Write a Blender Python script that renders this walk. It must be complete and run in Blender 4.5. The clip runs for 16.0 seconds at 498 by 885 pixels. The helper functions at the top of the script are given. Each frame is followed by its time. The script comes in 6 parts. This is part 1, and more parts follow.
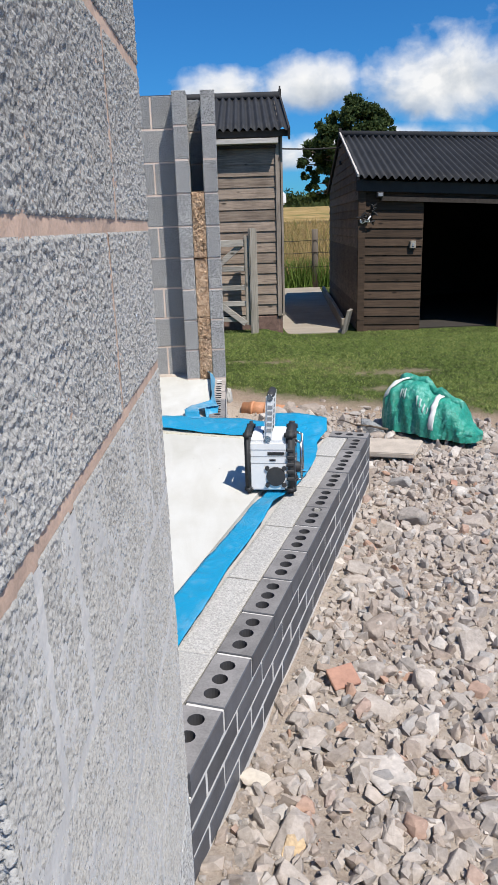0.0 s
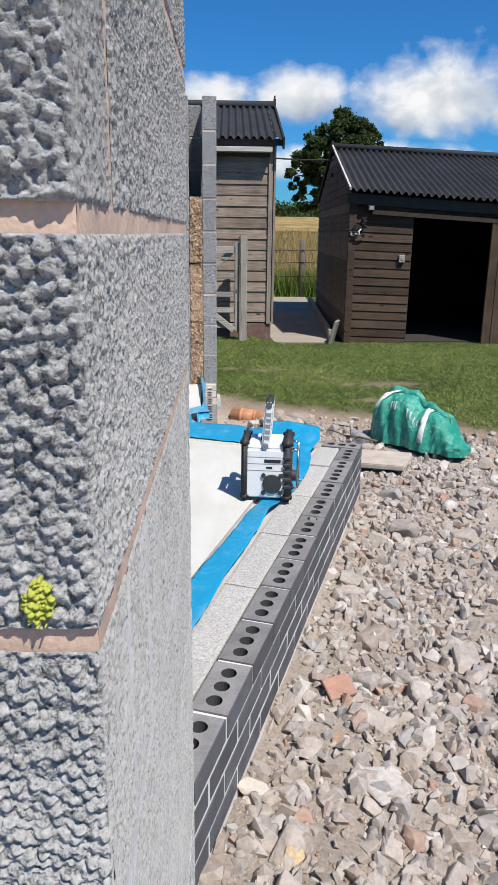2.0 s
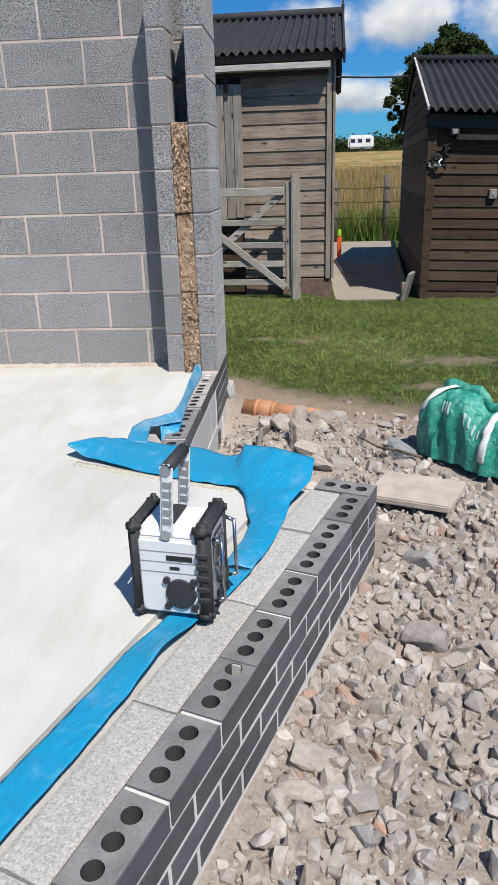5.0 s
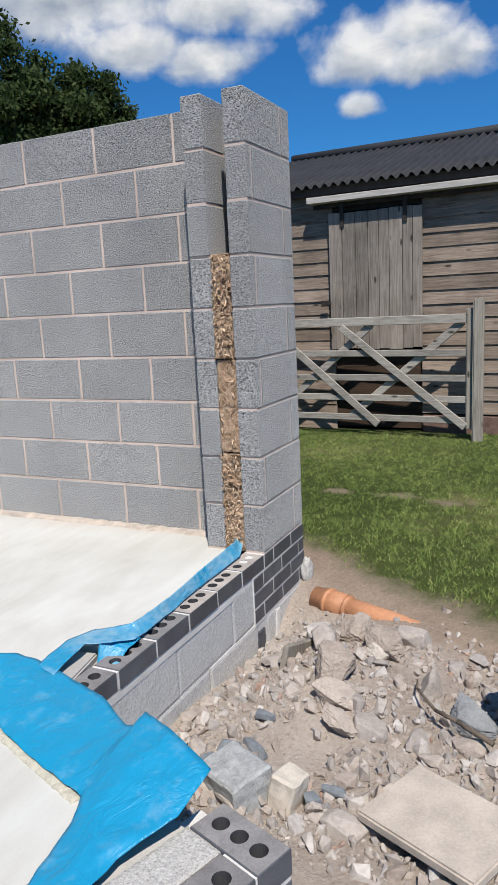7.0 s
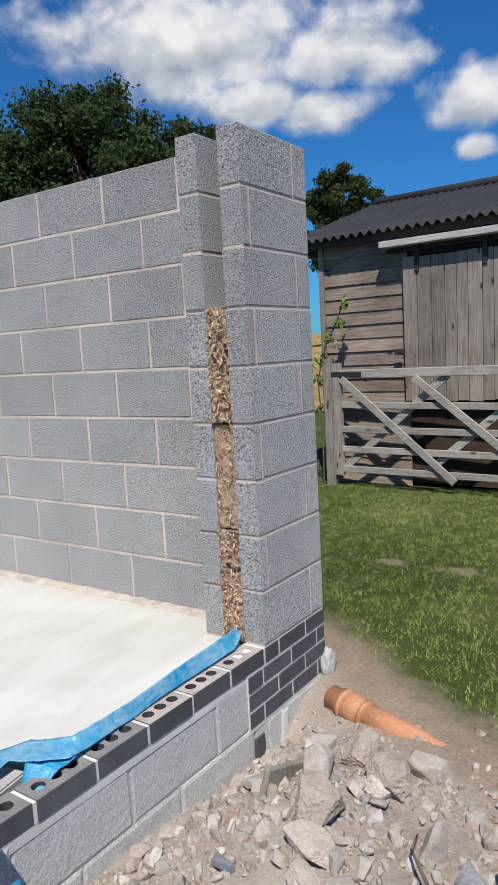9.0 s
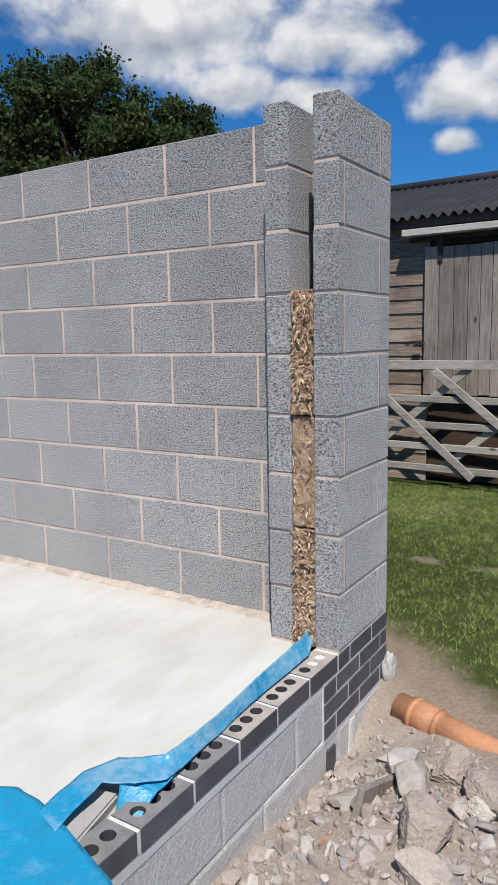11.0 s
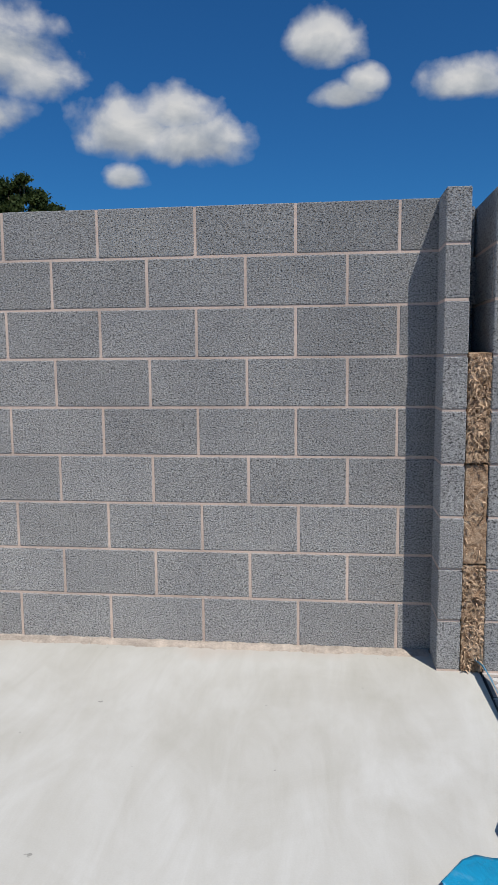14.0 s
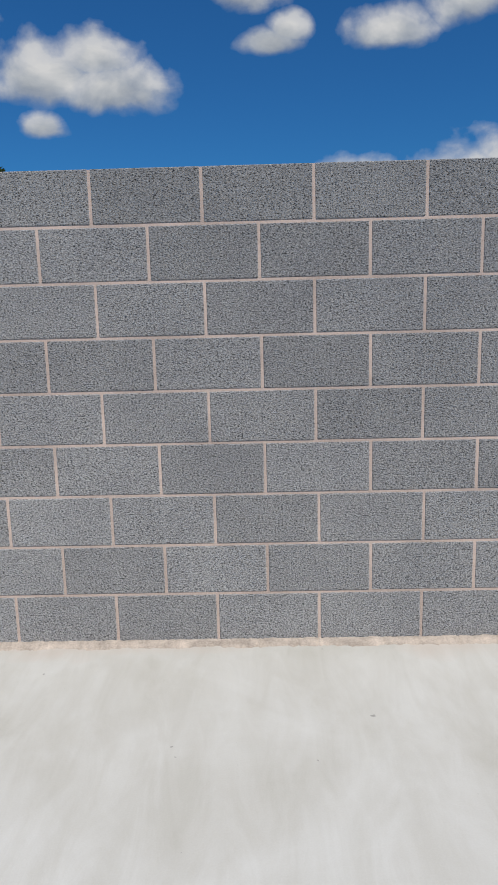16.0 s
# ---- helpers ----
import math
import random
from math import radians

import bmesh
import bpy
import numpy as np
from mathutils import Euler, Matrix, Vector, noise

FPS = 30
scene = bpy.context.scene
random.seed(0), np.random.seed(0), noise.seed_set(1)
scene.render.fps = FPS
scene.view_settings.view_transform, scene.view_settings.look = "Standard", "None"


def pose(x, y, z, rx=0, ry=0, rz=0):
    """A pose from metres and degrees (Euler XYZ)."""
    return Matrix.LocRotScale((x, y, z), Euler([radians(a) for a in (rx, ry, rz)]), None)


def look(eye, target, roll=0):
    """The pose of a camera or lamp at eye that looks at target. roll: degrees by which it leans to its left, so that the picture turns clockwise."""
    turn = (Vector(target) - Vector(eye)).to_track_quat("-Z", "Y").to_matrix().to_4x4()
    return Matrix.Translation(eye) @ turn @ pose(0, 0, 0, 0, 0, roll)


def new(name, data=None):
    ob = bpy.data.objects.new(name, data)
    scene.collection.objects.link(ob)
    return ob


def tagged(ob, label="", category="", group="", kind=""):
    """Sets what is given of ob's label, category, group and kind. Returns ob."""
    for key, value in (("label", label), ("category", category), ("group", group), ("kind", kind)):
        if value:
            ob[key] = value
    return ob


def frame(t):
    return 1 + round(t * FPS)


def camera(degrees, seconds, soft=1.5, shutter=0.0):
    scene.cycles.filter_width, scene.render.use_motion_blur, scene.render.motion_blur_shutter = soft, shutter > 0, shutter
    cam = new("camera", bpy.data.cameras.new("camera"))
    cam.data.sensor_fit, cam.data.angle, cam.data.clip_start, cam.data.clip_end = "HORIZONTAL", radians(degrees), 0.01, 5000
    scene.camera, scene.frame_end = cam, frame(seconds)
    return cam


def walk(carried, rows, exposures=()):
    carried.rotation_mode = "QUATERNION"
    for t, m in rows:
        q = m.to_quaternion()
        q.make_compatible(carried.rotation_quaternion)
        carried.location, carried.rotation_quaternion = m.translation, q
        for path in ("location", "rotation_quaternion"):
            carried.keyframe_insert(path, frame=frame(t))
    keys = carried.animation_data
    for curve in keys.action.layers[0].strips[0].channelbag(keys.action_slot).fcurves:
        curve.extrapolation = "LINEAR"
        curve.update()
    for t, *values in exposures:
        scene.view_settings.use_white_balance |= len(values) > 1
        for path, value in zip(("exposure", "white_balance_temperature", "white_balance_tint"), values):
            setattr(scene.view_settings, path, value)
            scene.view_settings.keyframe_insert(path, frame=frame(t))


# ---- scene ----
cam = camera(38.8, 16.0, soft=1.0)
PATH = [
    (0, (0.191, -0.272, 1.12), (0.253, 1.639, 0.534), -1.9),
    (0.5, (0.144, -0.284, 1.12), (0.216, 1.63, 0.543), 1.0),
    (1, (0.106, -0.295, 1.124), (0.157, 1.63, 0.582), 2.8),
    (1.5, (0.094, -0.283, 1.122), (0.166, 1.64, 0.577), 1.4),
    (2, (0.105, -0.264, 1.119), (0.232, 1.65, 0.551), 0.7),
    (2.5, (0.126, -0.232, 1.111), (0.281, 1.673, 0.524), 0.4),
    (3, (0.201, -0.209, 1.085), (0.391, 1.664, 0.41), -2.0),
    (3.2, (0.229, -0.082, 1.086), (0.434, 1.759, 0.33), -1.8),
    (5.3, (0.869, 1.197, 1.107), (0.593, 3.056, 0.424), -3.3),
    (5.5, (0.979, 1.321, 1.124), (0.639, 3.181, 0.469), -4.0),
    (6, (1.132, 1.722, 1.107), (0.798, 3.618, 0.567), -1.4),
    (6.5, (1.264, 1.97, 1.151), (0.741, 3.863, 0.77), -3.0),
    (6.6, (1.295, 2.028, 1.166), (0.7, 3.902, 0.796), -2.3),
    (7, (1.51, 2.257, 1.145), (0.663, 4.027, 0.759), -2.9),
    (7.5, (1.595, 2.532, 1.113), (0.676, 4.278, 0.786), -3.4),
    (7.6, (1.597, 2.592, 1.099), (0.624, 4.291, 0.69), -3.0),
    (8, (1.646, 2.769, 1.172), (0.565, 4.423, 0.86), -4.8),
    (8.2, (1.737, 2.861, 1.173), (0.617, 4.493, 0.887), -3.7),
    (10.3, (1.595, 2.785, 1.199), (0.522, 4.456, 0.958), -1.0),
    (10.5, (1.547, 2.797, 1.189), (0.448, 4.449, 0.942), 1.6),
    (10.9, (1.323, 2.795, 1.197), (0.257, 4.442, 0.813), -0.2),
    (11, (1.27, 2.764, 1.198), (0.224, 4.443, 0.903), -1.1),
    (11.5, (1.015, 2.54, 1.181), (0.281, 4.38, 0.908), -0.2),
    (12, (0.764, 2.309, 1.178), (-0.058, 4.105, 0.861), 0.1),
    (12.3, (0.448, 2.276, 1.196), (-0.305, 4.103, 0.887), -2.0),
    (12.5, (0.327, 2.294, 1.248), (-0.185, 4.196, 0.907), -1.2),
    (13, (0.06, 2.212, 1.422), (-0.397, 4.116, 1.009), 0.8),
    (13.5, (-0.265, 2.068, 1.414), (-0.6, 4.008, 1.063), -3.2),
    (14, (-0.551, 2.098, 1.344), (-0.779, 4.070, 1.111), -0.5),
    (14.1, (-0.65, 2.130, 1.350), (-0.888, 4.099, 1.074), -1.3),
    (14.5, (-0.909, 2.198, 1.348), (-1.066, 4.170, 1.059), 0.0),
    (15, (-1.31, 2.189, 1.345), (-1.406, 4.167, 1.072), -2.9),
    (15.5, (-1.645, 2.215, 1.335), (-1.677, 4.194, 1.049), 0.3),
    (16, (-1.825, 2.335, 1.436), (-1.868, 4.302, 1.081), -1.4),
]
EXPOSURES = [(0, 0.22), (3.2, 0.22), (5.5, 0.08), (8.2, 0.08), (10.3, 0.08), (11.4, 0.0), (12.5, -0.22), (14, -0.36), (16, -0.38)]
walk(cam, [(t, look(eye, target, roll)) for t, eye, target, roll in PATH], EXPOSURES)

# ---- daylight ----
SUN_DIR = Vector((0.125, -0.20, 0.36)).normalized()
scene.view_settings.exposure = 0.0
sun = new("sun", bpy.data.lights.new("sun", "SUN"))
sun.data.energy, sun.data.angle, sun.data.color = 5.0, radians(0.53), (1.0, 0.945, 0.865)
sun.matrix_world = look(SUN_DIR * 30, (0, 0, 0))

# ---- node helpers ----


class Nodes:
    """Short hand for building a node tree."""

    def __init__(self, tree):
        self.t = tree

    def add(self, kind, **values):
        n = self.t.nodes.new(kind)
        for k, v in values.items():
            n.inputs[k.replace("_", " ")].default_value = v
        return n

    def link(self, a, b):
        self.t.links.new(a, b)
        return b

    def math(self, op, a, b=None, clamp=False):
        n = self.t.nodes.new("ShaderNodeMath")
        n.operation, n.use_clamp = op, clamp
        for i, v in enumerate((a, b)):
            if v is None:
                continue
            if isinstance(v, (int, float)):
                n.inputs[i].default_value = v
            else:
                self.link(v, n.inputs[i])
        return n.outputs[0]

    def ramp(self, fac, stops):
        n = self.t.nodes.new("ShaderNodeValToRGB")
        r = n.color_ramp
        while len(r.elements) < len(stops):
            r.elements.new(0.5)
        for e, (p, c) in zip(r.elements, stops):
            e.position = p
            e.color = (c, c, c, 1) if isinstance(c, (int, float)) else (*c, 1)
        self.link(fac, n.inputs[0])
        return n.outputs[0]

    def noise(self, vec, scale, detail=4.0, rough=0.55, distort=0.0):
        n = self.add("ShaderNodeTexNoise", Scale=scale, Detail=detail, Roughness=rough, Distortion=distort)
        self.link(vec, n.inputs["Vector"])
        return n.outputs["Fac"]

    def voronoi(self, vec, scale, feature="F1", rnd=1.0):
        n = self.t.nodes.new("ShaderNodeTexVoronoi")
        n.feature = feature
        n.inputs["Scale"].default_value = scale
        n.inputs["Randomness"].default_value = rnd
        self.link(vec, n.inputs["Vector"])
        return n.outputs["Distance"]

    def mix(self, fac, a, b, mode="MIX"):
        n = self.t.nodes.new("ShaderNodeMix")
        n.data_type, n.blend_type = "RGBA", mode
        for i, v in ((0, fac), (6, a), (7, b)):
            if isinstance(v, (int, float)):
                n.inputs[i].default_value = v if i == 0 else (v, v, v, 1)
            elif isinstance(v, tuple):
                n.inputs[i].default_value = (*v, 1)
            else:
                self.link(v, n.inputs[i])
        return n.outputs[2]

    def scaled(self, vec, sx, sy, sz, rot=0.0):
        n = self.t.nodes.new("ShaderNodeMapping")
        n.inputs["Scale"].default_value = (sx, sy, sz)
        n.inputs["Rotation"].default_value = (0, 0, rot)
        self.link(vec, n.inputs["Vector"])
        return n.outputs[0]


def material(name, rough=0.8, metallic=0.0, spec=0.4):
    """An empty principled material: its nodes, shader and the place of a point in the world."""
    m = bpy.data.materials.new(name)
    m.use_nodes = True
    n = Nodes(m.node_tree)
    shader = m.node_tree.nodes["Principled BSDF"]
    shader.inputs["Roughness"].default_value = rough
    shader.inputs["Metallic"].default_value = metallic
    shader.inputs["Specular IOR Level"].default_value = spec
    pos = m.node_tree.nodes.new("ShaderNodeNewGeometry").outputs["Position"]
    return m, n, shader, pos


def bump(n, shader, height, strength, distance):
    b = n.add("ShaderNodeBump", Strength=strength, Distance=distance)
    n.link(height, b.inputs["Height"])
    n.link(b.outputs[0], shader.inputs["Normal"])


def piece_random(n):
    return n.t.nodes.new("ShaderNodeObjectInfo").outputs["Random"]


def island_random(n):
    return n.t.nodes.new("ShaderNodeNewGeometry").outputs["Random Per Island"]


def simple(name, color, rough=0.7, metallic=0.0, var=0.25, scale=9.0, fine=120.0, bmp=0.25, dist=0.003, spec=0.4, rnd=0.0, island=False):
    """A plain surface with broad stains and fine grain."""
    m, n, sh, pos = material(name, rough, metallic, spec)
    broad = n.noise(pos, scale, 5)
    small = n.noise(pos, fine, 4)
    f = n.math("ADD", n.math("MULTIPLY", broad, 0.6), n.math("MULTIPLY", small, 0.4))
    lo = tuple(c * (1 - var) for c in color)
    hi = tuple(min(1.0, c * (1 + var)) for c in color)
    col = n.ramp(f, [(0.3, lo), (0.7, hi)])
    if rnd:
        r = island_random(n) if island else piece_random(n)
        k = n.math("ADD", n.math("MULTIPLY", r, 2 * rnd), 1 - rnd)
        col = n.mix(1.0, col, n.mix(1.0, (1, 1, 1), k, "MULTIPLY"), "MULTIPLY")
    n.link(col, sh.inputs["Base Color"])
    if bmp:
        bump(n, sh, f, bmp, dist)
    return m


# ---- sky: blue with fair-weather clouds ----
def make_world():
    w = bpy.data.worlds.new("sky")
    w.use_nodes = True
    scene.world = w
    n = Nodes(w.node_tree)
    bg = w.node_tree.nodes["Background"]
    sky = w.node_tree.nodes.new("ShaderNodeTexSky")
    sky.sky_type, sky.sun_disc = "NISHITA", False
    sky.sun_elevation = math.asin(SUN_DIR.z)
    sky.sun_rotation = math.atan2(SUN_DIR.x, SUN_DIR.y)
    sky.air_density, sky.dust_density, sky.ozone_density = 1.0, 0.4, 3.0
    way = w.node_tree.nodes.new("ShaderNodeTexCoord").outputs["Generated"]
    sep = w.node_tree.nodes.new("ShaderNodeSeparateXYZ")
    n.link(way, sep.inputs[0])
    az = n.math("MULTIPLY", n.math("ARCTAN2", sep.outputs[0], sep.outputs[1]), 57.29578)
    el = n.math("MULTIPLY", n.math("ARCSINE", sep.outputs[2]), 57.29578)
    puff = n.noise(n.scaled(way, 1.0, 1.0, 1.5), 11.0, 6, 0.52, 0.3)
    curl = n.voronoi(n.scaled(way, 1.0, 1.0, 1.2), 34.0, "SMOOTH_F1")
    edge = n.math("ADD", n.math("MULTIPLY", n.math("SUBTRACT", puff, 0.5), 1.9), n.math("MULTIPLY", n.math("SUBTRACT", 0.42, curl), 0.5))
    edge = n.math("ADD", edge, n.math("MULTIPLY", n.math("SUBTRACT", n.noise(way, 40.0, 5, 0.52), 0.5), 0.9))
    cover, low, total = None, None, None
    for a, e, wa, we in CLOUDS:
        da = n.math("DIVIDE", n.math("SUBTRACT", az, a), wa)
        de = n.math("DIVIDE", n.math("SUBTRACT", el, e), we)
        deep = n.math("MULTIPLY", n.math("MINIMUM", de, 0.0), 1.5)
        dd = n.math("ADD", n.math("MAXIMUM", de, 0.0), deep)
        d = n.math("SQRT", n.math("ADD", n.math("MULTIPLY", da, da), n.math("MULTIPLY", dd, dd)))
        v = n.math("SUBTRACT", 1.0, d)
        near_by = n.math("POWER", n.math("MAXIMUM", n.math("ADD", v, 0.5), 0.0), 2.0)
        total = near_by if total is None else n.math("ADD", total, near_by)
        share_ = n.math("MULTIPLY", near_by, de)
        low = share_ if low is None else n.math("ADD", low, share_)
        cover = v if cover is None else n.math("MAXIMUM", cover, v)
    low = n.math("DIVIDE", low, n.math("MAXIMUM", total, 0.01))
    far = n.math("MULTIPLY", n.math("SUBTRACT", n.math("ABSOLUTE", n.math("SUBTRACT", az, 5.0)), 75.0), 0.05)
    rest = n.math("MULTIPLY", n.math("SUBTRACT", n.noise(way, 2.4, 5, 0.5), 0.58), 5.0)
    rest = n.math("MINIMUM", rest, far)
    cover = n.math("MAXIMUM", cover, rest)
    mask = n.ramp(n.math("ADD", cover, n.math("MULTIPLY", edge, 0.6)), [(0.0, 0.0), (0.16, 0.2), (0.46, 0.84), (0.75, 1.0)])
    up = w.node_tree.nodes.new("ShaderNodeVectorMath")
    up.inputs[1].default_value = (0.010, -0.010, 0.020)
    n.link(way, up.inputs[0])
    shade = n.math("SUBTRACT", puff, n.noise(n.scaled(up.outputs[0], 1.0, 1.0, 1.5), 11.0, 6, 0.52, 0.3))
    tone = n.math("ADD", n.math("ADD", 0.50, n.math("MULTIPLY", low, 0.46)), n.math("MULTIPLY", shade, 1.25))
    tone = n.math("ADD", tone, n.math("MULTIPLY", n.math("SUBTRACT", 0.42, curl), 0.2))
    body = n.ramp(tone, [(0.10, (0.42, 0.49, 0.60)), (0.45, (0.80, 0.85, 0.91)), (0.72, (1.18, 1.18, 1.18))])
    blue = n.mix(1.0, sky.outputs[0], SKY_TINT, "MULTIPLY")
    lit = n.mix(1.0, body, (CLOUD_LIGHT,) * 3, "MULTIPLY")
    col = n.mix(mask, blue, lit)
    n.link(col, bg.inputs["Color"])
    bg.inputs["Strength"].default_value = 0.108


# clouds: bearing from due ahead, height above the horizon, half width, half height, in degrees
CLOUDS = [(-15.5, 16.7, 5.2, 2.9), (-11.2, 16.2, 5.0, 2.6), (-12.0, 18.1, 3.6, 2.4), (-16.0, 13.6, 2.2, 1.3), (-37, 21.8, 13, 5.6), (-26, 20.8, 7.0, 4.0), (-27.0, 17.2, 5.2, 2.3), (-32.5, 18.0, 5.5, 2.6),
          (-0.5, 22.6, 3.2, 2.4), (1.0, 19.2, 2.6, 1.3), (2.3, 19.9, 1.9, 1.3), (9.8, 19.4, 3.5, 1.9), (15.5, 20.8, 3.4, 2.6), (1.0, 8.9, 4.6, 2.4), (6.8, 9.2, 4.2, 2.9),
          (17.2, 9.2, 6.6, 3.8), (12, 5, 9, 1.8), (2.5, 4.8, 6.5, 1.7), (25, 8.5, 6, 3), (-62, 22, 10, 5), (34, 12, 7, 3), (48, 24, 8, 4)]
SKY_TINT, CLOUD_LIGHT = (0.165, 0.55, 0.92), 6.4
make_world()

# ---- materials ----


def block_material():
    m, n, sh, pos = material("dense_block", 0.95, 0, 0.15)
    sh.inputs["Diffuse Roughness"].default_value = 1.0
    stain = n.noise(pos, 3.0, 4)
    wide = n.scaled(pos, 1.0, 1.0, 1.4)
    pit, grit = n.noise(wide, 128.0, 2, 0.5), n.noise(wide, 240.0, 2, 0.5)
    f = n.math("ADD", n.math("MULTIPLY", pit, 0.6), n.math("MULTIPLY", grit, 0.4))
    # Lowest noise goes near-black: pore shade put into the colour, matching the bump.
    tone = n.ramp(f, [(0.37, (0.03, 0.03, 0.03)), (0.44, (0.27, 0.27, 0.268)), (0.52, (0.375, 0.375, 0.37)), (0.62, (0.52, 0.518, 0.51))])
    tone = n.mix(1.0, tone, n.ramp(stain, [(0.3, (0.90, 0.90, 0.91)), (0.7, (1.04, 1.035, 1.03))]), "MULTIPLY")
    k = n.math("ADD", n.math("MULTIPLY", piece_random(n), 0.14), 0.90)
    tone = n.mix(1.0, tone, n.mix(1.0, (1, 1, 1), k, "MULTIPLY"), "MULTIPLY")
    n.link(tone, sh.inputs["Base Color"])
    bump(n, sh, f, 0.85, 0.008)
    return m


def near_block_material(name, dark, mid_, light, relief=0.8):
    """Packed grit seen close to."""
    m, n, sh, pos = material(name, 0.95, 0, 0.15)
    sh.inputs["Diffuse Roughness"].default_value = 1.0
    grain = n.voronoi(pos, 230.0, "SMOOTH_F1")
    fine = n.noise(pos, 520.0, 3, 0.65)
    stain = n.noise(pos, 5.0, 5, 0.6)
    f = n.math("ADD", n.math("ADD", n.math("MULTIPLY", fine, 0.5), n.math("MULTIPLY", n.math("SUBTRACT", 0.85, grain), 0.3)), n.math("MULTIPLY", stain, 0.2))
    n.link(n.ramp(f, [(0.36, dark), (0.44, mid_), (0.58, light)]), sh.inputs["Base Color"])
    bump(n, sh, n.math("SUBTRACT", n.math("MULTIPLY", fine, 0.5), n.math("MULTIPLY", grain, 1.2)), relief, 0.004)
    return m


def slab_material():
    m, n, sh, pos = material("power_floated_concrete", 0.75, 0, 0.3)
    stain = n.noise(pos, 1.6, 6, 0.6, 0.6)
    cloud = n.noise(n.scaled(pos, 3.2, 0.8, 1.0, 0.12), 2.6, 6, 0.62, 0.8)
    grain = n.noise(pos, 160.0, 3)
    f = n.math("ADD", n.math("ADD", n.math("MULTIPLY", stain, 0.5), n.math("MULTIPLY", cloud, 0.38)), n.math("MULTIPLY", grain, 0.12))
    col = n.ramp(f, [(0.34, (0.485, 0.472, 0.42)), (0.46, (0.545, 0.533, 0.488)), (0.62, (0.625, 0.62, 0.585))])
    speck = n.ramp(n.noise(pos, 23.0, 2), [(0.22, 0.6), (0.25, 1.0)])
    col = n.mix(1.0, col, speck, "MULTIPLY")
    # red sand left along the foot of the wall
    sep = n.t.nodes.new("ShaderNodeSeparateXYZ")
    n.link(pos, sep.inputs[0])
    sand = n.math("MULTIPLY", n.ramp(n.math("ADD", n.math("DIVIDE", n.math("SUBTRACT", sep.outputs[1], 5.0), 0.30), n.math("MULTIPLY", n.math("SUBTRACT", stain, 0.5), 2.5)), [(0.55, 0.0), (0.98, 1.0)]), 0.3)
    col = n.mix(sand, col, (0.50, 0.37, 0.28))
    n.link(col, sh.inputs["Base Color"])
    bump(n, sh, n.math("ADD", n.math("MULTIPLY", cloud, 0.5), n.math("MULTIPLY", grain, 0.1)), 0.15, 0.01)
    return m


def wood_material(name, light, dark, scale=1.0, along="x", rnd=0.3, rough=0.85):
    """Weathered boards: grain along one axis, knots and stains."""
    m, n, sh, pos = material(name, rough, 0, 0.2)
    s = {"x": (2.0, 40.0, 40.0), "y": (40.0, 2.0, 40.0), "z": (40.0, 40.0, 2.0)}[along]
    grain = n.noise(n.scaled(pos, *s), 1.6 * scale, 6, 0.65, 0.6)
    stain = n.noise(pos, 3.0, 4)
    q = {"x": (6.0, 16.0, 16.0), "y": (16.0, 6.0, 16.0), "z": (16.0, 16.0, 6.0)}[along]
    knot = n.ramp(n.voronoi(n.scaled(pos, *q), 0.55), [(0.07, 0.22), (0.15, 1.0)])
    f = n.math("ADD", n.math("MULTIPLY", grain, 0.65), n.math("MULTIPLY", stain, 0.35))
    col = n.ramp(f, [(0.33, dark), (0.62, light)])
    col = n.mix(1.0, col, knot, "MULTIPLY")
    k = n.math("ADD", n.math("MULTIPLY", piece_random(n), 2 * rnd), 1 - rnd)
    col = n.mix(1.0, col, n.mix(1.0, (1, 1, 1), k, "MULTIPLY"), "MULTIPLY")
    n.link(col, sh.inputs["Base Color"])
    bump(n, sh, grain, 0.4, 0.004)
    return m


def blade_material(name, stops, thin=0.0):
    m, n, sh, pos = material(name, 0.75, 0, 0.2)
    r = island_random(n)
    f = n.math("ADD", n.math("MULTIPLY", r, 0.55), n.math("MULTIPLY", n.noise(pos, 0.8, 4, 0.6), 0.45))
    col = n.ramp(f, stops)
    n.link(col, sh.inputs["Base Color"])
    if thin:
        through_light = n.t.nodes.new("ShaderNodeBsdfTranslucent")
        n.link(col, through_light.inputs["Color"])
        both = n.add("ShaderNodeMixShader", Fac=thin)
        n.link(sh.outputs[0], both.inputs[1])
        n.link(through_light.outputs[0], both.inputs[2])
        n.link(both.outputs[0], n.t.nodes["Material Output"].inputs["Surface"])
    return m


def rubble_material(name, island):
    m, n, sh, pos = material(name, 0.95, 0, 0.1)
    r = island_random(n) if island else piece_random(n)
    tone = n.ramp(r, [(0.0, (0.35, 0.285, 0.24)), (0.3, (0.48, 0.422, 0.375)), (0.55, (0.425, 0.372, 0.33)), (0.75, (0.345, 0.312, 0.287)), (0.87, (0.60, 0.545, 0.495)), (0.95, (0.33, 0.315, 0.305)), (0.99, (0.46, 0.30, 0.225))])
    g = n.noise(pos, 60.0, 6, 0.7)
    b = n.noise(pos, 14.0, 4)
    k = n.ramp(n.math("ADD", n.math("MULTIPLY", g, 0.6), n.math("MULTIPLY", b, 0.4)), [(0.3, 0.62), (0.7, 1.2)])
    n.link(n.mix(1.0, tone, k, "MULTIPLY"), sh.inputs["Base Color"])
    bump(n, sh, g, 0.5, 0.01)
    return m


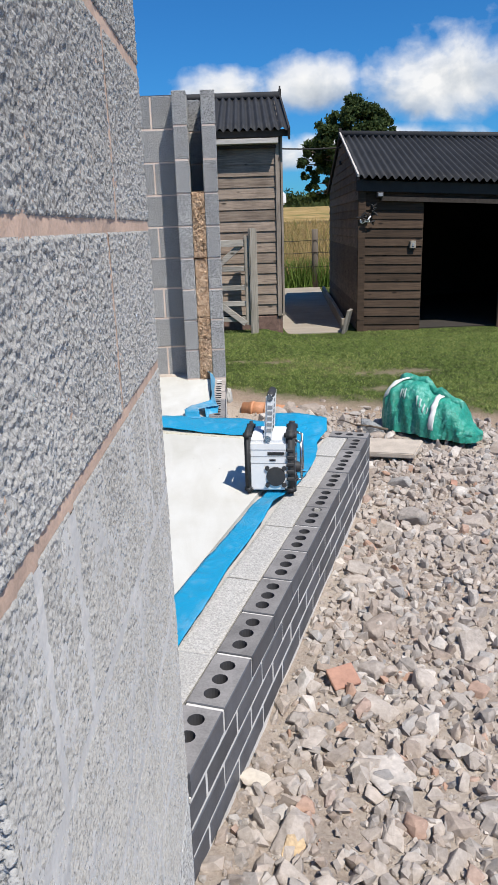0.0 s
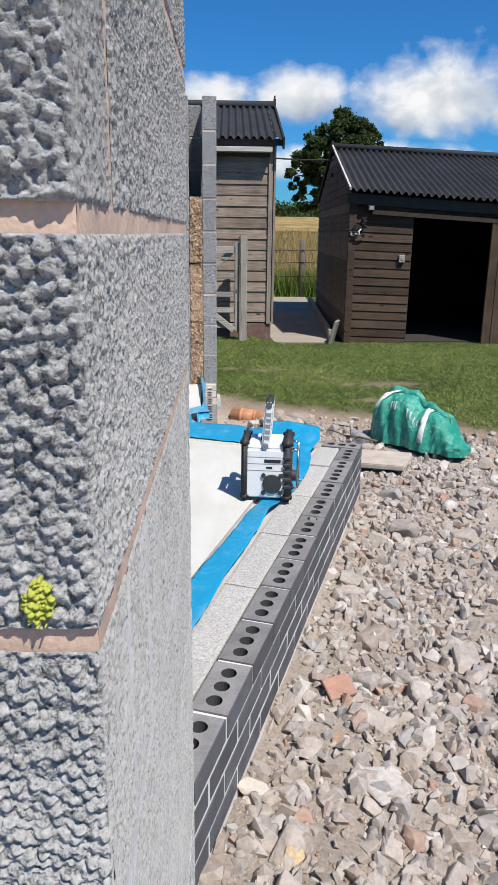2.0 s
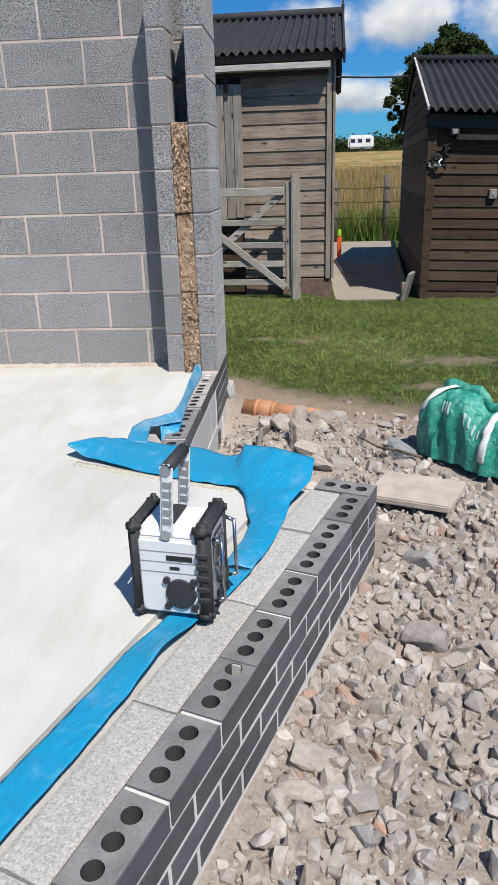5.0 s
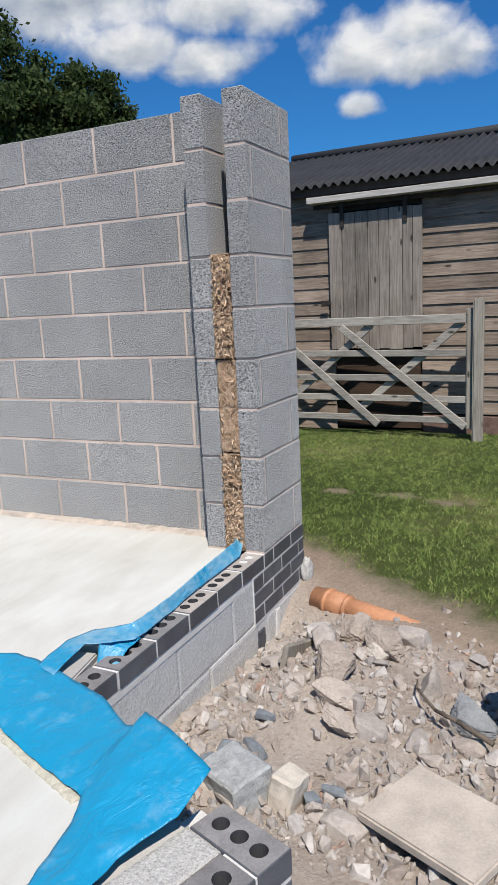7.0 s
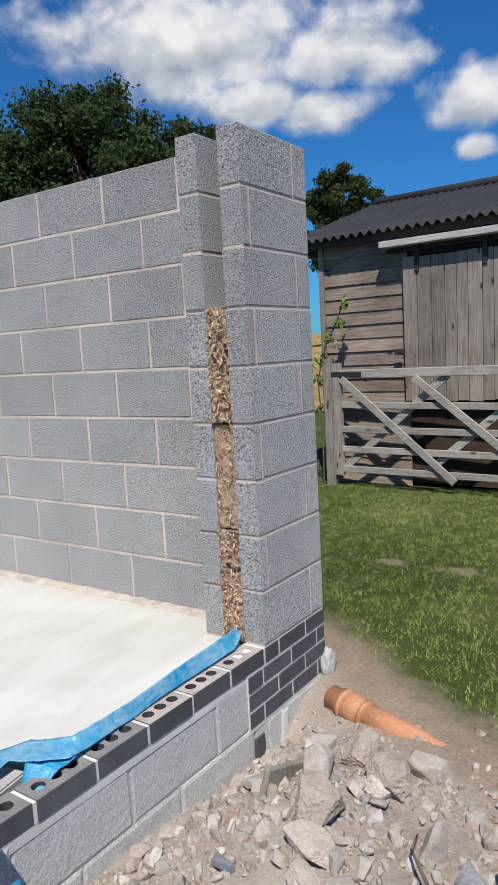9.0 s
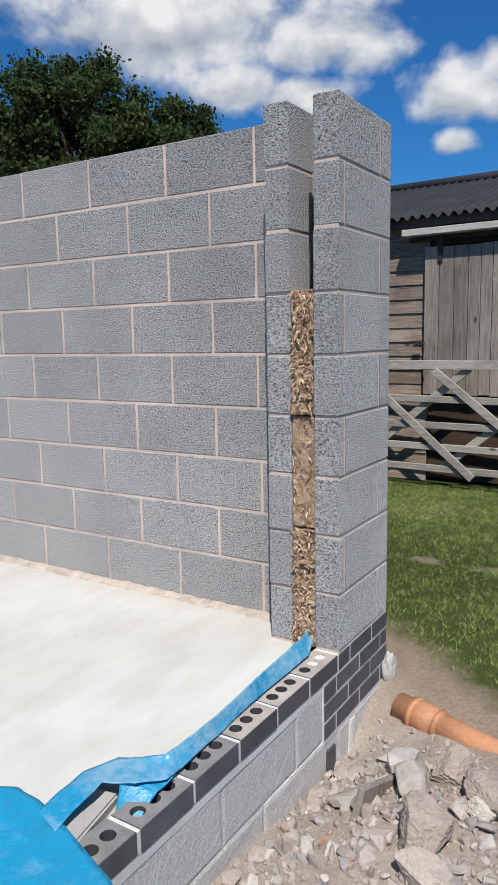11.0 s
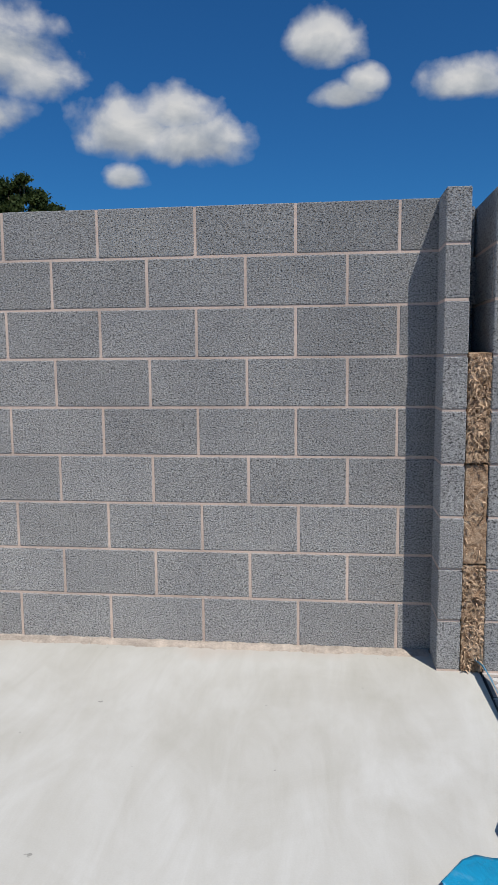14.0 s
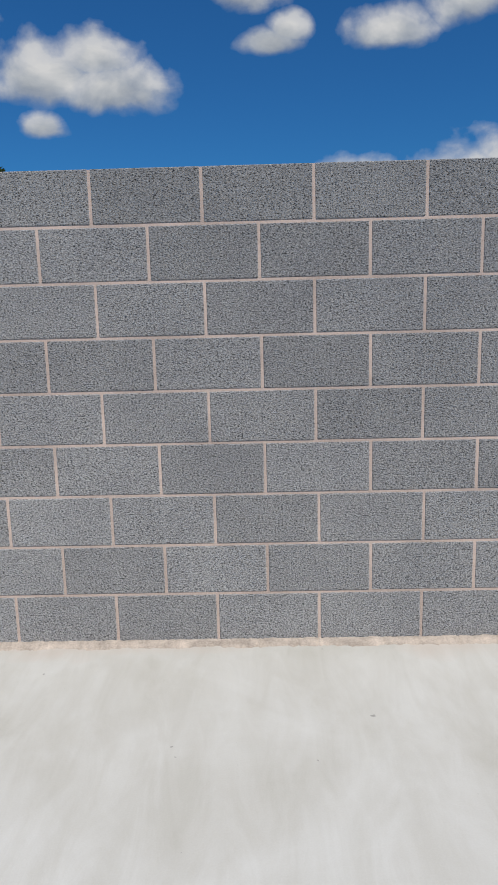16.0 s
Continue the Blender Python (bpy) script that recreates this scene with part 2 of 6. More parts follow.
def blue_sheet_material(name, start, most):
    m, n, sh, pos = material(name, 0.36, 0, 0.5)
    a = n.noise(pos, 5.0, 5, 0.6)
    d = n.noise(pos, 26.0, 5, 0.7)
    dust = n.ramp(n.math("ADD", n.math("MULTIPLY", a, 0.6), n.math("MULTIPLY", d, 0.4)), [(start, 0.0), (start + 0.18, most)])
    col = n.mix(dust, (0.010, 0.265, 0.47), (0.28, 0.44, 0.54))
    n.link(col, sh.inputs["Base Color"])
    n.link(n.ramp(a, [(0.3, 0.30), (0.7, 0.5)]), sh.inputs["Roughness"])
    fold = n.math("ABSOLUTE", n.math("SUBTRACT", n.noise(n.scaled(pos, 1.0, 0.7, 1.0, 0.6), 13.0, 4, 0.55, 0.8), 0.5))
    bump(n, sh, fold, 0.5, 0.03)
    return m


def wool_material():
    m, n, sh, pos = material("mineral_wool", 0.98, 0, 0.05)
    a = n.noise(pos, 28.0, 6, 0.7, 0.8)
    g = n.noise(n.scaled(pos, 1, 1, 3), 120.0, 5, 0.75)
    f = n.math("ADD", n.math("MULTIPLY", a, 0.6), n.math("MULTIPLY", g, 0.4))
    n.link(n.ramp(f, [(0.36, (0.09, 0.05, 0.03)), (0.48, (0.36, 0.24, 0.155)), (0.64, (0.60, 0.46, 0.33))]), sh.inputs["Base Color"])
    bump(n, sh, f, 0.9, 0.012)
    return m


BLOCK = block_material()
BLOCK_NEAR = near_block_material("coarse_grit_block", (0.13, 0.129, 0.127), (0.32, 0.317, 0.312), (0.44, 0.436, 0.43))
BLOCK_FILM = near_block_material("cement_filmed_block", (0.17, 0.167, 0.163), (0.28, 0.275, 0.268), (0.35, 0.343, 0.333), 0.5)
BLOCK_SIDE = near_block_material("open_grit_block", (0.19, 0.187, 0.182), (0.34, 0.335, 0.327), (0.41, 0.404, 0.394), 0.8)
SLAB = slab_material()
MORTAR_PINK = simple("pink_sand_mortar", (0.56, 0.40, 0.31), 0.95, var=0.22, scale=12, fine=260, bmp=0.5, dist=0.003)
MORTAR = simple("sand_mortar", (0.54, 0.43, 0.37), 0.95, var=0.32, scale=3, fine=200, bmp=0.4, dist=0.003)
MORTAR_BED = simple("dirty_bed_mortar", (0.46, 0.395, 0.335), 0.95, var=0.45, scale=14, fine=120, bmp=0.6, dist=0.006)
MORTAR_WHITE = simple("lime_white_mortar", (0.62, 0.60, 0.57), 0.95, var=0.2, scale=6, fine=200, bmp=0.4, dist=0.003)
BRICK = simple("blue_engineering_brick", (0.085, 0.088, 0.098), 0.55, var=0.35, scale=12, fine=180, bmp=0.2, dist=0.002, rnd=0.2)
BRICK_TOP = simple("dusty_brick_bed", (0.21, 0.20, 0.195), 0.9, var=0.35, scale=14, fine=150, bmp=0.3, dist=0.002, rnd=0.15)
BRICK_TOP_PALE = simple("mortar_smeared_brick_bed", (0.42, 0.37, 0.33), 0.95, var=0.3, scale=10, fine=150, bmp=0.3, dist=0.002, rnd=0.12)
# Darker than the brick body: shade inside the perforations put into colour.
HOLE = simple("shaded_brick_perforation", (0.05, 0.05, 0.055), 0.8, var=0.2)
CONCRETE = simple("weathered_concrete", (0.42, 0.40, 0.375), 0.95, var=0.25, scale=5, fine=140, bmp=0.5, dist=0.004, rnd=0.08)
FOOTING = simple("smeared_footing_block", (0.54, 0.53, 0.51), 0.95, var=0.45, scale=150, fine=260, bmp=0.7, dist=0.003, rnd=0.05)
POROUS = simple("porous_pale_block", (0.44, 0.425, 0.40), 0.95, var=0.5, scale=150, fine=330, bmp=0.9, dist=0.004, rnd=0.06)
BLUE = blue_sheet_material("blue_membrane", 0.52, 0.45)
BLUE_DUSTY = blue_sheet_material("dusty_blue_membrane", 0.42, 0.75)
WOOL = wool_material()
RUBBLE = rubble_material("broken_concrete", False)
RUBBLE_SMALL = rubble_material("small_rubble", True)
SHED_WOOD = wood_material("grey_brown_weatherboard", (0.33, 0.26, 0.205), (0.105, 0.08, 0.063), along="x", rnd=0.22)
DOOR_WOOD = wood_material("silvered_door_boards", (0.32, 0.28, 0.24), (0.125, 0.105, 0.088), along="z", rnd=0.22)
STABLE_WOOD = wood_material("creosoted_weatherboard", (0.085, 0.056, 0.038), (0.03, 0.021, 0.015), along="x", rnd=0.25)
# Lighter than the front boards: sky and ground light put into the colour.
STABLE_SIDE_WOOD = wood_material("lightened_creosoted_side_boards", (0.21, 0.165, 0.13), (0.08, 0.063, 0.05), along="y", rnd=0.25)
FENCE_WOOD = wood_material("dark_fence_timber", (0.20, 0.165, 0.13), (0.09, 0.075, 0.06), along="z", rnd=0.15)
CORNER_WOOD = wood_material("shed_corner_timber", (0.31, 0.26, 0.215), (0.14, 0.115, 0.095), along="z", rnd=0.1)
GATE_WOOD = wood_material("silvered_gate_timber", (0.42, 0.39, 0.345), (0.19, 0.17, 0.145), along="x", rnd=0.12)
POST_WOOD = wood_material("silvered_post_timber", (0.34, 0.31, 0.265), (0.16, 0.14, 0.115), along="z", rnd=0.15)
ROOFING = simple("black_bitumen_sheet", (0.030, 0.031, 0.034), 0.75, var=0.4, scale=3, fine=70, bmp=0.3, dist=0.004, spec=0.3)
# Near-black puts the unlit look of insides and board backs into the colour.
DARK = simple("unlit_interior_dark", (0.035, 0.03, 0.026), 0.95, var=0.3)
PATH_CONCRETE = simple("pale_path_concrete", (0.31, 0.272, 0.225), 0.95, var=0.18, scale=2, fine=90, bmp=0.3, dist=0.004)
TERRACOTTA = simple("orange_drain_plastic", (0.46, 0.22, 0.115), 0.6, var=0.32, scale=8, fine=60, bmp=0.15, dist=0.002)

# ---- mesh helpers ----


def thing(name, label, category, place=(0, 0, 0), group="", kind="", turn=0.0):
    ob = new(name)
    ob.matrix_world = pose(*place, 0, 0, turn)
    ob.empty_display_size = 0.1
    return tagged(ob, label, category, group, kind)


def solid(name, bm, mats, parent=None, label="", smooth=False):
    me = bpy.data.meshes.new(name)
    bm.normal_update()
    bm.to_mesh(me)
    bm.free()
    for m in mats if isinstance(mats, (list, tuple)) else [mats]:
        me.materials.append(m)
    if smooth:
        for p in me.polygons:
            p.use_smooth = True
    ob = new(name, me)
    if parent:
        ob.parent = parent
    if label:
        tagged(ob, label)
    return ob


def part(name, bm, mat, parent, label="", smooth=False):
    return solid(name, bm, mat, parent, label, smooth)


def share(name, me, parent, m):
    """One more piece on a mesh that others use too."""
    ob = new(name, me)
    ob.parent = parent
    ob.matrix_basis = m
    return ob


def box(bm, x0, x1, y0, y1, z0, z1, m=None, mat=0):
    r = bmesh.ops.create_cube(bm, size=1.0)["verts"]
    t = Matrix.Translation(((x0 + x1) / 2, (y0 + y1) / 2, (z0 + z1) / 2)) @ Matrix.Diagonal((x1 - x0, y1 - y0, z1 - z0, 1))
    if m is not None:
        t = m @ t
    bmesh.ops.transform(bm, matrix=t, verts=r)
    for f in {f for v in r for f in v.link_faces}:
        f.material_index = mat
    return r


def bevel_all(bm, w, seg=1):
    bmesh.ops.bevel(bm, geom=list(bm.edges), offset=w, segments=seg, affect="EDGES", clamp_overlap=True)


def box_bm(x0, x1, y0, y1, z0, z1, bev=0.0, seg=1):
    bm = bmesh.new()
    box(bm, x0, x1, y0, y1, z0, z1)
    if bev:
        bevel_all(bm, bev, seg)
    return bm


def arrays(name, verts, faces, mat, parent=None, smooth=False):
    me = bpy.data.meshes.new(name)
    me.from_pydata([tuple(v) for v in verts], [], [tuple(f) for f in faces])
    me.update()
    me.materials.append(mat)
    if smooth:
        me.polygons.foreach_set("use_smooth", [True] * len(me.polygons))
    ob = new(name, me)
    if parent:
        ob.parent = parent
    return ob


def tube(bm, a, b, r0, r1=None, seg=12):
    r1 = r0 if r1 is None else r1
    a, b = Vector(a), Vector(b)
    d = b - a
    m = Matrix.Translation((a + b) / 2) @ d.to_track_quat("Z", "Y").to_matrix().to_4x4()
    bmesh.ops.create_cone(bm, cap_ends=True, segments=seg, radius1=r0, radius2=r1, depth=d.length, matrix=m)


COURSE, BLOCK_L, BLOCK_H = 0.225, 0.44, 0.215
BLOCK_MESHES = {}


def block_mesh(l, w, h):
    """A block lying along x with its near face on y = 0, worn at the arrises."""
    key = (round(l, 3), round(w, 3), round(h, 3))
    if key not in BLOCK_MESHES:
        bm = box_bm(0, l, 0, w, 0, h, 0.004, 1)
        me = bpy.data.meshes.new("block")
        bm.normal_update()
        bm.to_mesh(me)
        bm.free()
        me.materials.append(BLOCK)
        BLOCK_MESHES[key] = me
    return BLOCK_MESHES[key]


def jitter(s):
    return random.uniform(-s, s)


def lay_blocks(parent, m, spans, z, w=0.1, h=BLOCK_H):
    """Blocks of one course: spans along local x, at height z."""
    for a, b in spans:
        share("block", block_mesh(b - a, w, h), parent, m @ pose(a, jitter(0.0008), z, 0, 0, jitter(0.08)))


def mortar_core(parent, m, x0, x1, w, z0, z1, name="mortar", mat=None, back=0.003):
    ob = solid(name, box_bm(x0, x1, back, w - back, z0, z1 - 0.004), mat or MORTAR, parent)
    ob.matrix_basis = m
    return ob


def course_spans(x0, x1, joint):
    """Block spans between x0 and x1 with a joint's middle at x = joint."""
    k = math.floor((x1 - joint) / 0.45) + 1
    out, b, j = [], x1, joint + 0.45 * (k - 1) if joint + 0.45 * k > x1 else joint + 0.45 * k
    while b > x0 + 0.02:
        a = max(x0, j + 0.005)
        if b - a > 0.015:
            out.append((a, b))
        b, j = j - 0.005, j - 0.45
    return out


# ---- plan ----
WALL_Y = 5.29            # inner face of the long block wall
PIER_Y = 5.09            # end faces of the short return
IN_X, OUT_X = -0.093, 0.205
GROUND = -0.25
A = Vector((0.080, 0.972))   # near end of the bay's brick edge
B = Vector((0.985, 3.462))   # its far corner
U = (B - A).normalized()
BAY = Matrix.Translation((A.x, A.y, 0)) @ Matrix.Rotation(math.atan2(U.y, U.x), 4, "Z")   # x along the bricks, y to the slab


def bay(s, n, z=0.0):
    return BAY @ Vector((s, n, z))


# ---- long wall ----
def build_long_wall():
    wall = thing("wall_north", "long grey concrete block wall with pale pink mortar joints", "wall", kind="structure")
    x0 = -6.2
    m = pose(0, WALL_Y, 0)
    for c in range(9):
        joint = -0.25 if c % 2 == 0 else -0.475
        lay_blocks(wall, m, course_spans(x0, 0.007, joint + jitter(0.006)), c * COURSE + 0.008)
    mortar_core(wall, m, x0 + 0.002, 0.005, 0.1, -0.02, 9 * COURSE)
    m2 = pose(0, WALL_Y + 0.2, 0)
    for c in range(9):
        joint = -0.12 if c % 2 else -0.34
        lay_blocks(wall, m2, course_spans(x0, OUT_X - 0.11 if c % 2 == 0 else OUT_X, joint), c * COURSE + 0.008)
    mortar_core(wall, m2, x0 + 0.002, OUT_X - 0.112, 0.1, -0.02, 9 * COURSE)
    bm = bmesh.new()
    rows = []
    for i in range(900):
        x = x0 + (-0.1 - x0) * i / 899
        q = Vector((x * 6, 0, 0))
        wd, ht = 0.068 + 0.022 * noise.noise(q) + 0.016 * noise.noise(q * 5) + 0.007 * noise.noise(q * 17), 0.008 + 0.006 * noise.noise(q * 3) + 0.005 * noise.noise(q * 15)
        rows.append([bm.verts.new((x, WALL_Y + 0.01, ht + 0.006)), bm.verts.new((x, WALL_Y - wd * 0.45, ht)), bm.verts.new((x, WALL_Y - wd, -0.003))])
    for a, b in zip(rows, rows[1:]):
        for k in range(2):
            bm.faces.new((a[k], a[k + 1], b[k + 1], b[k]))
    part("mortar_bed", bm, MORTAR_BED, wall, smooth=True)
    solid("cavity_batt", box_bm(x0, 0.0, WALL_Y + 0.105, WALL_Y + 0.195, 0, 1.36), WOOL, wall)
    return wall


def build_return():
    """The short return that ends at the opening: two leaves, one block wide."""
    wall = thing("wall_return", "short cavity wall end of grey concrete blocks beside the opening", "wall", kind="structure")
    side = pose(IN_X + 0.1, PIER_Y, 0, 0, 0, 90)
    for c in range(9):
        lay_blocks(wall, side, [(jitter(0.004), WALL_Y - PIER_Y - 0.004)], c * COURSE + 0.008)
    mortar_core(wall, side, 0.004, WALL_Y - PIER_Y, 0.1, -0.02, 9 * COURSE)
    outer = pose(OUT_X, PIER_Y, 0, 0, 0, 90)
    for c in range(9):
        spans = [(jitter(0.003), 0.385), (0.396, 0.5)] if c % 2 == 0 else [(jitter(0.003), 0.048), (0.06, 0.5)]
        lay_blocks(wall, outer, spans, c * COURSE + 0.008)
    mortar_core(wall, outer, 0.004, 0.497, 0.1, -0.02, 9 * COURSE)
    return wall


def pebbles(u, v, cell, seed):
    """Height of a surface of packed round grit, 0 to about 1, for plan arrays u, v in metres."""
    best = np.zeros(u.shape)
    for k, (cs, amp, keep) in enumerate(((cell, 1.0, 0.80), (cell * 0.62, 0.62, 0.9), (cell * 0.36, 0.35, 1.0))):
        cu, cv = np.floor(u / cs).astype(np.int64), np.floor(v / cs).astype(np.int64)
        for du in (-1, 0, 1):
            for dv in (-1, 0, 1):
                a, b = cu + du, cv + dv
                h = (a * 73856093) ^ (b * 19349663) ^ ((seed + k * 17) * 83492791)
                h = (h ^ (h >> 13)) * 1274126177
                r1, r2, r3, r4 = (((h >> sh) & 255) / 255.0 for sh in (3, 11, 19, 27))
                d2 = (u / cs - a - r1) ** 2 + (v / cs - b - r2) ** 2 * (0.8 + 0.5 * r3)
                rad = 0.34 + 0.44 * r3
                best = np.maximum(best, np.where(r4 < keep, amp * rad * np.sqrt(np.clip(1 - d2 / rad ** 2, 0, 1)) * 1.5, 0))
    return best


def coarse_block_mesh(l, w, h, step, deep, cell, seed, ends=(), face=None):
    """A block along x, near face on y = 0, whose open faces are real grit; ends: 'a' for x = 0, 'b' for x = l."""
    verts, faces, rough = [], [], []

    def panel(lu, lv, place, st, deep, cell):
        nu, nv = max(2, int(lu / st)), max(2, int(lv / st))
        u, v = np.meshgrid(np.linspace(0, lu, nu + 1), np.linspace(0, lv, nv + 1), indexing="ij")
        g = pebbles(u + seed * 0.37, v + seed * 0.11, cell, seed) * deep
        wave = 0.0006 * np.sin(u * 31 + seed) * np.sin(v * 27)
        rnd = 0.0045

        def turned(c, l):
            e = np.minimum(c, l - c)
            th = np.clip(1 - e / rnd, 0, 1) * math.pi / 4
            along = np.where(e < rnd, rnd - rnd * np.sin(th), e)
            return np.where(c < l / 2, along, l - along), rnd * (1 - np.cos(th)), np.clip(e / rnd, 0, 1)

        u2, du, eu = turned(u, lu)
        v2, dv, ev = turned(v, lv)
        level = (g + wave - deep * 0.55) * np.minimum(eu, ev) ** 0.6
        off = len(verts)
        for p in place(u2.ravel(), v2.ravel(), (level - du - dv).ravel()):
            verts.append(p)
        for i in range(nu):
            for j in range(nv):
                k = off + i * (nv + 1) + j
                faces.append((k, k + nv + 1, k + nv + 2, k + 1))
        rough.extend([1 if deep > 0.005 else 0] * (nu * nv))

    panel(l, h, lambda u, v, d: np.stack([u, -d, v], 1).tolist(), step, deep, cell)
    if "a" in ends:
        panel(w, h, lambda u, v, d: np.stack([-d, w - u, v], 1).tolist(), 0.0015, 0.0074, 0.0068)
    if "b" in ends:
        panel(w, h, lambda u, v, d: np.stack([l + d, u, v], 1).tolist(), 0.0022, 0.0024, 0.0050)
    off = len(verts)
    e = 0.005
    verts += [(x, y, z) for x in (e if "a" in ends else 0, l - e if "b" in ends else l) for y in (e, w) for z in (0.002, h - 0.002)]
    rough += [1] * 6
    faces += [tuple(off + k for k in q) for q in ((0, 1, 3, 2), (4, 6, 7, 5), (0, 4, 5, 1), (2, 3, 7, 6), (1, 5, 7, 3), (0, 2, 6, 4))]
    me = bpy.data.meshes.new("block")
    me.from_pydata(verts, [], faces)
    me.update()
    me.polygons.foreach_set("use_smooth", [True] * len(me.polygons))
    me.materials.append(face or BLOCK_FILM)
    me.materials.append(BLOCK_NEAR)
    me.polygons.foreach_set("material_index", rough)
    return me


def mortar_skin(parent, m, x0, x1, z0, z1, back, mat):
    """The trowelled face of the mortar, uneven by a millimetre or two."""
    st = 0.005
    nx, nz = int((x1 - x0) / st), int((z1 - z0) / st)
    bm = bmesh.new()
    g = []
    for i in range(nx + 1):
        row = []
        for k in range(nz + 1):
            x, z = x0 + (x1 - x0) * i / nx, z0 + (z1 - z0 - 0.004) * k / nz
            q = Vector((x, back * 50, z))
            d = 0.0009 * noise.noise(q * 26) + 0.0008 * noise.noise(q * 75) + 0.0005 * noise.noise(q * 190)
            row.append(bm.verts.new((x, back + d, z)))
        g.append(row)
    for a, b in zip(g, g[1:]):
        for k in range(nz):
            bm.faces.new((a[k], b[k], b[k + 1], a[k + 1]))
    ob = solid("mortar", bm, mat, parent, smooth=True)
    ob.matrix_basis = m
    return ob


def build_near_wall():
    """The pier that the walk starts beside, and the wall behind it."""
    wall = thing("wall_south", "coarse grey concrete block pier with pink sand mortar joints", "wall", kind="structure")
    turn = -2.2
    face = pose(0.047, 0.086, 0, 0, 0, 90 + turn)
    front = pose(0.047, 0.086, 0, 0, 0, turn)
    for c in range(-1, 10):
        z = c * COURSE + 0.006
        near = 0 <= c <= 8
        spans = [(0.0, 0.485), (0.497, 0.848)] if c % 2 == 0 else ([(0.112, 0.21), (0.222, 0.66), (0.672, 0.848)] if c == 3 else [(0.112, 0.55), (0.562, 0.848)])
        for k, (a, b) in enumerate(spans):
            if near:
                me = coarse_block_mesh(b - a, 0.1, BLOCK_H - 0.002, 0.0024, 0.0030 if c > 3 else 0.0024, 0.0060, 40 + c * 5 + k, "a" if c % 2 == 0 and k == 0 else "", BLOCK_SIDE if c > 3 else BLOCK_FILM)
                share("block", me, wall, face @ pose(a, 0, z))
            else:
                lay_blocks(wall, face, [(a, b)], z)
        if c % 2 == 0:
            lay_blocks(wall, front, course_spans(-4.0, -0.112, -0.112), z)
        else:
            row = course_spans(-4.0, 0.0, -0.445)
            lay_blocks(wall, front, row[1:], z)
            a, b = row[0]
            if near:
                me = coarse_block_mesh(b - a, 0.1, BLOCK_H - 0.002, 0.0015, 0.0074, 0.0068, 90 + c, "b")
                share("block", me, wall, front @ pose(a, 0, z))
            else:
                lay_blocks(wall, front, row[:1], z)
    for z0, z1, mat in ((-0.3, 0.893, MORTAR_WHITE), (0.8885, 10 * COURSE, MORTAR_PINK)):
        mortar_core(wall, face, 0.008, 0.843, 0.1, z0, z1, mat=mat, back=0.0095)
        mortar_core(wall, front, -4.0, -0.09, 0.1, z0, z1, mat=mat, back=0.012)
        mortar_skin(wall, face, 0.0046, 0.845, z0, z1, 0.0004 if mat is MORTAR_WHITE else 0.0017, mat)
        mortar_skin(wall, front, -0.50, -0.0016, z0, z1, 0.0048, mat)
    return wall


build_long_wall()
build_return()
build_near_wall()


# ---- ground, slab ----
def outline_slab(name, pts, z0, z1, mat, label, category, kind="structure"):
    bm = bmesh.new()
    f = bm.faces.new([bm.verts.new((x, y, z1)) for x, y in pts])
    r = bmesh.ops.extrude_face_region(bm, geom=[f])
    bmesh.ops.translate(bm, vec=(0, 0, z0 - z1), verts=[v for v in r["geom"] if isinstance(v, bmesh.types.BMVert)])
    bmesh.ops.recalc_face_normals(bm, faces=bm.faces)
    return tagged(solid(name, bm, mat), label, category, kind=kind)


b1, b2 = bay(0.0, 0.34), bay(2.33, 0.34)
outline_slab("floor", [(-6.2, 0.2), (-0.12, 0.3), (b1.x, b1.y), (b2.x, b2.y), (0.52, 3.52), (0.12, 3.70), (-0.05, 3.80), (-0.05, 4.05), (0.085, 4.10), (0.09, 5.08), (-0.1, 5.28), (-6.2, 5.28)], -0.2, 0.0, SLAB,
             "pale smooth concrete floor slab with dusty stains", "floor")


# ---- brick edges ----
BRICK_L, BRICK_W, BRICK_H = 0.2125, 0.1025, 0.065


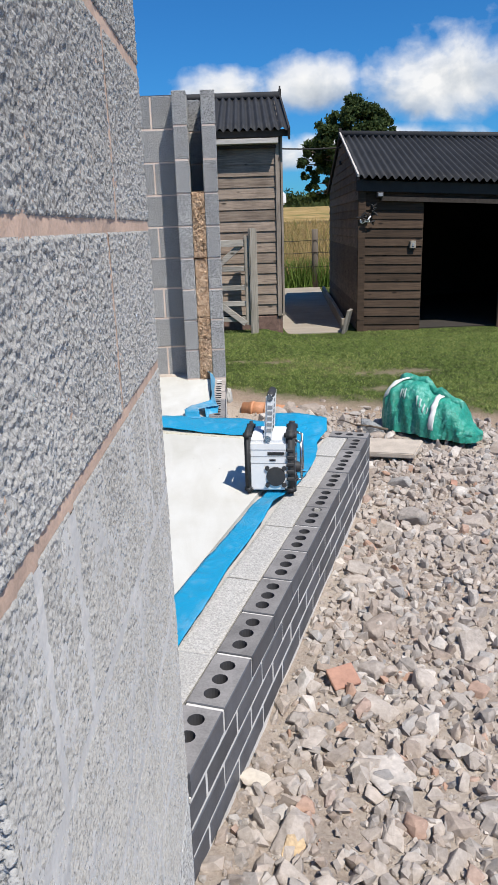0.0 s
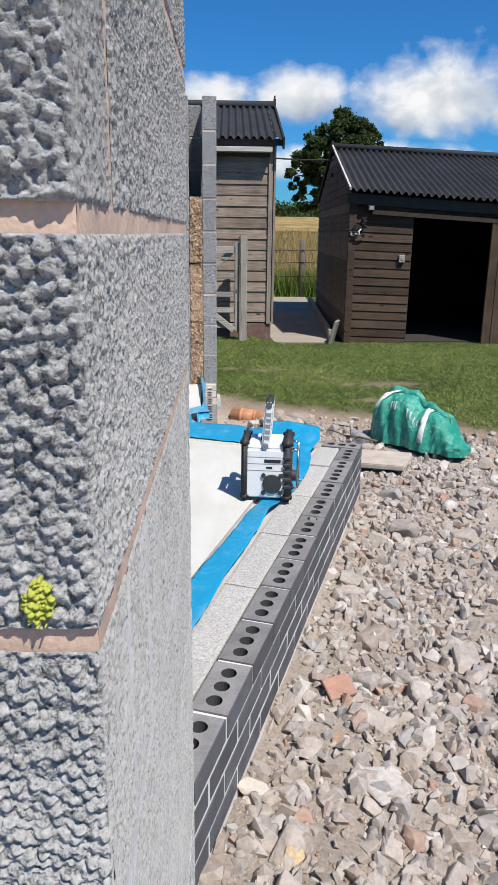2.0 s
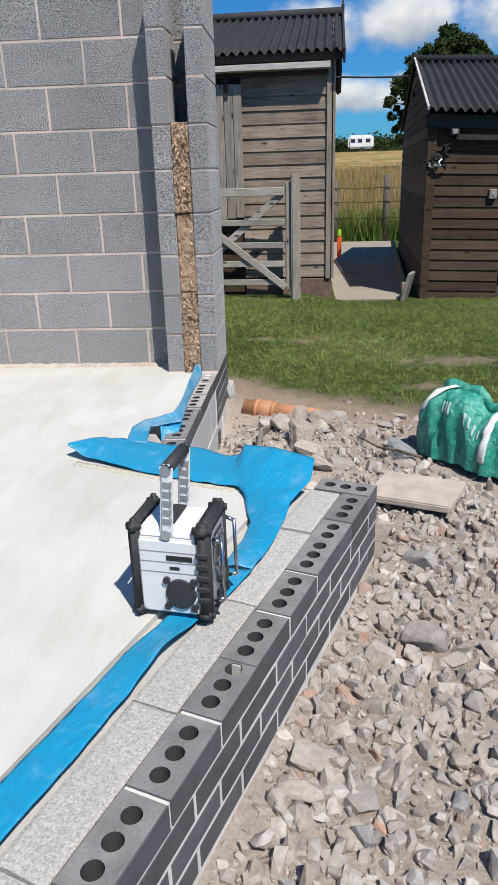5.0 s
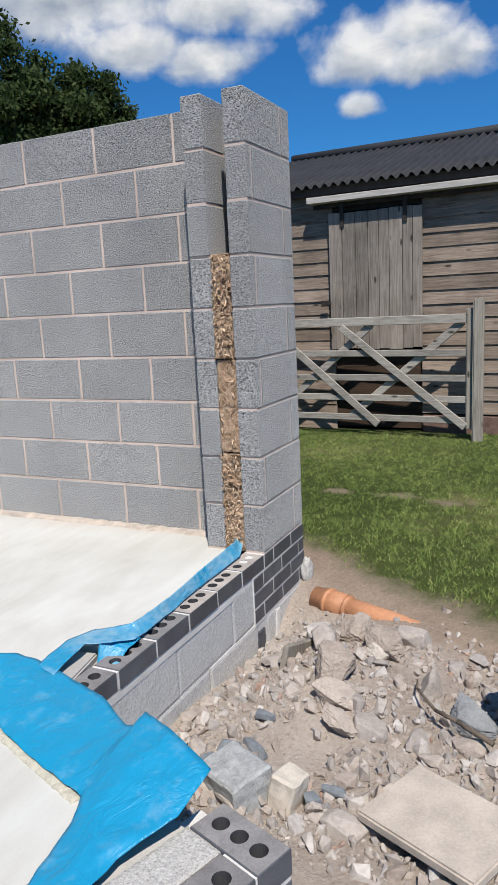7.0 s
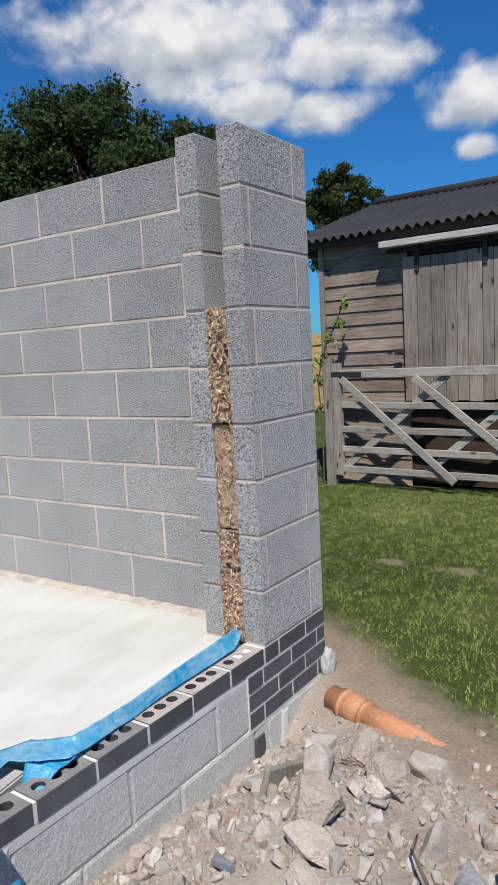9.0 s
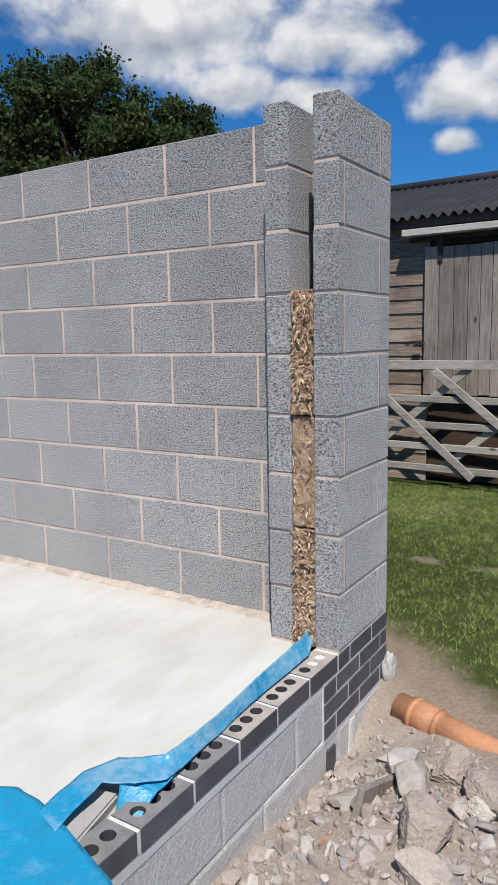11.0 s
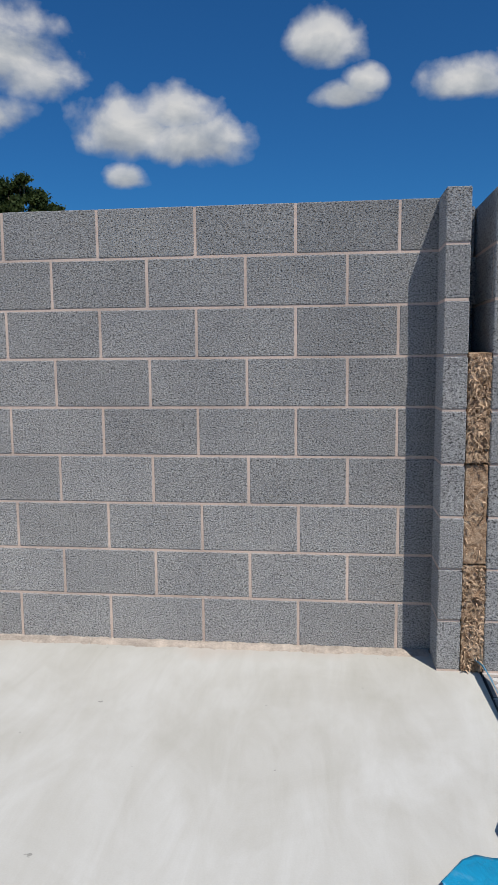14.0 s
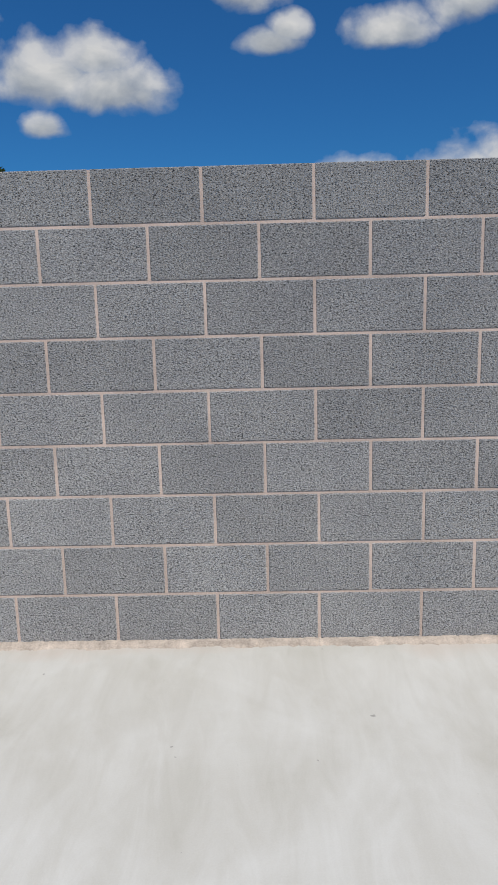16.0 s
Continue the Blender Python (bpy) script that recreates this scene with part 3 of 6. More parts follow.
def brick_mesh(l, w, h, holes=0, top=None):
    """A brick along x, near face on y = 0, top on z = 0, with round perforations."""
    bm = bmesh.new()
    if not holes:
        box(bm, 0, l, 0, w, -h, 0)
        bevel_all(bm, 0.0025)
        mats = [BRICK]
    else:
        rim = [bm.verts.new(p) for p in ((0.002, 0.002, 0), (l - 0.002, 0.002, 0), (l - 0.002, w - 0.002, 0), (0.002, w - 0.002, 0))]
        edges = [bm.edges.new((rim[i], rim[(i + 1) % 4])) for i in range(4)]
        rings = []
        step = 0.060
        for k in range(holes):
            cx = l / 2 + (k - (holes - 1) / 2) * step
            ring = [bm.verts.new((cx + 0.0212 * math.cos(q), w / 2 + 0.0212 * math.sin(q), 0)) for q in [i * math.tau / 16 for i in range(16)]]
            edges += [bm.edges.new((ring[i], ring[(i + 1) % 16])) for i in range(16)]
            rings.append(ring)
        bmesh.ops.triangle_fill(bm, use_beauty=True, edges=edges)
        for f in bm.faces:
            f.material_index = 1
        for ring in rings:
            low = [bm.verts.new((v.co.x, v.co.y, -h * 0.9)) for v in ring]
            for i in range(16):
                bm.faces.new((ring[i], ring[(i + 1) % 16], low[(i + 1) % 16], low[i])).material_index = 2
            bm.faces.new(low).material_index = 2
        mid = [bm.verts.new((x, y, -0.002)) for x, y in ((0, 0), (l, 0), (l, w), (0, w))]
        low = [bm.verts.new((x, y, -h)) for x, y in ((0, 0), (l, 0), (l, w), (0, w))]
        for i in range(4):
            j = (i + 1) % 4
            bm.faces.new((rim[i], rim[j], mid[j], mid[i]))
            bm.faces.new((mid[i], mid[j], low[j], low[i]))
        bm.faces.new(low)
        bmesh.ops.recalc_face_normals(bm, faces=bm.faces)
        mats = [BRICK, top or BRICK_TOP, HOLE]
    me = bpy.data.meshes.new("brick")
    bm.normal_update()
    bm.to_mesh(me)
    bm.free()
    for m in mats:
        me.materials.append(m)
    return me


def build_bay_edge():
    edge = thing("bay_brick_edge", "low wall of dark blue engineering bricks with white joints", "low wall", kind="structure")
    three, two = brick_mesh(BRICK_L, BRICK_W, BRICK_H, 3), brick_mesh(0.150, BRICK_W, BRICK_H, 2)
    plain = brick_mesh(BRICK_L, BRICK_W, BRICK_H)
    starts = [0.005 + 0.2225 * k for k in range(7)] + [1.532, 1.755, 1.975]
    for s in starts:
        share("brick", three, edge, BAY @ pose(s, jitter(0.002), jitter(0.0015), 0, 0, jitter(0.4)))
    share("brick", two, edge, BAY @ pose(2.172, 0, 0))
    share("brick", three, edge, BAY @ pose(2.327, 0, 0))
    share("brick", three, edge, BAY @ pose(2.649, 0, 0.001, 0, 0, 90))
    end = BAY @ pose(2.649, 0, 0, 0, 0, 90)
    for c in range(1, 4):
        z = -0.075 * c
        off = 0.1125 if c % 2 else 0.0
        first = 2.649 - off
        while first > 0.05:
            a = first - BRICK_L
            share("brick", plain, edge, BAY @ pose(a, jitter(0.0015), z))
            first = a - 0.01
        share("brick", plain, edge, end @ pose(0.1125 if off == 0 else 0.0, 0, z) if off == 0 else end @ pose(0.0, 0.0, z))
    core = solid("mortar", box_bm(0.0, 2.646, 0.0015, 0.098, -0.42, -0.0635), MORTAR_WHITE, edge)
    core.matrix_basis = BAY
    core = solid("mortar", box_bm(0.003, 0.30, 0.0015, 0.098, -0.42, -0.0635), MORTAR_WHITE, edge)
    core.matrix_basis = end
    joint = solid("joint", box_bm(-0.0095, -0.0005, 0.0015, 0.099, -0.065, -0.004), MORTAR_WHITE)
    joint.parent = edge
    joint.matrix_basis = BAY @ pose(starts[1], 0, 0)
    for s in starts[2:] + [2.172, 2.327, 2.5475]:
        share("joint", joint.data, edge, BAY @ pose(s, 0, 0))
    foot = solid("footing", box_bm(0.0, 2.64, 0.004, 0.12, -0.6, -0.31, 0.008), FOOTING, edge)
    foot.matrix_basis = BAY
    # inner leaf of pale blocks laid flat behind the bricks
    inner = thing("bay_inner_leaf", "strip of pale flat-laid concrete blocks behind the bricks", "low wall", kind="structure")
    s = 0.0
    while s < 2.5:
        l = min(0.44, 2.55 - s)
        ob = solid("block", rough_block(l, 0.2, 0.115, s * 3), POROUS, inner)
        ob.matrix_basis = BAY @ pose(s, 0.112, -0.008 + jitter(0.003), -90, 0, jitter(0.5))
        s += l + 0.006
    fill = solid("fill", box_bm(0.0, 2.55, 0.23, 0.345, -0.2, -0.02), CONCRETE, inner)
    fill.matrix_basis = BAY
    return edge


C0, C1 = Vector((0.203, 5.09)), Vector((0.184, 3.73))
V = (C1 - C0).normalized()
FAR = Matrix.Translation((C0.x, C0.y, 0)) @ Matrix.Rotation(math.atan2(V.y, V.x), 4, "Z")   # x towards the bay, y = left of it is outside


def rough_block(l, w, h, seed):
    """A worn, smeared block along x, its open face on y = 0."""
    bm = bmesh.new()
    st = 0.011
    nx, nz = max(2, int(l / st)), max(2, int(h / st))
    g = []
    for i in range(nx + 1):
        row = []
        for k in range(nz + 1):
            x, z = l * i / nx, h * k / nz
            q = Vector((x + seed, 0, z))
            d = 0.0012 * noise.noise(q * 9) + 0.0008 * noise.noise(q * 45) + 0.0007 * noise.noise(q * 110)
            rim = min(x, l - x, z, h - z)
            d += 0.003 * max(0.0, 1 - rim / 0.009) ** 2
            row.append(bm.verts.new((x + 0.002 * noise.noise(q * 30 + Vector((0, 5, 0))), d, z)))
        g.append(row)
    for a, b in zip(g, g[1:]):
        for k in range(nz):
            bm.faces.new((a[k], b[k], b[k + 1], a[k + 1]))
    r = bmesh.ops.extrude_face_region(bm, geom=list(bm.faces))
    for v in r["geom"]:
        if isinstance(v, bmesh.types.BMVert):
            v.co.y = w
    bmesh.ops.recalc_face_normals(bm, faces=bm.faces)
    return bm


def build_far_edge():
    edge = thing("far_brick_edge", "low wall with mortar-smeared perforated engineering bricks on grey blocks", "low wall", kind="structure")
    m = FAR @ Matrix.Translation((0, -BRICK_W, 0))
    pale = brick_mesh(BRICK_L, BRICK_W, BRICK_H, 3, BRICK_TOP_PALE)
    dusty = brick_mesh(BRICK_L, BRICK_W, BRICK_H, 3, BRICK_TOP)
    for k in range(6):
        share("brick", pale if k < 3 else dusty, edge, m @ pose(0.012 + 0.226 * k, jitter(0.002), jitter(0.001), 0, 0, jitter(0.4)))
    core = solid("mortar", box_bm(-0.02, 1.36, 0.004, 0.0995, -0.1, -0.0635), MORTAR_WHITE, edge)
    core.matrix_basis = m
    joint = solid("joint", box_bm(-0.0135, -0.0005, 0.002, 0.1005, -0.065, -0.003), MORTAR_WHITE, edge)
    joint.matrix_basis = m @ pose(0.012, 0, 0)
    for k in range(1, 6):
        share("joint", joint.data, edge, m @ pose(0.012 + 0.226 * k, 0, 0))
    for row, offs in ((0, 0.332), (1, 0.10)):
        s = offs - 0.45
        while s < 1.36:
            a, b = max(-0.02, s), min(1.37, s + 0.442)
            if b - a > 0.05:
                ob = solid("block", rough_block(b - a, 0.1, 0.218, row * 7 + s), FOOTING, edge)
                ob.matrix_basis = m @ pose(b, 0.1 + jitter(0.003), -0.294 - row * 0.222, 0, 0, 180)
            s += 0.448
    core = solid("mortar", box_bm(-0.02, 1.365, 0.004, 0.0945, -0.55, -0.07), FOOTING, edge)
    core.matrix_basis = m
    plain_cut = brick_mesh(0.19, BRICK_W, BRICK_H)
    # the blue bricks under the outer leaf
    side = pose(OUT_X, PIER_Y, 0, 0, 0, 90)
    cuts = {}
    for c, first in enumerate((0.10, 0.1, BRICK_L, 0.1)):
        z = -0.004 - 0.075 * c
        y, l = (0.004 if c == 0 else -0.125), first
        while y < 0.47:
            l = min(l, 0.5 - y)
            key = round(l, 3)
            if key not in cuts:
                cuts[key] = brick_mesh(l, BRICK_W, BRICK_H)
            share("brick", cuts[key], edge, side @ pose(y, jitter(0.001), z))
            y, l = y + l + 0.01, BRICK_L
    core = solid("mortar", box_bm(-0.13, 0.5, 0.0025, 0.1, -0.31, -0.002), MORTAR_WHITE, edge)
    core.matrix_basis = side
    back = solid("footing", rough_block(0.50, 0.1, 0.33, 3.7), FOOTING, edge)
    back.matrix_basis = side @ pose(0.0, 0.001, -0.64)
    ob = share("brick", plain_cut, edge, side @ pose(-0.035, -0.004, -0.345, 0, 90))
    smear = solid("mortar_smear", rough_block(0.05, 0.02, 0.16, 9.1), MORTAR_WHITE, edge)
    smear.matrix_basis = side @ pose(0.085, -0.006, -0.48, 0, 6)
    under = solid("footing", box_bm(-6.2, OUT_X - 0.06, PIER_Y + 0.15, WALL_Y + 0.3, -0.6, -0.02), FOOTING, edge)
    return edge


build_bay_edge()
build_far_edge()


def sheet(name, left, right, parent, z=0.004, lift=0.0, wrinkle=0.006, sub=10, thick=0.0012, seed=0, edge=0.012, mat=None):
    """A loose sheet between two edge lines of the plan, with folds."""
    n = len(left)
    bm = bmesh.new()
    rows, steps = [], 8
    for i in range((n - 1) * steps + 1):
        k, f = min(i // steps, n - 2), (i - min(i // steps, n - 2) * steps) / steps
        a = Vector(left[k]).lerp(Vector(left[k + 1]), f)
        b = Vector(right[k]).lerp(Vector(right[k + 1]), f)
        row = []
        for j in range(sub + 1):
            g = j / sub
            p = a.lerp(b, g)
            h = p.z if len(p) > 2 else 0.0
            q = Vector((p.x, p.y, 0))
            w = 0.5 * noise.noise(q * 6 + Vector((seed, 0, 0))) - 1.5 * abs(noise.noise(Vector((q.x * 9 + q.y * 3, q.y * 6, seed)))) - 0.7 * abs(noise.noise(Vector((q.x * 17 - q.y * 10, q.y * 15, seed + 2)))) + 0.6
            ed = noise.noise(q * 14 + Vector((0, 0, seed + 3.0)))
            off = (b - a).normalized() * ed * edge * (1 if j in (0, sub) else 0.3)
            row.append(bm.verts.new((p.x + off.x, p.y + off.y, z + h + lift * math.sin(g * math.pi) + wrinkle * (w + 0.9))))
        rows.append(row)
    for r0, r1 in zip(rows, rows[1:]):
        for j in range(sub):
            bm.faces.new((r0[j], r0[j + 1], r1[j + 1], r1[j]))
    r = bmesh.ops.extrude_face_region(bm, geom=list(bm.faces))
    bmesh.ops.translate(bm, vec=(0, 0, -thick), verts=[v for v in r["geom"] if isinstance(v, bmesh.types.BMVert)])
    bmesh.ops.recalc_face_normals(bm, faces=bm.faces)
    return solid(name, bm, mat or BLUE, parent, smooth=True)


def build_membrane():
    flap = thing("damp_proof_membrane", "creased bright blue plastic membrane folded round the slab corner", "plastic sheet")
    rows = [((-0.275, 3.742, .05), (-0.27, 3.73, .045)), ((-0.205, 3.85, .035), (-0.19, 3.69, .014)), ((-0.165, 3.885, .03), (-0.105, 3.655, .006)), ((-0.045, 3.873, .02), (0.0, 3.60, .004)),
            ((0.10, 3.83, .02), (0.10, 3.545, .004)), ((0.267, 3.77, .02), (0.20, 3.505, .004)), ((0.42, 3.67, .022), (0.31, 3.465, .004)), ((0.455, 3.665, .03), (0.42, 3.43, .006)),
            ((0.475, 3.69, .068), (0.47, 3.41, .006)), ((0.62, 3.61, .078), (0.49, 3.37, .012)), ((0.755, 3.54, .066), (0.50, 3.335, .006)), ((0.738, 3.41, .03), (0.505, 3.30, .006)),
            ((0.665, 3.279, .008), (0.52, 3.20, .004)), ((0.65, 3.15, .004), (0.535, 3.13, .003)), ((0.615, 2.99, .003), (0.515, 3.00, .003)), ((0.562, 2.84, .003), (0.47, 2.85, .003))]
    sheet("flap", [a for a, b in rows], [b for a, b in rows], flap, seed=2, lift=0.006, wrinkle=0.0075, sub=16, edge=0.003)
    rows = [((0.562, 2.84, .003), (0.47, 2.85, .003)), ((0.50, 2.70, -.002), (0.40, 2.70, -.002)), ((0.44, 2.60, -.002), (0.345, 2.60, -.002)), ((0.37, 2.44, .028), (0.275, 2.44, .004)), ((0.322, 2.30, .012), (0.23, 2.31, .004)),
            ((0.26, 2.13, .003), (0.16, 2.13, .003)), ((0.19, 1.947, .003), (0.085, 1.95, .003)), ((0.08, 1.60, .003), (-0.03, 1.65, .003)), ((-0.02, 1.30, .003), (-0.13, 1.36, .003))]
    sheet("strip", [a for a, b in rows], [b for a, b in rows], flap, seed=1, wrinkle=0.003, edge=0.004)
    far = thing("membrane_strip", "dusty blue membrane upstand beside the perforated bricks", "plastic sheet")
    rows = [((0.05, 5.12, .055), (0.105, 5.07, .035)), ((0.085, 5.02, .062), (0.122, 5.0, .006)), ((0.092, 4.75, .056), (0.117, 4.71, .003)), ((0.098, 4.56, .050), (0.118, 4.54, .003)),
            ((0.104, 4.30, .046), (0.127, 4.33, .003)), ((0.095, 4.18, .042), (0.138, 4.20, .006)), ((0.04, 4.145, .036), (0.145, 4.12, .020)), ((-0.025, 4.12, .03), (0.10, 4.045, .034)),
            ((-0.065, 4.02, .03), (0.02, 4.005, .036)), ((-0.06, 3.93, .028), (0.03, 3.92, .032)), ((-0.05, 3.85, .024), (0.04, 3.82, .024))]
    sheet("sheet", [a for a, b in rows], [b for a, b in rows], far, seed=3, wrinkle=0.004, edge=0.004, mat=BLUE_DUSTY)
    rows = [((0.147, 4.15, .012), (0.06, 4.03, .034)), ((0.144, 4.08, .004), (0.062, 4.02, .012)), ((0.137, 4.0, -.04), (0.07, 3.99, -.05)), ((0.13, 3.93, -.10), (0.08, 3.95, -.12))]
    sheet("hanging_fold", [a for a, b in rows], [b for a, b in rows], far, seed=6, wrinkle=0.006, edge=0.002)


def build_loose_block():
    ob = solid("cut_block", box_bm(-0.045, 0.045, -0.11, 0.11, -0.2, 0.0, 0.006, 2), CONCRETE)
    ob.matrix_world = pose(0.022, 3.93, 0.004, -4, 3, 14)
    tagged(ob, "cut pale concrete block at the slab edge", "concrete block")
    f = solid("edge_fill", box_bm(-0.12, 0.075, 3.62, 5.1, -0.25, -0.03), CONCRETE)
    f.matrix_world = pose(0, 0, 0)
    tagged(f, "rough concrete under the slab edge", "concrete", kind="structure")


def build_edge_insulation():
    bm = bmesh.new()
    pts = [Vector((-0.23, 3.655, 0)), Vector((0.10, 3.53, 0)), Vector((0.45, 3.40, 0))]
    rows = []
    for i in range(61):
        f = i / 60 * 2
        k = min(int(f), 1)
        p = pts[k].lerp(pts[k + 1], f - k)
        q = Vector((i * 0.4, 3, 0))
        rows.append([bm.verts.new((p.x + 0.008 * dx, p.y + d + 0.006 * noise.noise(q * 3 + Vector((0, d * 90, 0))), z + 0.003 * noise.noise(q * 2 + Vector((0, d * 50, 0))))) for d, z, dx in ((-0.004, 0.001, 0), (0.0, 0.006, 0), (0.012, 0.007, 1), (0.03, 0.004, 1))])
    for a, b in zip(rows, rows[1:]):
        for k in range(3):
            bm.faces.new((a[k], a[k + 1], b[k + 1], b[k]))
    r = bmesh.ops.extrude_face_region(bm, geom=list(bm.faces))
    bmesh.ops.translate(bm, vec=(0, 0, -0.012), verts=[v for v in r["geom"] if isinstance(v, bmesh.types.BMVert)])
    bmesh.ops.recalc_face_normals(bm, faces=bm.faces)
    tagged(solid("insulation_strip", bm, CREAM_FOAM, smooth=True), "crumbly cream insulation strip along the slab edge", "insulation")


CREAM_FOAM = simple("cream_foam", (0.50, 0.47, 0.38), 0.95, var=0.35, scale=60, fine=220, bmp=0.7, dist=0.005)
build_membrane()
build_loose_block()
build_edge_insulation()


# ---- wool in the cavity ----
def build_wool():
    batt = thing("cavity_insulation", "torn brown mineral wool batts in the open cavity", "insulation", (0.056, PIER_Y, 0))
    for z0, z1, rough in ((0.0, 0.47, 0.020), (0.475, 0.90, 0.007), (0.905, 1.365, 0.022)):
        nx, nz = 24, int((z1 - z0) / 0.0035)
        bm = bmesh.new()
        grid = []
        for k in range(nz + 1):
            row = []
            for i in range(nx + 1):
                x = -0.046 + 0.092 * i / nx
                z = z0 + (z1 - z0) * k / nz
                q = Vector((x, z, z0))
                warp = Vector((noise.noise(q * 21), noise.noise(q * 21 + Vector((7, 3, 1))), 0)) * 0.05
                q = q + warp
                d = (1 - 2.2 * abs(noise.noise(Vector((q.x * 34, q.y * 17, z0 * 9))))) * rough * 0.55 + (1 - 2 * abs(noise.noise(Vector((q.x * 85, q.y * 40, z0 * 5))))) * rough * 0.3 + noise.noise(q * 16) * rough * 0.9
                if k in (0, nz):
                    d -= rough
                row.append(bm.verts.new((x + noise.noise(q * 30 + Vector((9, 0, 0))) * 0.004, 0.010 - d, z)))
            grid.append(row)
        for a, b in zip(grid, grid[1:]):
            for i in range(nx):
                bm.faces.new((a[i], a[i + 1], b[i + 1], b[i]))
        r = bmesh.ops.extrude_face_region(bm, geom=list(bm.faces))
        bmesh.ops.translate(bm, vec=(0, 0.2, 0), verts=[v for v in r["geom"] if isinstance(v, bmesh.types.BMVert)])
        bmesh.ops.recalc_face_normals(bm, faces=bm.faces)
        one = part("batt", bm, WOOL, batt, smooth=True)
        # torn tufts standing off the face
        rng = random.Random(int(z0 * 100) + 4)
        verts, faces = [], []
        for _ in range(330 if rough > 0.01 else 50):
            p = Vector((rng.uniform(-0.044, 0.044), 0.006 - rough * rng.uniform(0.1, 0.9), rng.uniform(z0 + 0.01, z1 - 0.005)))
            w = rng.uniform(0.0018, 0.0052)
            way = Vector((rng.uniform(-1, 1), rng.uniform(-0.7, 0.1), rng.uniform(-1.6, 0.6))).normalized()
            side = way.cross(Vector((rng.uniform(-1, 1), 1, rng.uniform(-1, 1)))).normalized() * w
            off = len(verts)
            for s_ in range(4):
                verts += [tuple(p - side * (1 - s_ * 0.28)), tuple(p + side * (1 - s_ * 0.28))]
                p = p + way * rng.uniform(0.005, 0.011)
                way = (way + Vector((rng.uniform(-0.5, 0.5), rng.uniform(-0.4, 0.4), rng.uniform(-0.7, 0.2)))).normalized()
                p.x = max(-0.046, min(0.046, p.x))
            for s_ in range(3):
                faces.append((off + 2 * s_, off + 2 * s_ + 1, off + 2 * s_ + 3, off + 2 * s_ + 2))
        tagged(arrays("torn_fibre", verts, faces, WOOL_FIBRE, batt, smooth=True), kind="stuff")


WOOL_FIBRE = simple("wool_fibres", (0.50, 0.355, 0.235), 0.95, var=0.5, scale=40, fine=200, bmp=0.0, rnd=0.35, island=True)
build_wool()


# ---- ground ----
def lawn_edge(x):
    return 5.85 - 0.6 * max(-1.5, min(x, 2.9))


def ground_height(x, y):
    d = y - lawn_edge(x)
    t = max(0.0, min(1.0, (d + 0.25) / 0.5))
    z = -0.315 * (1 - t) + GROUND * t
    if d < 0.3:
        z += (1 - t) * (0.035 * noise.noise(Vector((x * 1.6, y * 1.6, 0))) + 0.014 * noise.noise(Vector((x * 7, y * 7, 2))) + 0.006 * noise.noise(Vector((x * 23, y * 23, 4))))
        if 0.1 < x < 1.2 and 3.6 < y < 5.4:
            z += 0.05 * max(0.0, 1 - math.hypot(x - 0.75, y - 4.75) / 0.5)
            z -= 0.13 * max(0.0, 1 - abs(x - 0.2) / 0.34) * max(0.0, min(1.0, (y - 4.0) / 0.8)) * max(0.0, min(1.0, (5.4 - y) / 0.2))
    else:
        z += 0.012 * noise.noise(Vector((x * 1.1, y * 1.1, 1)))
    fall = max(0.0, min(1.0, (y - 6.6) / 2.8)) * max(0.0, min(1.0, (x - 0.72) / 0.5))
    z -= 0.11 * fall * fall * (3 - 2 * fall)
    if y > 17.0:
        z += (min(y, 150.0) - 17.0) * 0.038
    return z


# worn spots in the turf: middle and half widths
BARE = [(0.34, 7.10, 0.16, 0.10), (0.74, 6.98, 0.22, 0.10), (-0.10, 7.12, 0.13, 0.09), (1.84, 6.28, 0.45, 0.22), (1.55, 5.6, 0.25, 0.12)]


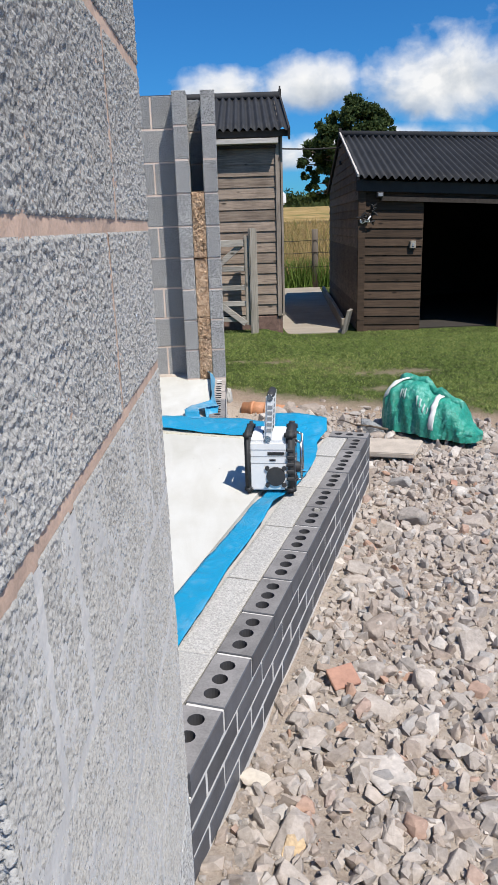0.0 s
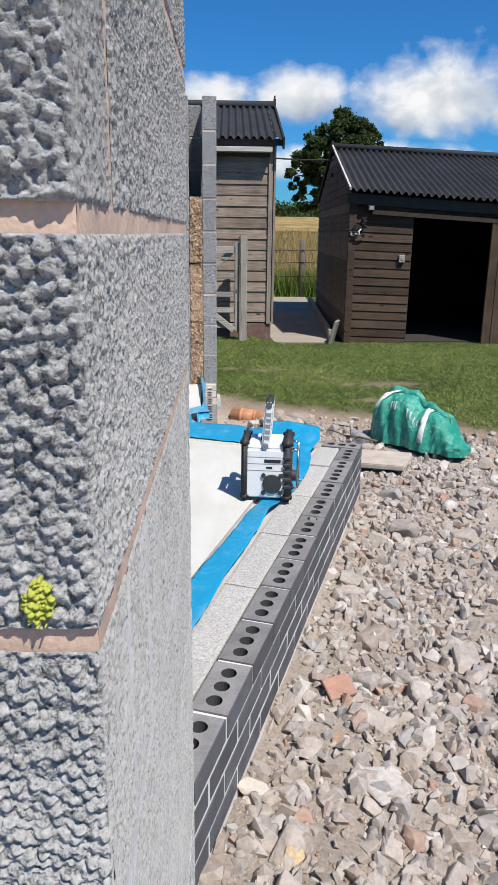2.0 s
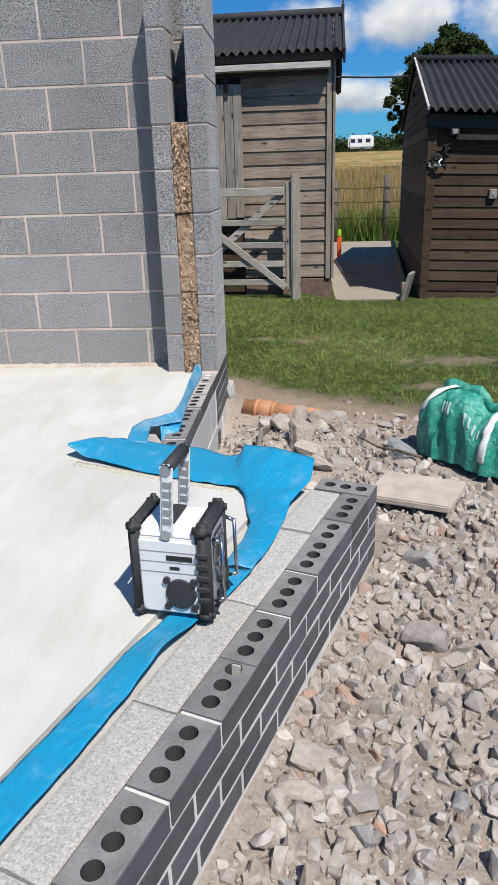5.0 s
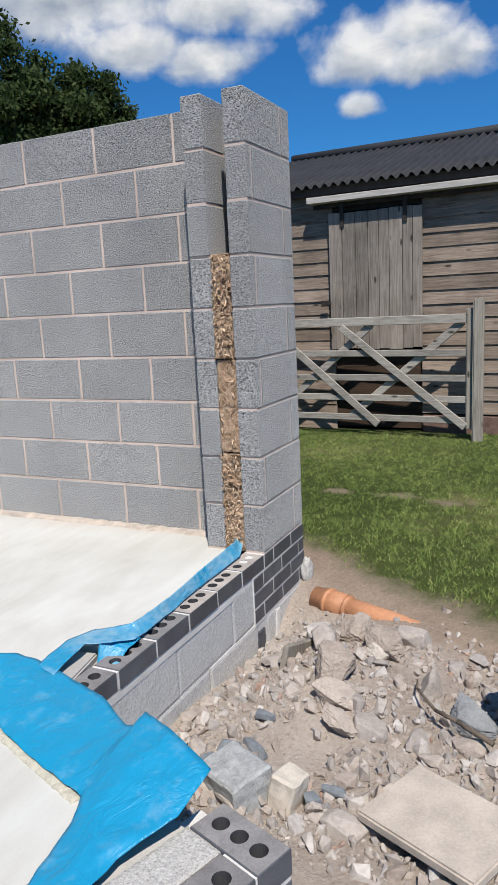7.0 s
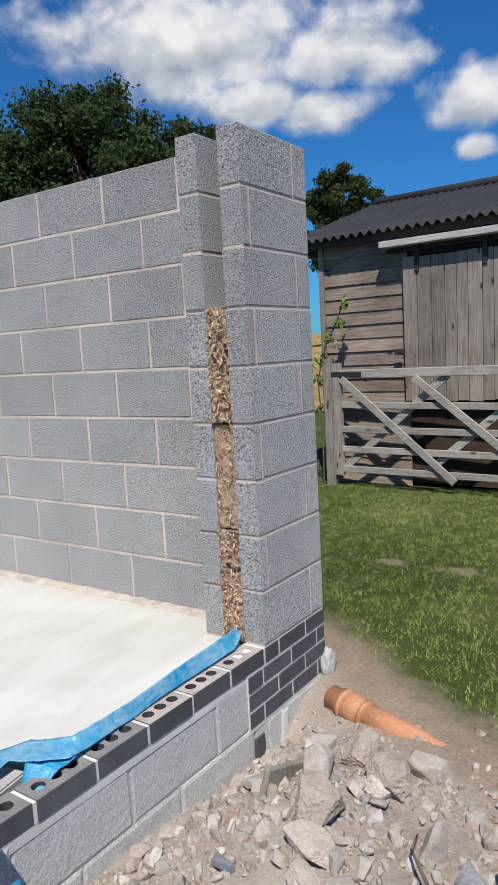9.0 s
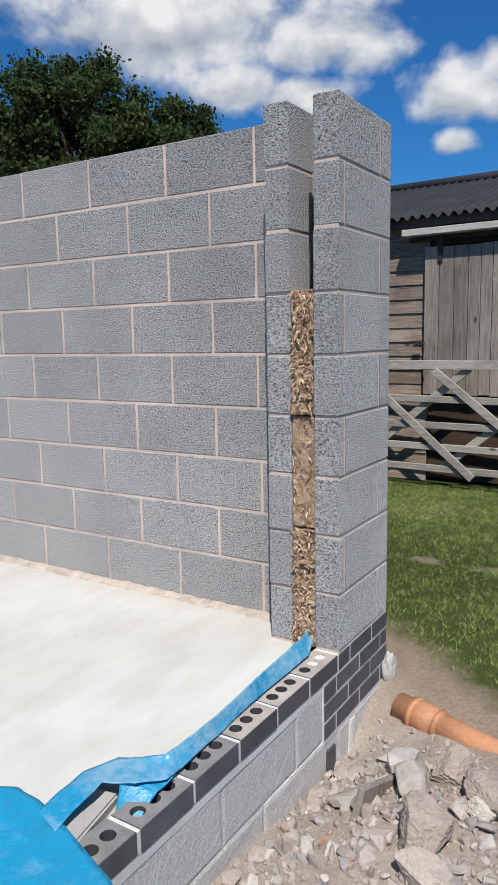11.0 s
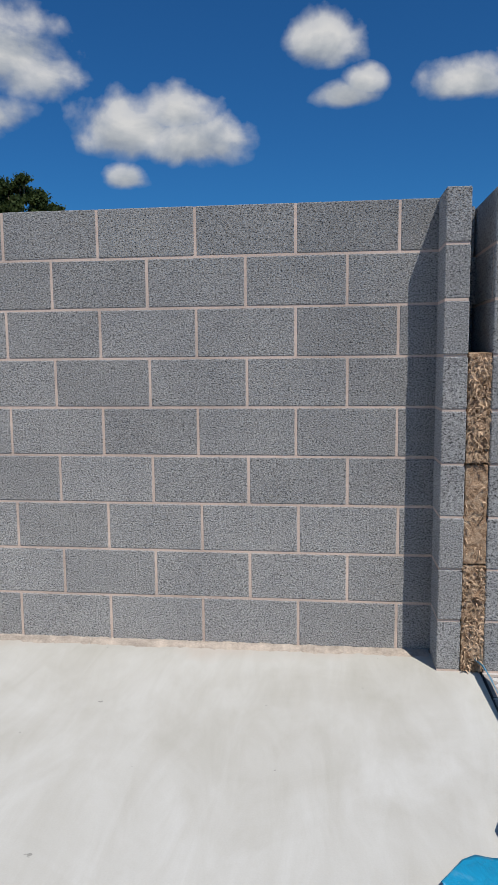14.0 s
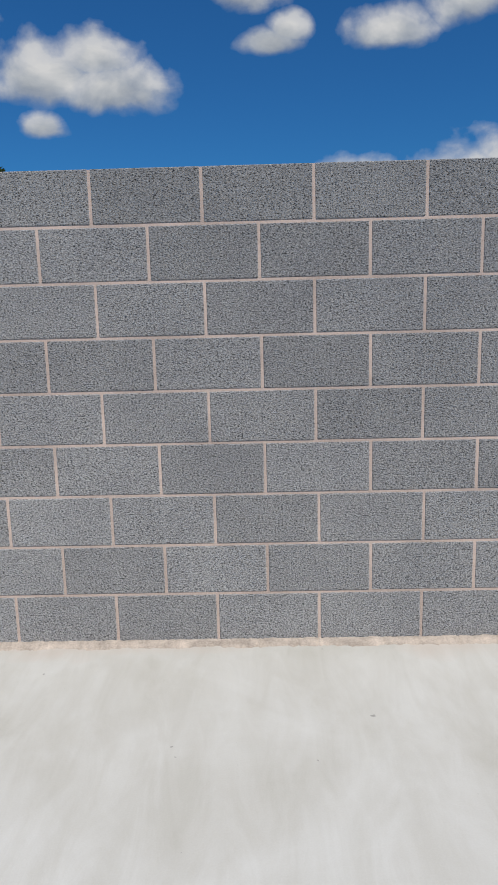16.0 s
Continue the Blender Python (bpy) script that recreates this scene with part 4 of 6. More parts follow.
def ground_material():
    """Rubble dust, lawn, and hay field beyond the fence, one into the other."""
    m, n, sh, pos = material("ground", 0.95, 0, 0.1)
    sep = n.t.nodes.new("ShaderNodeSeparateXYZ")
    n.link(pos, sep.inputs[0])
    x, y = sep.outputs[0], sep.outputs[1]
    a = n.noise(pos, 2.0, 6, 0.65)
    g = n.noise(pos, 60.0, 6, 0.75)
    f = n.math("ADD", n.math("MULTIPLY", a, 0.5), n.math("MULTIPLY", g, 0.5))
    earth = n.ramp(f, [(0.33, (0.26, 0.205, 0.165)), (0.5, (0.42, 0.355, 0.30)), (0.66, (0.54, 0.475, 0.41))])
    mud = n.ramp(f, [(0.33, (0.19, 0.135, 0.095)), (0.6, (0.38, 0.295, 0.225))])
    patch = n.noise(pos, 0.8, 5, 0.6)
    lawn = n.ramp(n.math("ADD", n.math("MULTIPLY", patch, 0.6), n.math("MULTIPLY", g, 0.4)), [(0.32, (0.035, 0.05, 0.014)), (0.55, (0.07, 0.09, 0.026)), (0.66, (0.19, 0.155, 0.08))])
    hay = n.ramp(n.noise(n.scaled(pos, 1.0, 0.35, 1.0), 0.6, 6, 0.6), [(0.35, (0.16, 0.15, 0.05)), (0.5, (0.30, 0.21, 0.085)), (0.68, (0.40, 0.28, 0.13))])
    xc = n.math("MINIMUM", n.math("MAXIMUM", x, -1.5), 2.9)
    d = n.math("ADD", n.math("SUBTRACT", n.math("ADD", y, n.math("MULTIPLY", xc, 0.6)), 5.85), n.math("MULTIPLY", n.math("SUBTRACT", a, 0.5), 0.9))
    near = n.ramp(n.math("ADD", n.math("MULTIPLY", d, 1.0), 0.5), [(0.2, 0.0), (0.45, 1.0)])
    grass = n.ramp(n.math("ADD", n.math("MULTIPLY", d, 1.0), 0.5), [(0.55, 0.0), (0.80, 1.0)])
    col = n.mix(near, earth, mud)
    bare = None
    for px, py, rx, ry in BARE:
        dx, dy = n.math("DIVIDE", n.math("SUBTRACT", x, px), rx * 1.15), n.math("DIVIDE", n.math("SUBTRACT", y, py), ry * 1.15)
        v = n.math("SUBTRACT", 1.0, n.math("SQRT", n.math("ADD", n.math("MULTIPLY", dx, dx), n.math("MULTIPLY", dy, dy))))
        bare = v if bare is None else n.math("MAXIMUM", bare, v)
    bare = n.ramp(n.math("ADD", bare, n.math("MULTIPLY", n.math("SUBTRACT", n.noise(pos, 8.0, 5, 0.65), 0.5), 3.0)), [(0.1, 0.0), (0.6, 0.55)])
    turf = n.mix(bare, lawn, mud)
    col = n.mix(grass, col, turf)
    col = n.mix(n.ramp(n.math("DIVIDE", y, 100.0), [(0.170, 0.0), (0.173, 1.0)]), col, hay)
    n.link(col, sh.inputs["Base Color"])
    bump(n, sh, g, 0.8, 0.02)
    return m


def build_ground():
    def ticks(lo, hi, a, b, fine, coarse):
        out = list(np.arange(a, b, fine))
        v, st = a, fine
        while v > lo:
            st *= coarse
            v -= st
            out.insert(0, v)
        v, st = out[-1], fine
        while v < hi:
            st *= coarse
            v += st
            out.append(v)
        return out
    xs, ys = ticks(-900, 900, -0.3, 3.4, 0.045, 1.35), ticks(-700, 1500, -1.2, 6.2, 0.045, 1.28)
    verts = [(x, y, ground_height(x, y)) for y in ys for x in xs]
    w = len(xs)
    faces = [(j * w + i, j * w + i + 1, (j + 1) * w + i + 1, (j + 1) * w + i) for j in range(len(ys) - 1) for i in range(w - 1)]
    ob = arrays("ground", verts, faces, ground_material(), smooth=True)
    tagged(ob, "dusty rubble ground running into mown lawn and hay field", "ground", kind="structure")


build_ground()


# ---- shed ----
def weatherboards(parent, a, b, z0, z1, mat, step=0.137, thick=0.02, slope=0.0, trim=None, name="board"):
    """Lapped boards between plan points a and b; their face looks to the right of a -> b. trim(z): how far the run is cut in at each end."""
    a, b = Vector(a), Vector(b)
    l = (b - a).length
    ang = math.degrees(math.atan2(b.y - a.y, b.x - a.x))
    z = z0
    cache = {}
    while z < z1 - 0.01:
        h = min(step + 0.02, z1 - z)
        c0, c1 = trim(z + h / 2) if trim else (0.0, 0.0)
        if l - c0 - c1 > 0.05:
            key = (round(h, 3), round(c0, 3), round(c1, 3))
            if key not in cache:
                bm = bmesh.new()
                vs = [(c0, -0.024, 0), (l - c1, -0.024, 0), (l - c1, -0.024 + thick, 0), (c0, -0.024 + thick, 0),
                      (c0, -0.008, h), (l - c1, -0.008, h), (l - c1, 0.0, h), (c0, 0.0, h)]
                v = [bm.verts.new(p) for p in vs]
                for q in ((0, 1, 5, 4), (1, 2, 6, 5), (2, 3, 7, 6), (3, 0, 4, 7), (4, 5, 6, 7), (3, 2, 1, 0)):
                    bm.faces.new([v[i] for i in q])
                bevel_all(bm, 0.002)
                me = bpy.data.meshes.new(name)
                bm.normal_update()
                bm.to_mesh(me)
                bm.free()
                me.materials.append(mat)
                cache[key] = me
            share(name, cache[key], parent, Matrix.Translation((a.x, a.y, z)) @ Matrix.Rotation(radians(ang), 4, "Z") @ Matrix.Rotation(-slope, 4, "Y") @ pose(0, jitter(0.002), jitter(0.003), 0, jitter(0.12)))
        z += step


def corrugated(bm, p00, p10, p01, p11, waves, amp=0.022, per=8, rows=6, thick=0.006):
    """A wavy sheet: p00-p10 along the ridge, p01-p11 along the eave."""
    p00, p10, p01, p11 = (Vector(p) for p in (p00, p10, p01, p11))
    nrm = (p10 - p00).cross(p01 - p00).normalized()
    if nrm.z < 0:
        nrm = -nrm
    n = waves * per
    top, low = [], []
    for j in range(rows + 1):
        g = j / rows
        rt, rl = [], []
        for i in range(n + 1):
            f = i / n
            p = p00.lerp(p10, f).lerp(p01.lerp(p11, f), g) + nrm * amp * math.sin(f * waves * math.tau)
            rt.append(bm.verts.new(p))
            rl.append(bm.verts.new(p - nrm * thick))
        top.append(rt)
        low.append(rl)
    for g in (top, low):
        for a, b in zip(g, g[1:]):
            for i in range(n):
                bm.faces.new((a[i], a[i + 1], b[i + 1], b[i]))
    for r in (0, rows):
        for i in range(n):
            bm.faces.new((top[r][i], top[r][i + 1], low[r][i + 1], low[r][i]))
    bmesh.ops.recalc_face_normals(bm, faces=bm.faces)


def build_shed():
    shed = thing("timber_shed", "weathered grey-brown weatherboard shed with a black corrugated roof", "shed")
    x0, x1, y0, y1, zb, ze, zr = -1.95, 0.96, 9.50, 13.6, -0.27, 2.25, 2.98
    shed.matrix_world = pose(x1 + 0.06, y0, 0, 0, 0, -2.2) @ pose(-x1, -y0, 0)
    ym = (y0 + y1) / 2
    d0, d1 = -0.96, -0.03
    # carcass
    bm = bmesh.new()
    for xa, xb, za, zz in ((x0, d0, zb, ze), (d1, x1, zb, ze), (d0, d1, 2.02, ze)):
        box(bm, xa, xb, y0 + 0.004, y0 + 0.06, za, zz)
    box(bm, x0, x1, y1 - 0.06, y1, zb, ze)
    for x in (x0 + 0.03, x1 - 0.03):
        v = [bm.verts.new((x + dx, y, z)) for dx in (-0.026, 0.026) for y, z in ((y0, zb), (y1, zb), (y1, ze), (ym, zr - 0.06), (y0, ze))]
        bm.faces.new(v[:5]), bm.faces.new(v[5:][::-1])
        for i in range(5):
            bm.faces.new((v[i], v[5 + i], v[5 + (i + 1) % 5], v[(i + 1) % 5]))
    box(bm, x0 + 0.05, x1 - 0.05, y0 + 0.05, y1 - 0.05, zb - 0.02, zb + 0.02)
    bmesh.ops.recalc_face_normals(bm, faces=bm.faces)
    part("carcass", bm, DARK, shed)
    wall = part("front_wall", box_bm(x0 + 0.1, d0 - 0.1, y0 + 0.062, y0 + 0.08, zb, ze), DARK, shed)
    weatherboards(wall, (x0, y0), (d0, y0), zb + 0.02, ze, SHED_WOOD)
    weatherboards(wall, (d1, y0), (x1, y0), zb + 0.22, ze, SHED_WOOD)
    side = part("side_wall", box_bm(x1 - 0.08, x1 - 0.06, y0 + 0.1, y1 - 0.1, zb, ze - 0.1), DARK, shed)
    def cut(z):
        return (0.0, 0.0) if z < ze else ((z - ze) / (zr - ze) * (ym - y0),) * 2
    weatherboards(side, (x1, y0), (x1, y1), zb + 0.22, zr - 0.12, STABLE_SIDE_GREY, trim=cut)
    part("plinth", box_bm(d1, x1 - 0.03, y0 - 0.02, y0 + 0.1, zb - 0.1, zb + 0.2, 0.01), BRICK_RED, shed, "worn brick plinth")
    part("plinth", box_bm(x1 - 0.1, x1 + 0.01, y0 - 0.015, y1, zb - 0.1, zb + 0.2, 0.01), BRICK_RED, shed, "worn brick plinth")
    for x in (x0 + 0.03, x1 - 0.035):
        part("corner_board", box_bm(x - 0.02, x + 0.035, y0 - 0.045, y0 - 0.012, zb + 0.2, ze - 0.02, 0.003), CORNER_WOOD, shed)
    part("corner_board", box_bm(x1 + 0.012, x1 + 0.04, y0 - 0.04, y0 + 0.03, zb + 0.2, ze - 0.02, 0.003), CORNER_WOOD, shed)
    # roof
    roof = part("roof", box_bm(x0 - 0.1, x1 + 0.12, y0 - 0.12, y0 - 0.095, ze - 0.06, ze + 0.02), ROOF_TIMBER, shed)
    xa, xb = x0 - 0.32, x1 + 0.11
    for yy in (y0 - 0.2, y1 + 0.2):
        bm = bmesh.new()
        corrugated(bm, (xa, ym, zr), (xb, ym, zr), (xa, yy, ze + 0.02), (xb, yy, ze + 0.02), 34)
        part("roof_sheet", bm, ROOFING, roof, smooth=True)
    bm = bmesh.new()
    tube(bm, (xa, ym, zr + 0.02), (xb, ym, zr + 0.02), 0.06, seg=10)
    part("ridge_cap", bm, ROOFING, roof, smooth=True)
    for yy in (y0 - 0.2, y1 + 0.2):
        bm = bmesh.new()
        d = Vector((0, yy - ym, ze - zr))
        m = Matrix.Translation((xb + 0.012, ym, zr + 0.03)) @ Vector((0, -1, 0)).rotation_difference(d).to_matrix().to_4x4()
        box(bm, -0.012, 0.012, -d.length - 0.02, 0, -0.14, 0.0, m)
        part("barge_board", bm, DARK_TRIM, roof)
    part("finial", box_bm(xb - 0.01, xb + 0.03, ym - 0.025, ym + 0.025, zr - 0.1, zr + 0.11, 0.003), DARK_TRIM, roof)
    # rail cover and the sliding door
    part("rail_cover", box_bm(-1.17, 0.94, y0 - 0.20, y0 - 0.03, 2.105, 2.165, 0.004), RAIL_WOOD, shed, "pale weathered door rail cover board")
    part("rail", box_bm(-1.14, 0.92, y0 - 0.085, y0 - 0.055, 2.06, 2.10, 0.003), IRON, shed)
    door = part("sliding_door", box_bm(d0 + 0.03, d1 - 0.03, y0 - 0.055, y0 - 0.035, 0.66, 1.98), DARK, shed, "upright silvered boards on a sliding stable door")
    k, x = 0, d0 - 0.02
    while x < d1 - 0.02:
        w = 0.10 + 0.045 * random.random()
        w = min(w, d1 + 0.02 - x)
        part("board", box_bm(x, x + w - 0.005, y0 - 0.08, y0 - 0.056, 0.62 + jitter(0.01), 2.0 + jitter(0.006), 0.003), DOOR_WOOD, door)
        x += w
    for hx in (d0 + 0.13, d1 - 0.15):
        bm = bmesh.new()
        box(bm, hx - 0.02, hx + 0.02, y0 - 0.095, y0 - 0.082, 1.86, 2.08)
        tube(bm, (hx, y0 - 0.10, 2.10), (hx, y0 - 0.07, 2.10), 0.035)
        part("hanger", bm, IRON, door)
    # Added dark panel stands in for shade in the open lower half.
    part("lower_leaf", box_bm(d0, d1, y0 + 0.02, y0 + 0.05, zb + 0.05, 0.60), STABLE_WOOD, shed)


STABLE_SIDE_GREY = wood_material("side_weatherboard", (0.30, 0.25, 0.21), (0.11, 0.09, 0.075), along="y", rnd=0.2)
ROOF_TIMBER = simple("dark_fascia_timber", (0.05, 0.045, 0.04), 0.9, var=0.3)
DARK_TRIM = simple("black_barge_timber", (0.028, 0.026, 0.025), 0.8, var=0.3)
RAIL_WOOD = wood_material("pale_rail_board", (0.56, 0.53, 0.49), (0.34, 0.315, 0.29), along="x", rnd=0.05)
IRON = simple("rusty_black_iron", (0.045, 0.036, 0.03), 0.7, 0.4, var=0.5, scale=30)
BRICK_RED = simple("worn_plinth_brick", (0.16, 0.10, 0.08), 0.95, var=0.4, scale=14, fine=60, bmp=0.6, dist=0.01)
build_shed()


# the stable and its fittings: drawn up at a smaller size, then set in place
STABLE = Matrix.Translation((0.044, -0.018, -0.101)) @ Matrix.Diagonal((1.09, 1.09, 1.09, 1))


def build_stable():
    st = thing("field_stable", "dark creosoted weatherboard stable with an open black doorway", "stable")
    st.matrix_world = STABLE
    x0, y0, y1, zb = 1.89, 8.90, 13.2, -0.27
    x1, ym = 7.2, 11.05
    back = 0.07    # the side wall leans away by this much a metre
    drop = -0.055
    tilt = math.atan(-drop)
    ze, zr = 1.62, 2.35
    fz = lambda x, z: z + drop * (x - x0)
    d0, d1 = 2.69, 3.72
    bm = bmesh.new()
    for xa, xb, za, zz in ((x0, d0, zb - 0.3, ze), (d0, d1, 1.42, ze), (d1, x1, zb - 0.3, ze)):
        for v in box(bm, xa, xb, y0 + 0.004, y0 + 0.06, za, zz):
            v.co.z = fz(v.co.x, v.co.z)
    for v in box(bm, x0 + back * (y1 - y0) + 0.04, x1, y1 - 0.06, y1, zb - 0.3, ze):
        v.co.z = fz(v.co.x, v.co.z)
    for x in (x0 + 0.03, x1 - 0.03):
        z_ = fz(x, 0)
        v = [bm.verts.new((x + dx + (back if x < 3 else 0) * (y - y0), y, z + z_)) for dx in (-0.026, 0.026) for y, z in ((y0, zb - 0.2), (y1, zb - 0.2), (y1, ze), (ym, zr - 0.05), (y0, ze))]
        bm.faces.new(v[:5]), bm.faces.new(v[5:][::-1])
        for i in range(5):
            bm.faces.new((v[i], v[5 + i], v[5 + (i + 1) % 5], v[(i + 1) % 5]))
    bmesh.ops.recalc_face_normals(bm, faces=bm.faces)
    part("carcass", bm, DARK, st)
    part("threshold", box_bm(d0 - 0.02, d1 + 0.05, y0 - 0.03, y0 + 0.4, zb - 0.12, zb + 0.01, 0.01), CONCRETE, st, "worn concrete threshold")
    wall = part("front_wall", box_bm(x0 + 0.1, d0 - 0.1, y0 + 0.062, y0 + 0.08, zb, ze - 0.2), DARK, st)
    weatherboards(wall, (x0, y0), (d0, y0), zb + 0.02, ze - 0.12, STABLE_WOOD, step=0.108, slope=-tilt * 0.6)
    side = part("side_wall", box_bm(x0 + 0.10, x0 + 0.12, y0 + 0.1, y0 + 0.5, zb, ze - 0.2), DARK, st)
    def cut(z):
        return (0.0, 0.0) if z < ze else ((z - ze) / (zr - ze) * (ym - y0),) * 2
    weatherboards(side, (x0 + back * (y1 - y0), y1), (x0, y0), zb + 0.05, zr - 0.1, STABLE_SIDE_WOOD, step=0.115, trim=cut)
    part("corner_board", box_bm(x0 - 0.02, x0 + 0.07, y0 - 0.045, y0 - 0.015, zb, ze - 0.05, 0.003), STABLE_WOOD, st)
    # eave beam, roof
    bm = bmesh.new()
    for v in box(bm, x0 - 0.05, x1, y0 - 0.10, y0 - 0.03, ze - 0.14, ze - 0.02):
        v.co.z = fz(v.co.x, v.co.z)
    part("eave_beam", bm, DARK_TRIM, st)
    bm = bmesh.new()
    for v in box(bm, x0 + 0.25, x1, y0 - 0.09, y0 - 0.04, ze - 0.245, ze - 0.195):
        v.co.z = fz(v.co.x, v.co.z)
    part("door_rail", bm, IRON, st)
    roof = part("roof", box_bm(x0 + 0.1, x1, ym - 0.03, ym + 0.03, zr - 0.4, zr - 0.35), DARK_TRIM, st)
    xa, xb = x0 - 0.03, x1 + 0.2
    for yy in (y0 - 0.2, y1 + 0.2):
        bm = bmesh.new()
        corrugated(bm, (xa + back * (ym - y0), ym, fz(xa, zr)), (xb, ym, fz(xb, zr + 0.12)), (xa + back * (yy - y0), yy, fz(xa, ze + 0.02)), (xb, yy, fz(xb, ze + 0.02)), 60)
        part("roof_sheet", bm, ROOFING, roof, smooth=True)
    bm = bmesh.new()
    tube(bm, (xa + back * (ym - y0), ym, fz(xa, zr + 0.02)), (xb, ym, fz(xb, zr + 0.14)), 0.05, seg=10)
    part("ridge_cap", bm, ROOFING, roof, smooth=True)
    for yy in (y0 - 0.2, y1 + 0.2):
        bm = bmesh.new()
        d = Vector((back * (yy - ym), yy - ym, ze - zr))
        m = Matrix.Translation((xa - 0.012 + back * (ym - y0), ym, zr + 0.03)) @ Vector((0, -1, 0)).rotation_difference(d).to_matrix().to_4x4()
        box(bm, -0.011, 0.011, -d.length - 0.02, 0, -0.012, 0.02, m)
        part("verge_board", bm, RAIL_WOOD if yy < ym else DARK_TRIM, roof)
    part("finial", box_bm(xa + back * (ym - y0) - 0.03, xa + back * (ym - y0) + 0.01, ym - 0.02, ym + 0.02, zr - 0.05, zr + 0.10, 0.003), DARK_TRIM, roof)
    # plank door slid open to the side
    door = part("plank_door", box_bm(d1 - 0.02, 5.1, y0 - 0.055, y0 - 0.03, zb, 1.28), DARK, st, "dark upright boards on a sliding door")
    x = d1 - 0.04
    while x < 5.1:
        w = 0.11 + 0.03 * random.random()
        part("board", box_bm(x, x + w - 0.006, y0 - 0.082, y0 - 0.056, fz(x, zb) + 0.03 + jitter(0.01), fz(x, 1.40), 0.003), STABLE_DOOR, door)
        x += w
    # Floor shares the near-black, so shade inside the doorway is in its colour.
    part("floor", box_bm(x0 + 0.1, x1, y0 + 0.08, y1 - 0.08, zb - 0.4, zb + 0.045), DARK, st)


STABLE_DOOR = wood_material("brown_plank_door", (0.095, 0.065, 0.043), (0.035, 0.025, 0.018), along="z", rnd=0.25)
build_stable()


def build_gate():
    gate = thing("field_gate", "silvered five-bar timber field gate standing shut against the shed", "gate", (0, 0, 0))
    a, b = Vector((-1.60, 9.36, 0)), Vector((0.56, 9.17, 0))
    d = (b - a).normalized()
    m = Matrix.Translation(a) @ Matrix.Rotation(math.atan2(d.y, d.x), 4, "Z")
    l = (b - a).length
    for z, h in ((0.865, 0.085), (0.56, 0.065), (0.31, 0.065), (0.105, 0.065), (-0.10, 0.065)):
        ob = part("rail", box_bm(0, l, -0.013, 0.013, 0, h, 0.004), GATE_WOOD, gate)
        ob.matrix_basis = m @ pose(0, 0, z, 0, jitter(0.2))
    def brace(p, q, y, w=0.075):
        p, q = Vector((p[0], 0, p[1])), Vector((q[0], 0, q[1]))
        e = q - p
        ob = part("brace", box_bm(0, e.length, -0.011, 0.011, -w / 2, w / 2, 0.004), GATE_WOOD, gate)
        ob.matrix_basis = m @ Matrix.Translation((p.x, y, p.z)) @ Matrix.Rotation(-math.atan2(e.z, e.x), 4, "Y")
    brace((0.06, 0.86), (1.25, -0.13), -0.027)
    brace((0.86, 0.86), (2.12, -0.12), -0.027)
    brace((0.06, -0.05), (1.18, 0.88), 0.026)
    brace((0.95, -0.05), (2.08, 0.88), 0.026)
    for x in (0.0, l):
        ob = part("stile", box_bm(-0.045, 0.045, -0.03, 0.03, -0.14, 1.0 if x else 1.02, 0.008, 2), POST_WOOD, gate)
        ob.matrix_basis = m @ pose(x, 0, 0)
    ob = part("hinge_strap", box_bm(-0.06, 0.30, -0.034, -0.030, 0.885, 0.93, 0.001), IRON, gate)
    ob.matrix_basis = m
    bm = bmesh.new()
    for k in range(9):
        tube(bm, (l + 0.02, -0.035, 0.78 - 0.045 * k), (l + 0.022 + 0.004 * (k % 2), -0.04, 0.745 - 0.045 * k), 0.006, seg=6)
    ob = part("chain", bm, IRON, gate)
    ob.matrix_basis = m
    for x, y, top, grp in ((0.625, 9.14, 1.09, 1), (-1.70, 9.37, 1.08, 0)):
        bm = box_bm(-0.05, 0.05, -0.05, 0.05, 0, top - GROUND + 0.2, 0.012, 2)
        post = solid("gate_post", bm, POST_WOOD)
        post.matrix_world = pose(x, y, GROUND - 0.2, 0, jitter(0.8), 5)
        tagged(post, "squared silver-grey timber gate post in the grass", "gate post", group="gate posts")


build_gate()


# ---- path, fence, far field ----
def build_path():
    p = thing("path", "pale concrete path between the shed and the stable", "path", kind="structure")
    y, k, top = 9.62, 0, GROUND - 0.09
    while y < 16.9:
        l = 0.98 if k else 0.40
        bm = bmesh.new()
        rows = []
        for yy in (y, y + l - 0.014):
            f = (yy - 9.62) / 7.3
            rows.append((1.0 + 0.33 * f, 1.885 + 0.68 * f, yy))
        v = [bm.verts.new((x, yy, z)) for z in (top - 0.12, top) for xl, xr, yy in rows for x in (xl, xr)]
        for q in ((0, 1, 3, 2), (4, 6, 7, 5), (0, 4, 5, 1), (2, 3, 7, 6), (0, 2, 6, 4), (1, 5, 7, 3)):
            bm.faces.new([v[i] for i in q])
        bmesh.ops.recalc_face_normals(bm, faces=bm.faces)
        bevel_all(bm, 0.006)
        part("slab", bm, PATH_CONCRETE, p)
        y, k = y + l, k + 1
    kerb = solid("timber_kerb", box_bm(-0.03, 0.03, 0.0, 5.5, 0, 0.17, 0.01), POST_WOOD)
    kerb.matrix_world = pose(1.93, 9.85, GROUND - 0.11, 0, 0, -5.2)
    tagged(kerb, "low weathered timber edging along the path", "edging")
    stub = solid("leaning_board", box_bm(-0.13, 0.13, -0.02, 0.02, 0, 0.33, 0.006), POST_WOOD)
    stub.matrix_world = pose(1.90, 9.62, GROUND - 0.11, 14, 0, 70)
    tagged(stub, "short pale board leaning beside the path", "board")


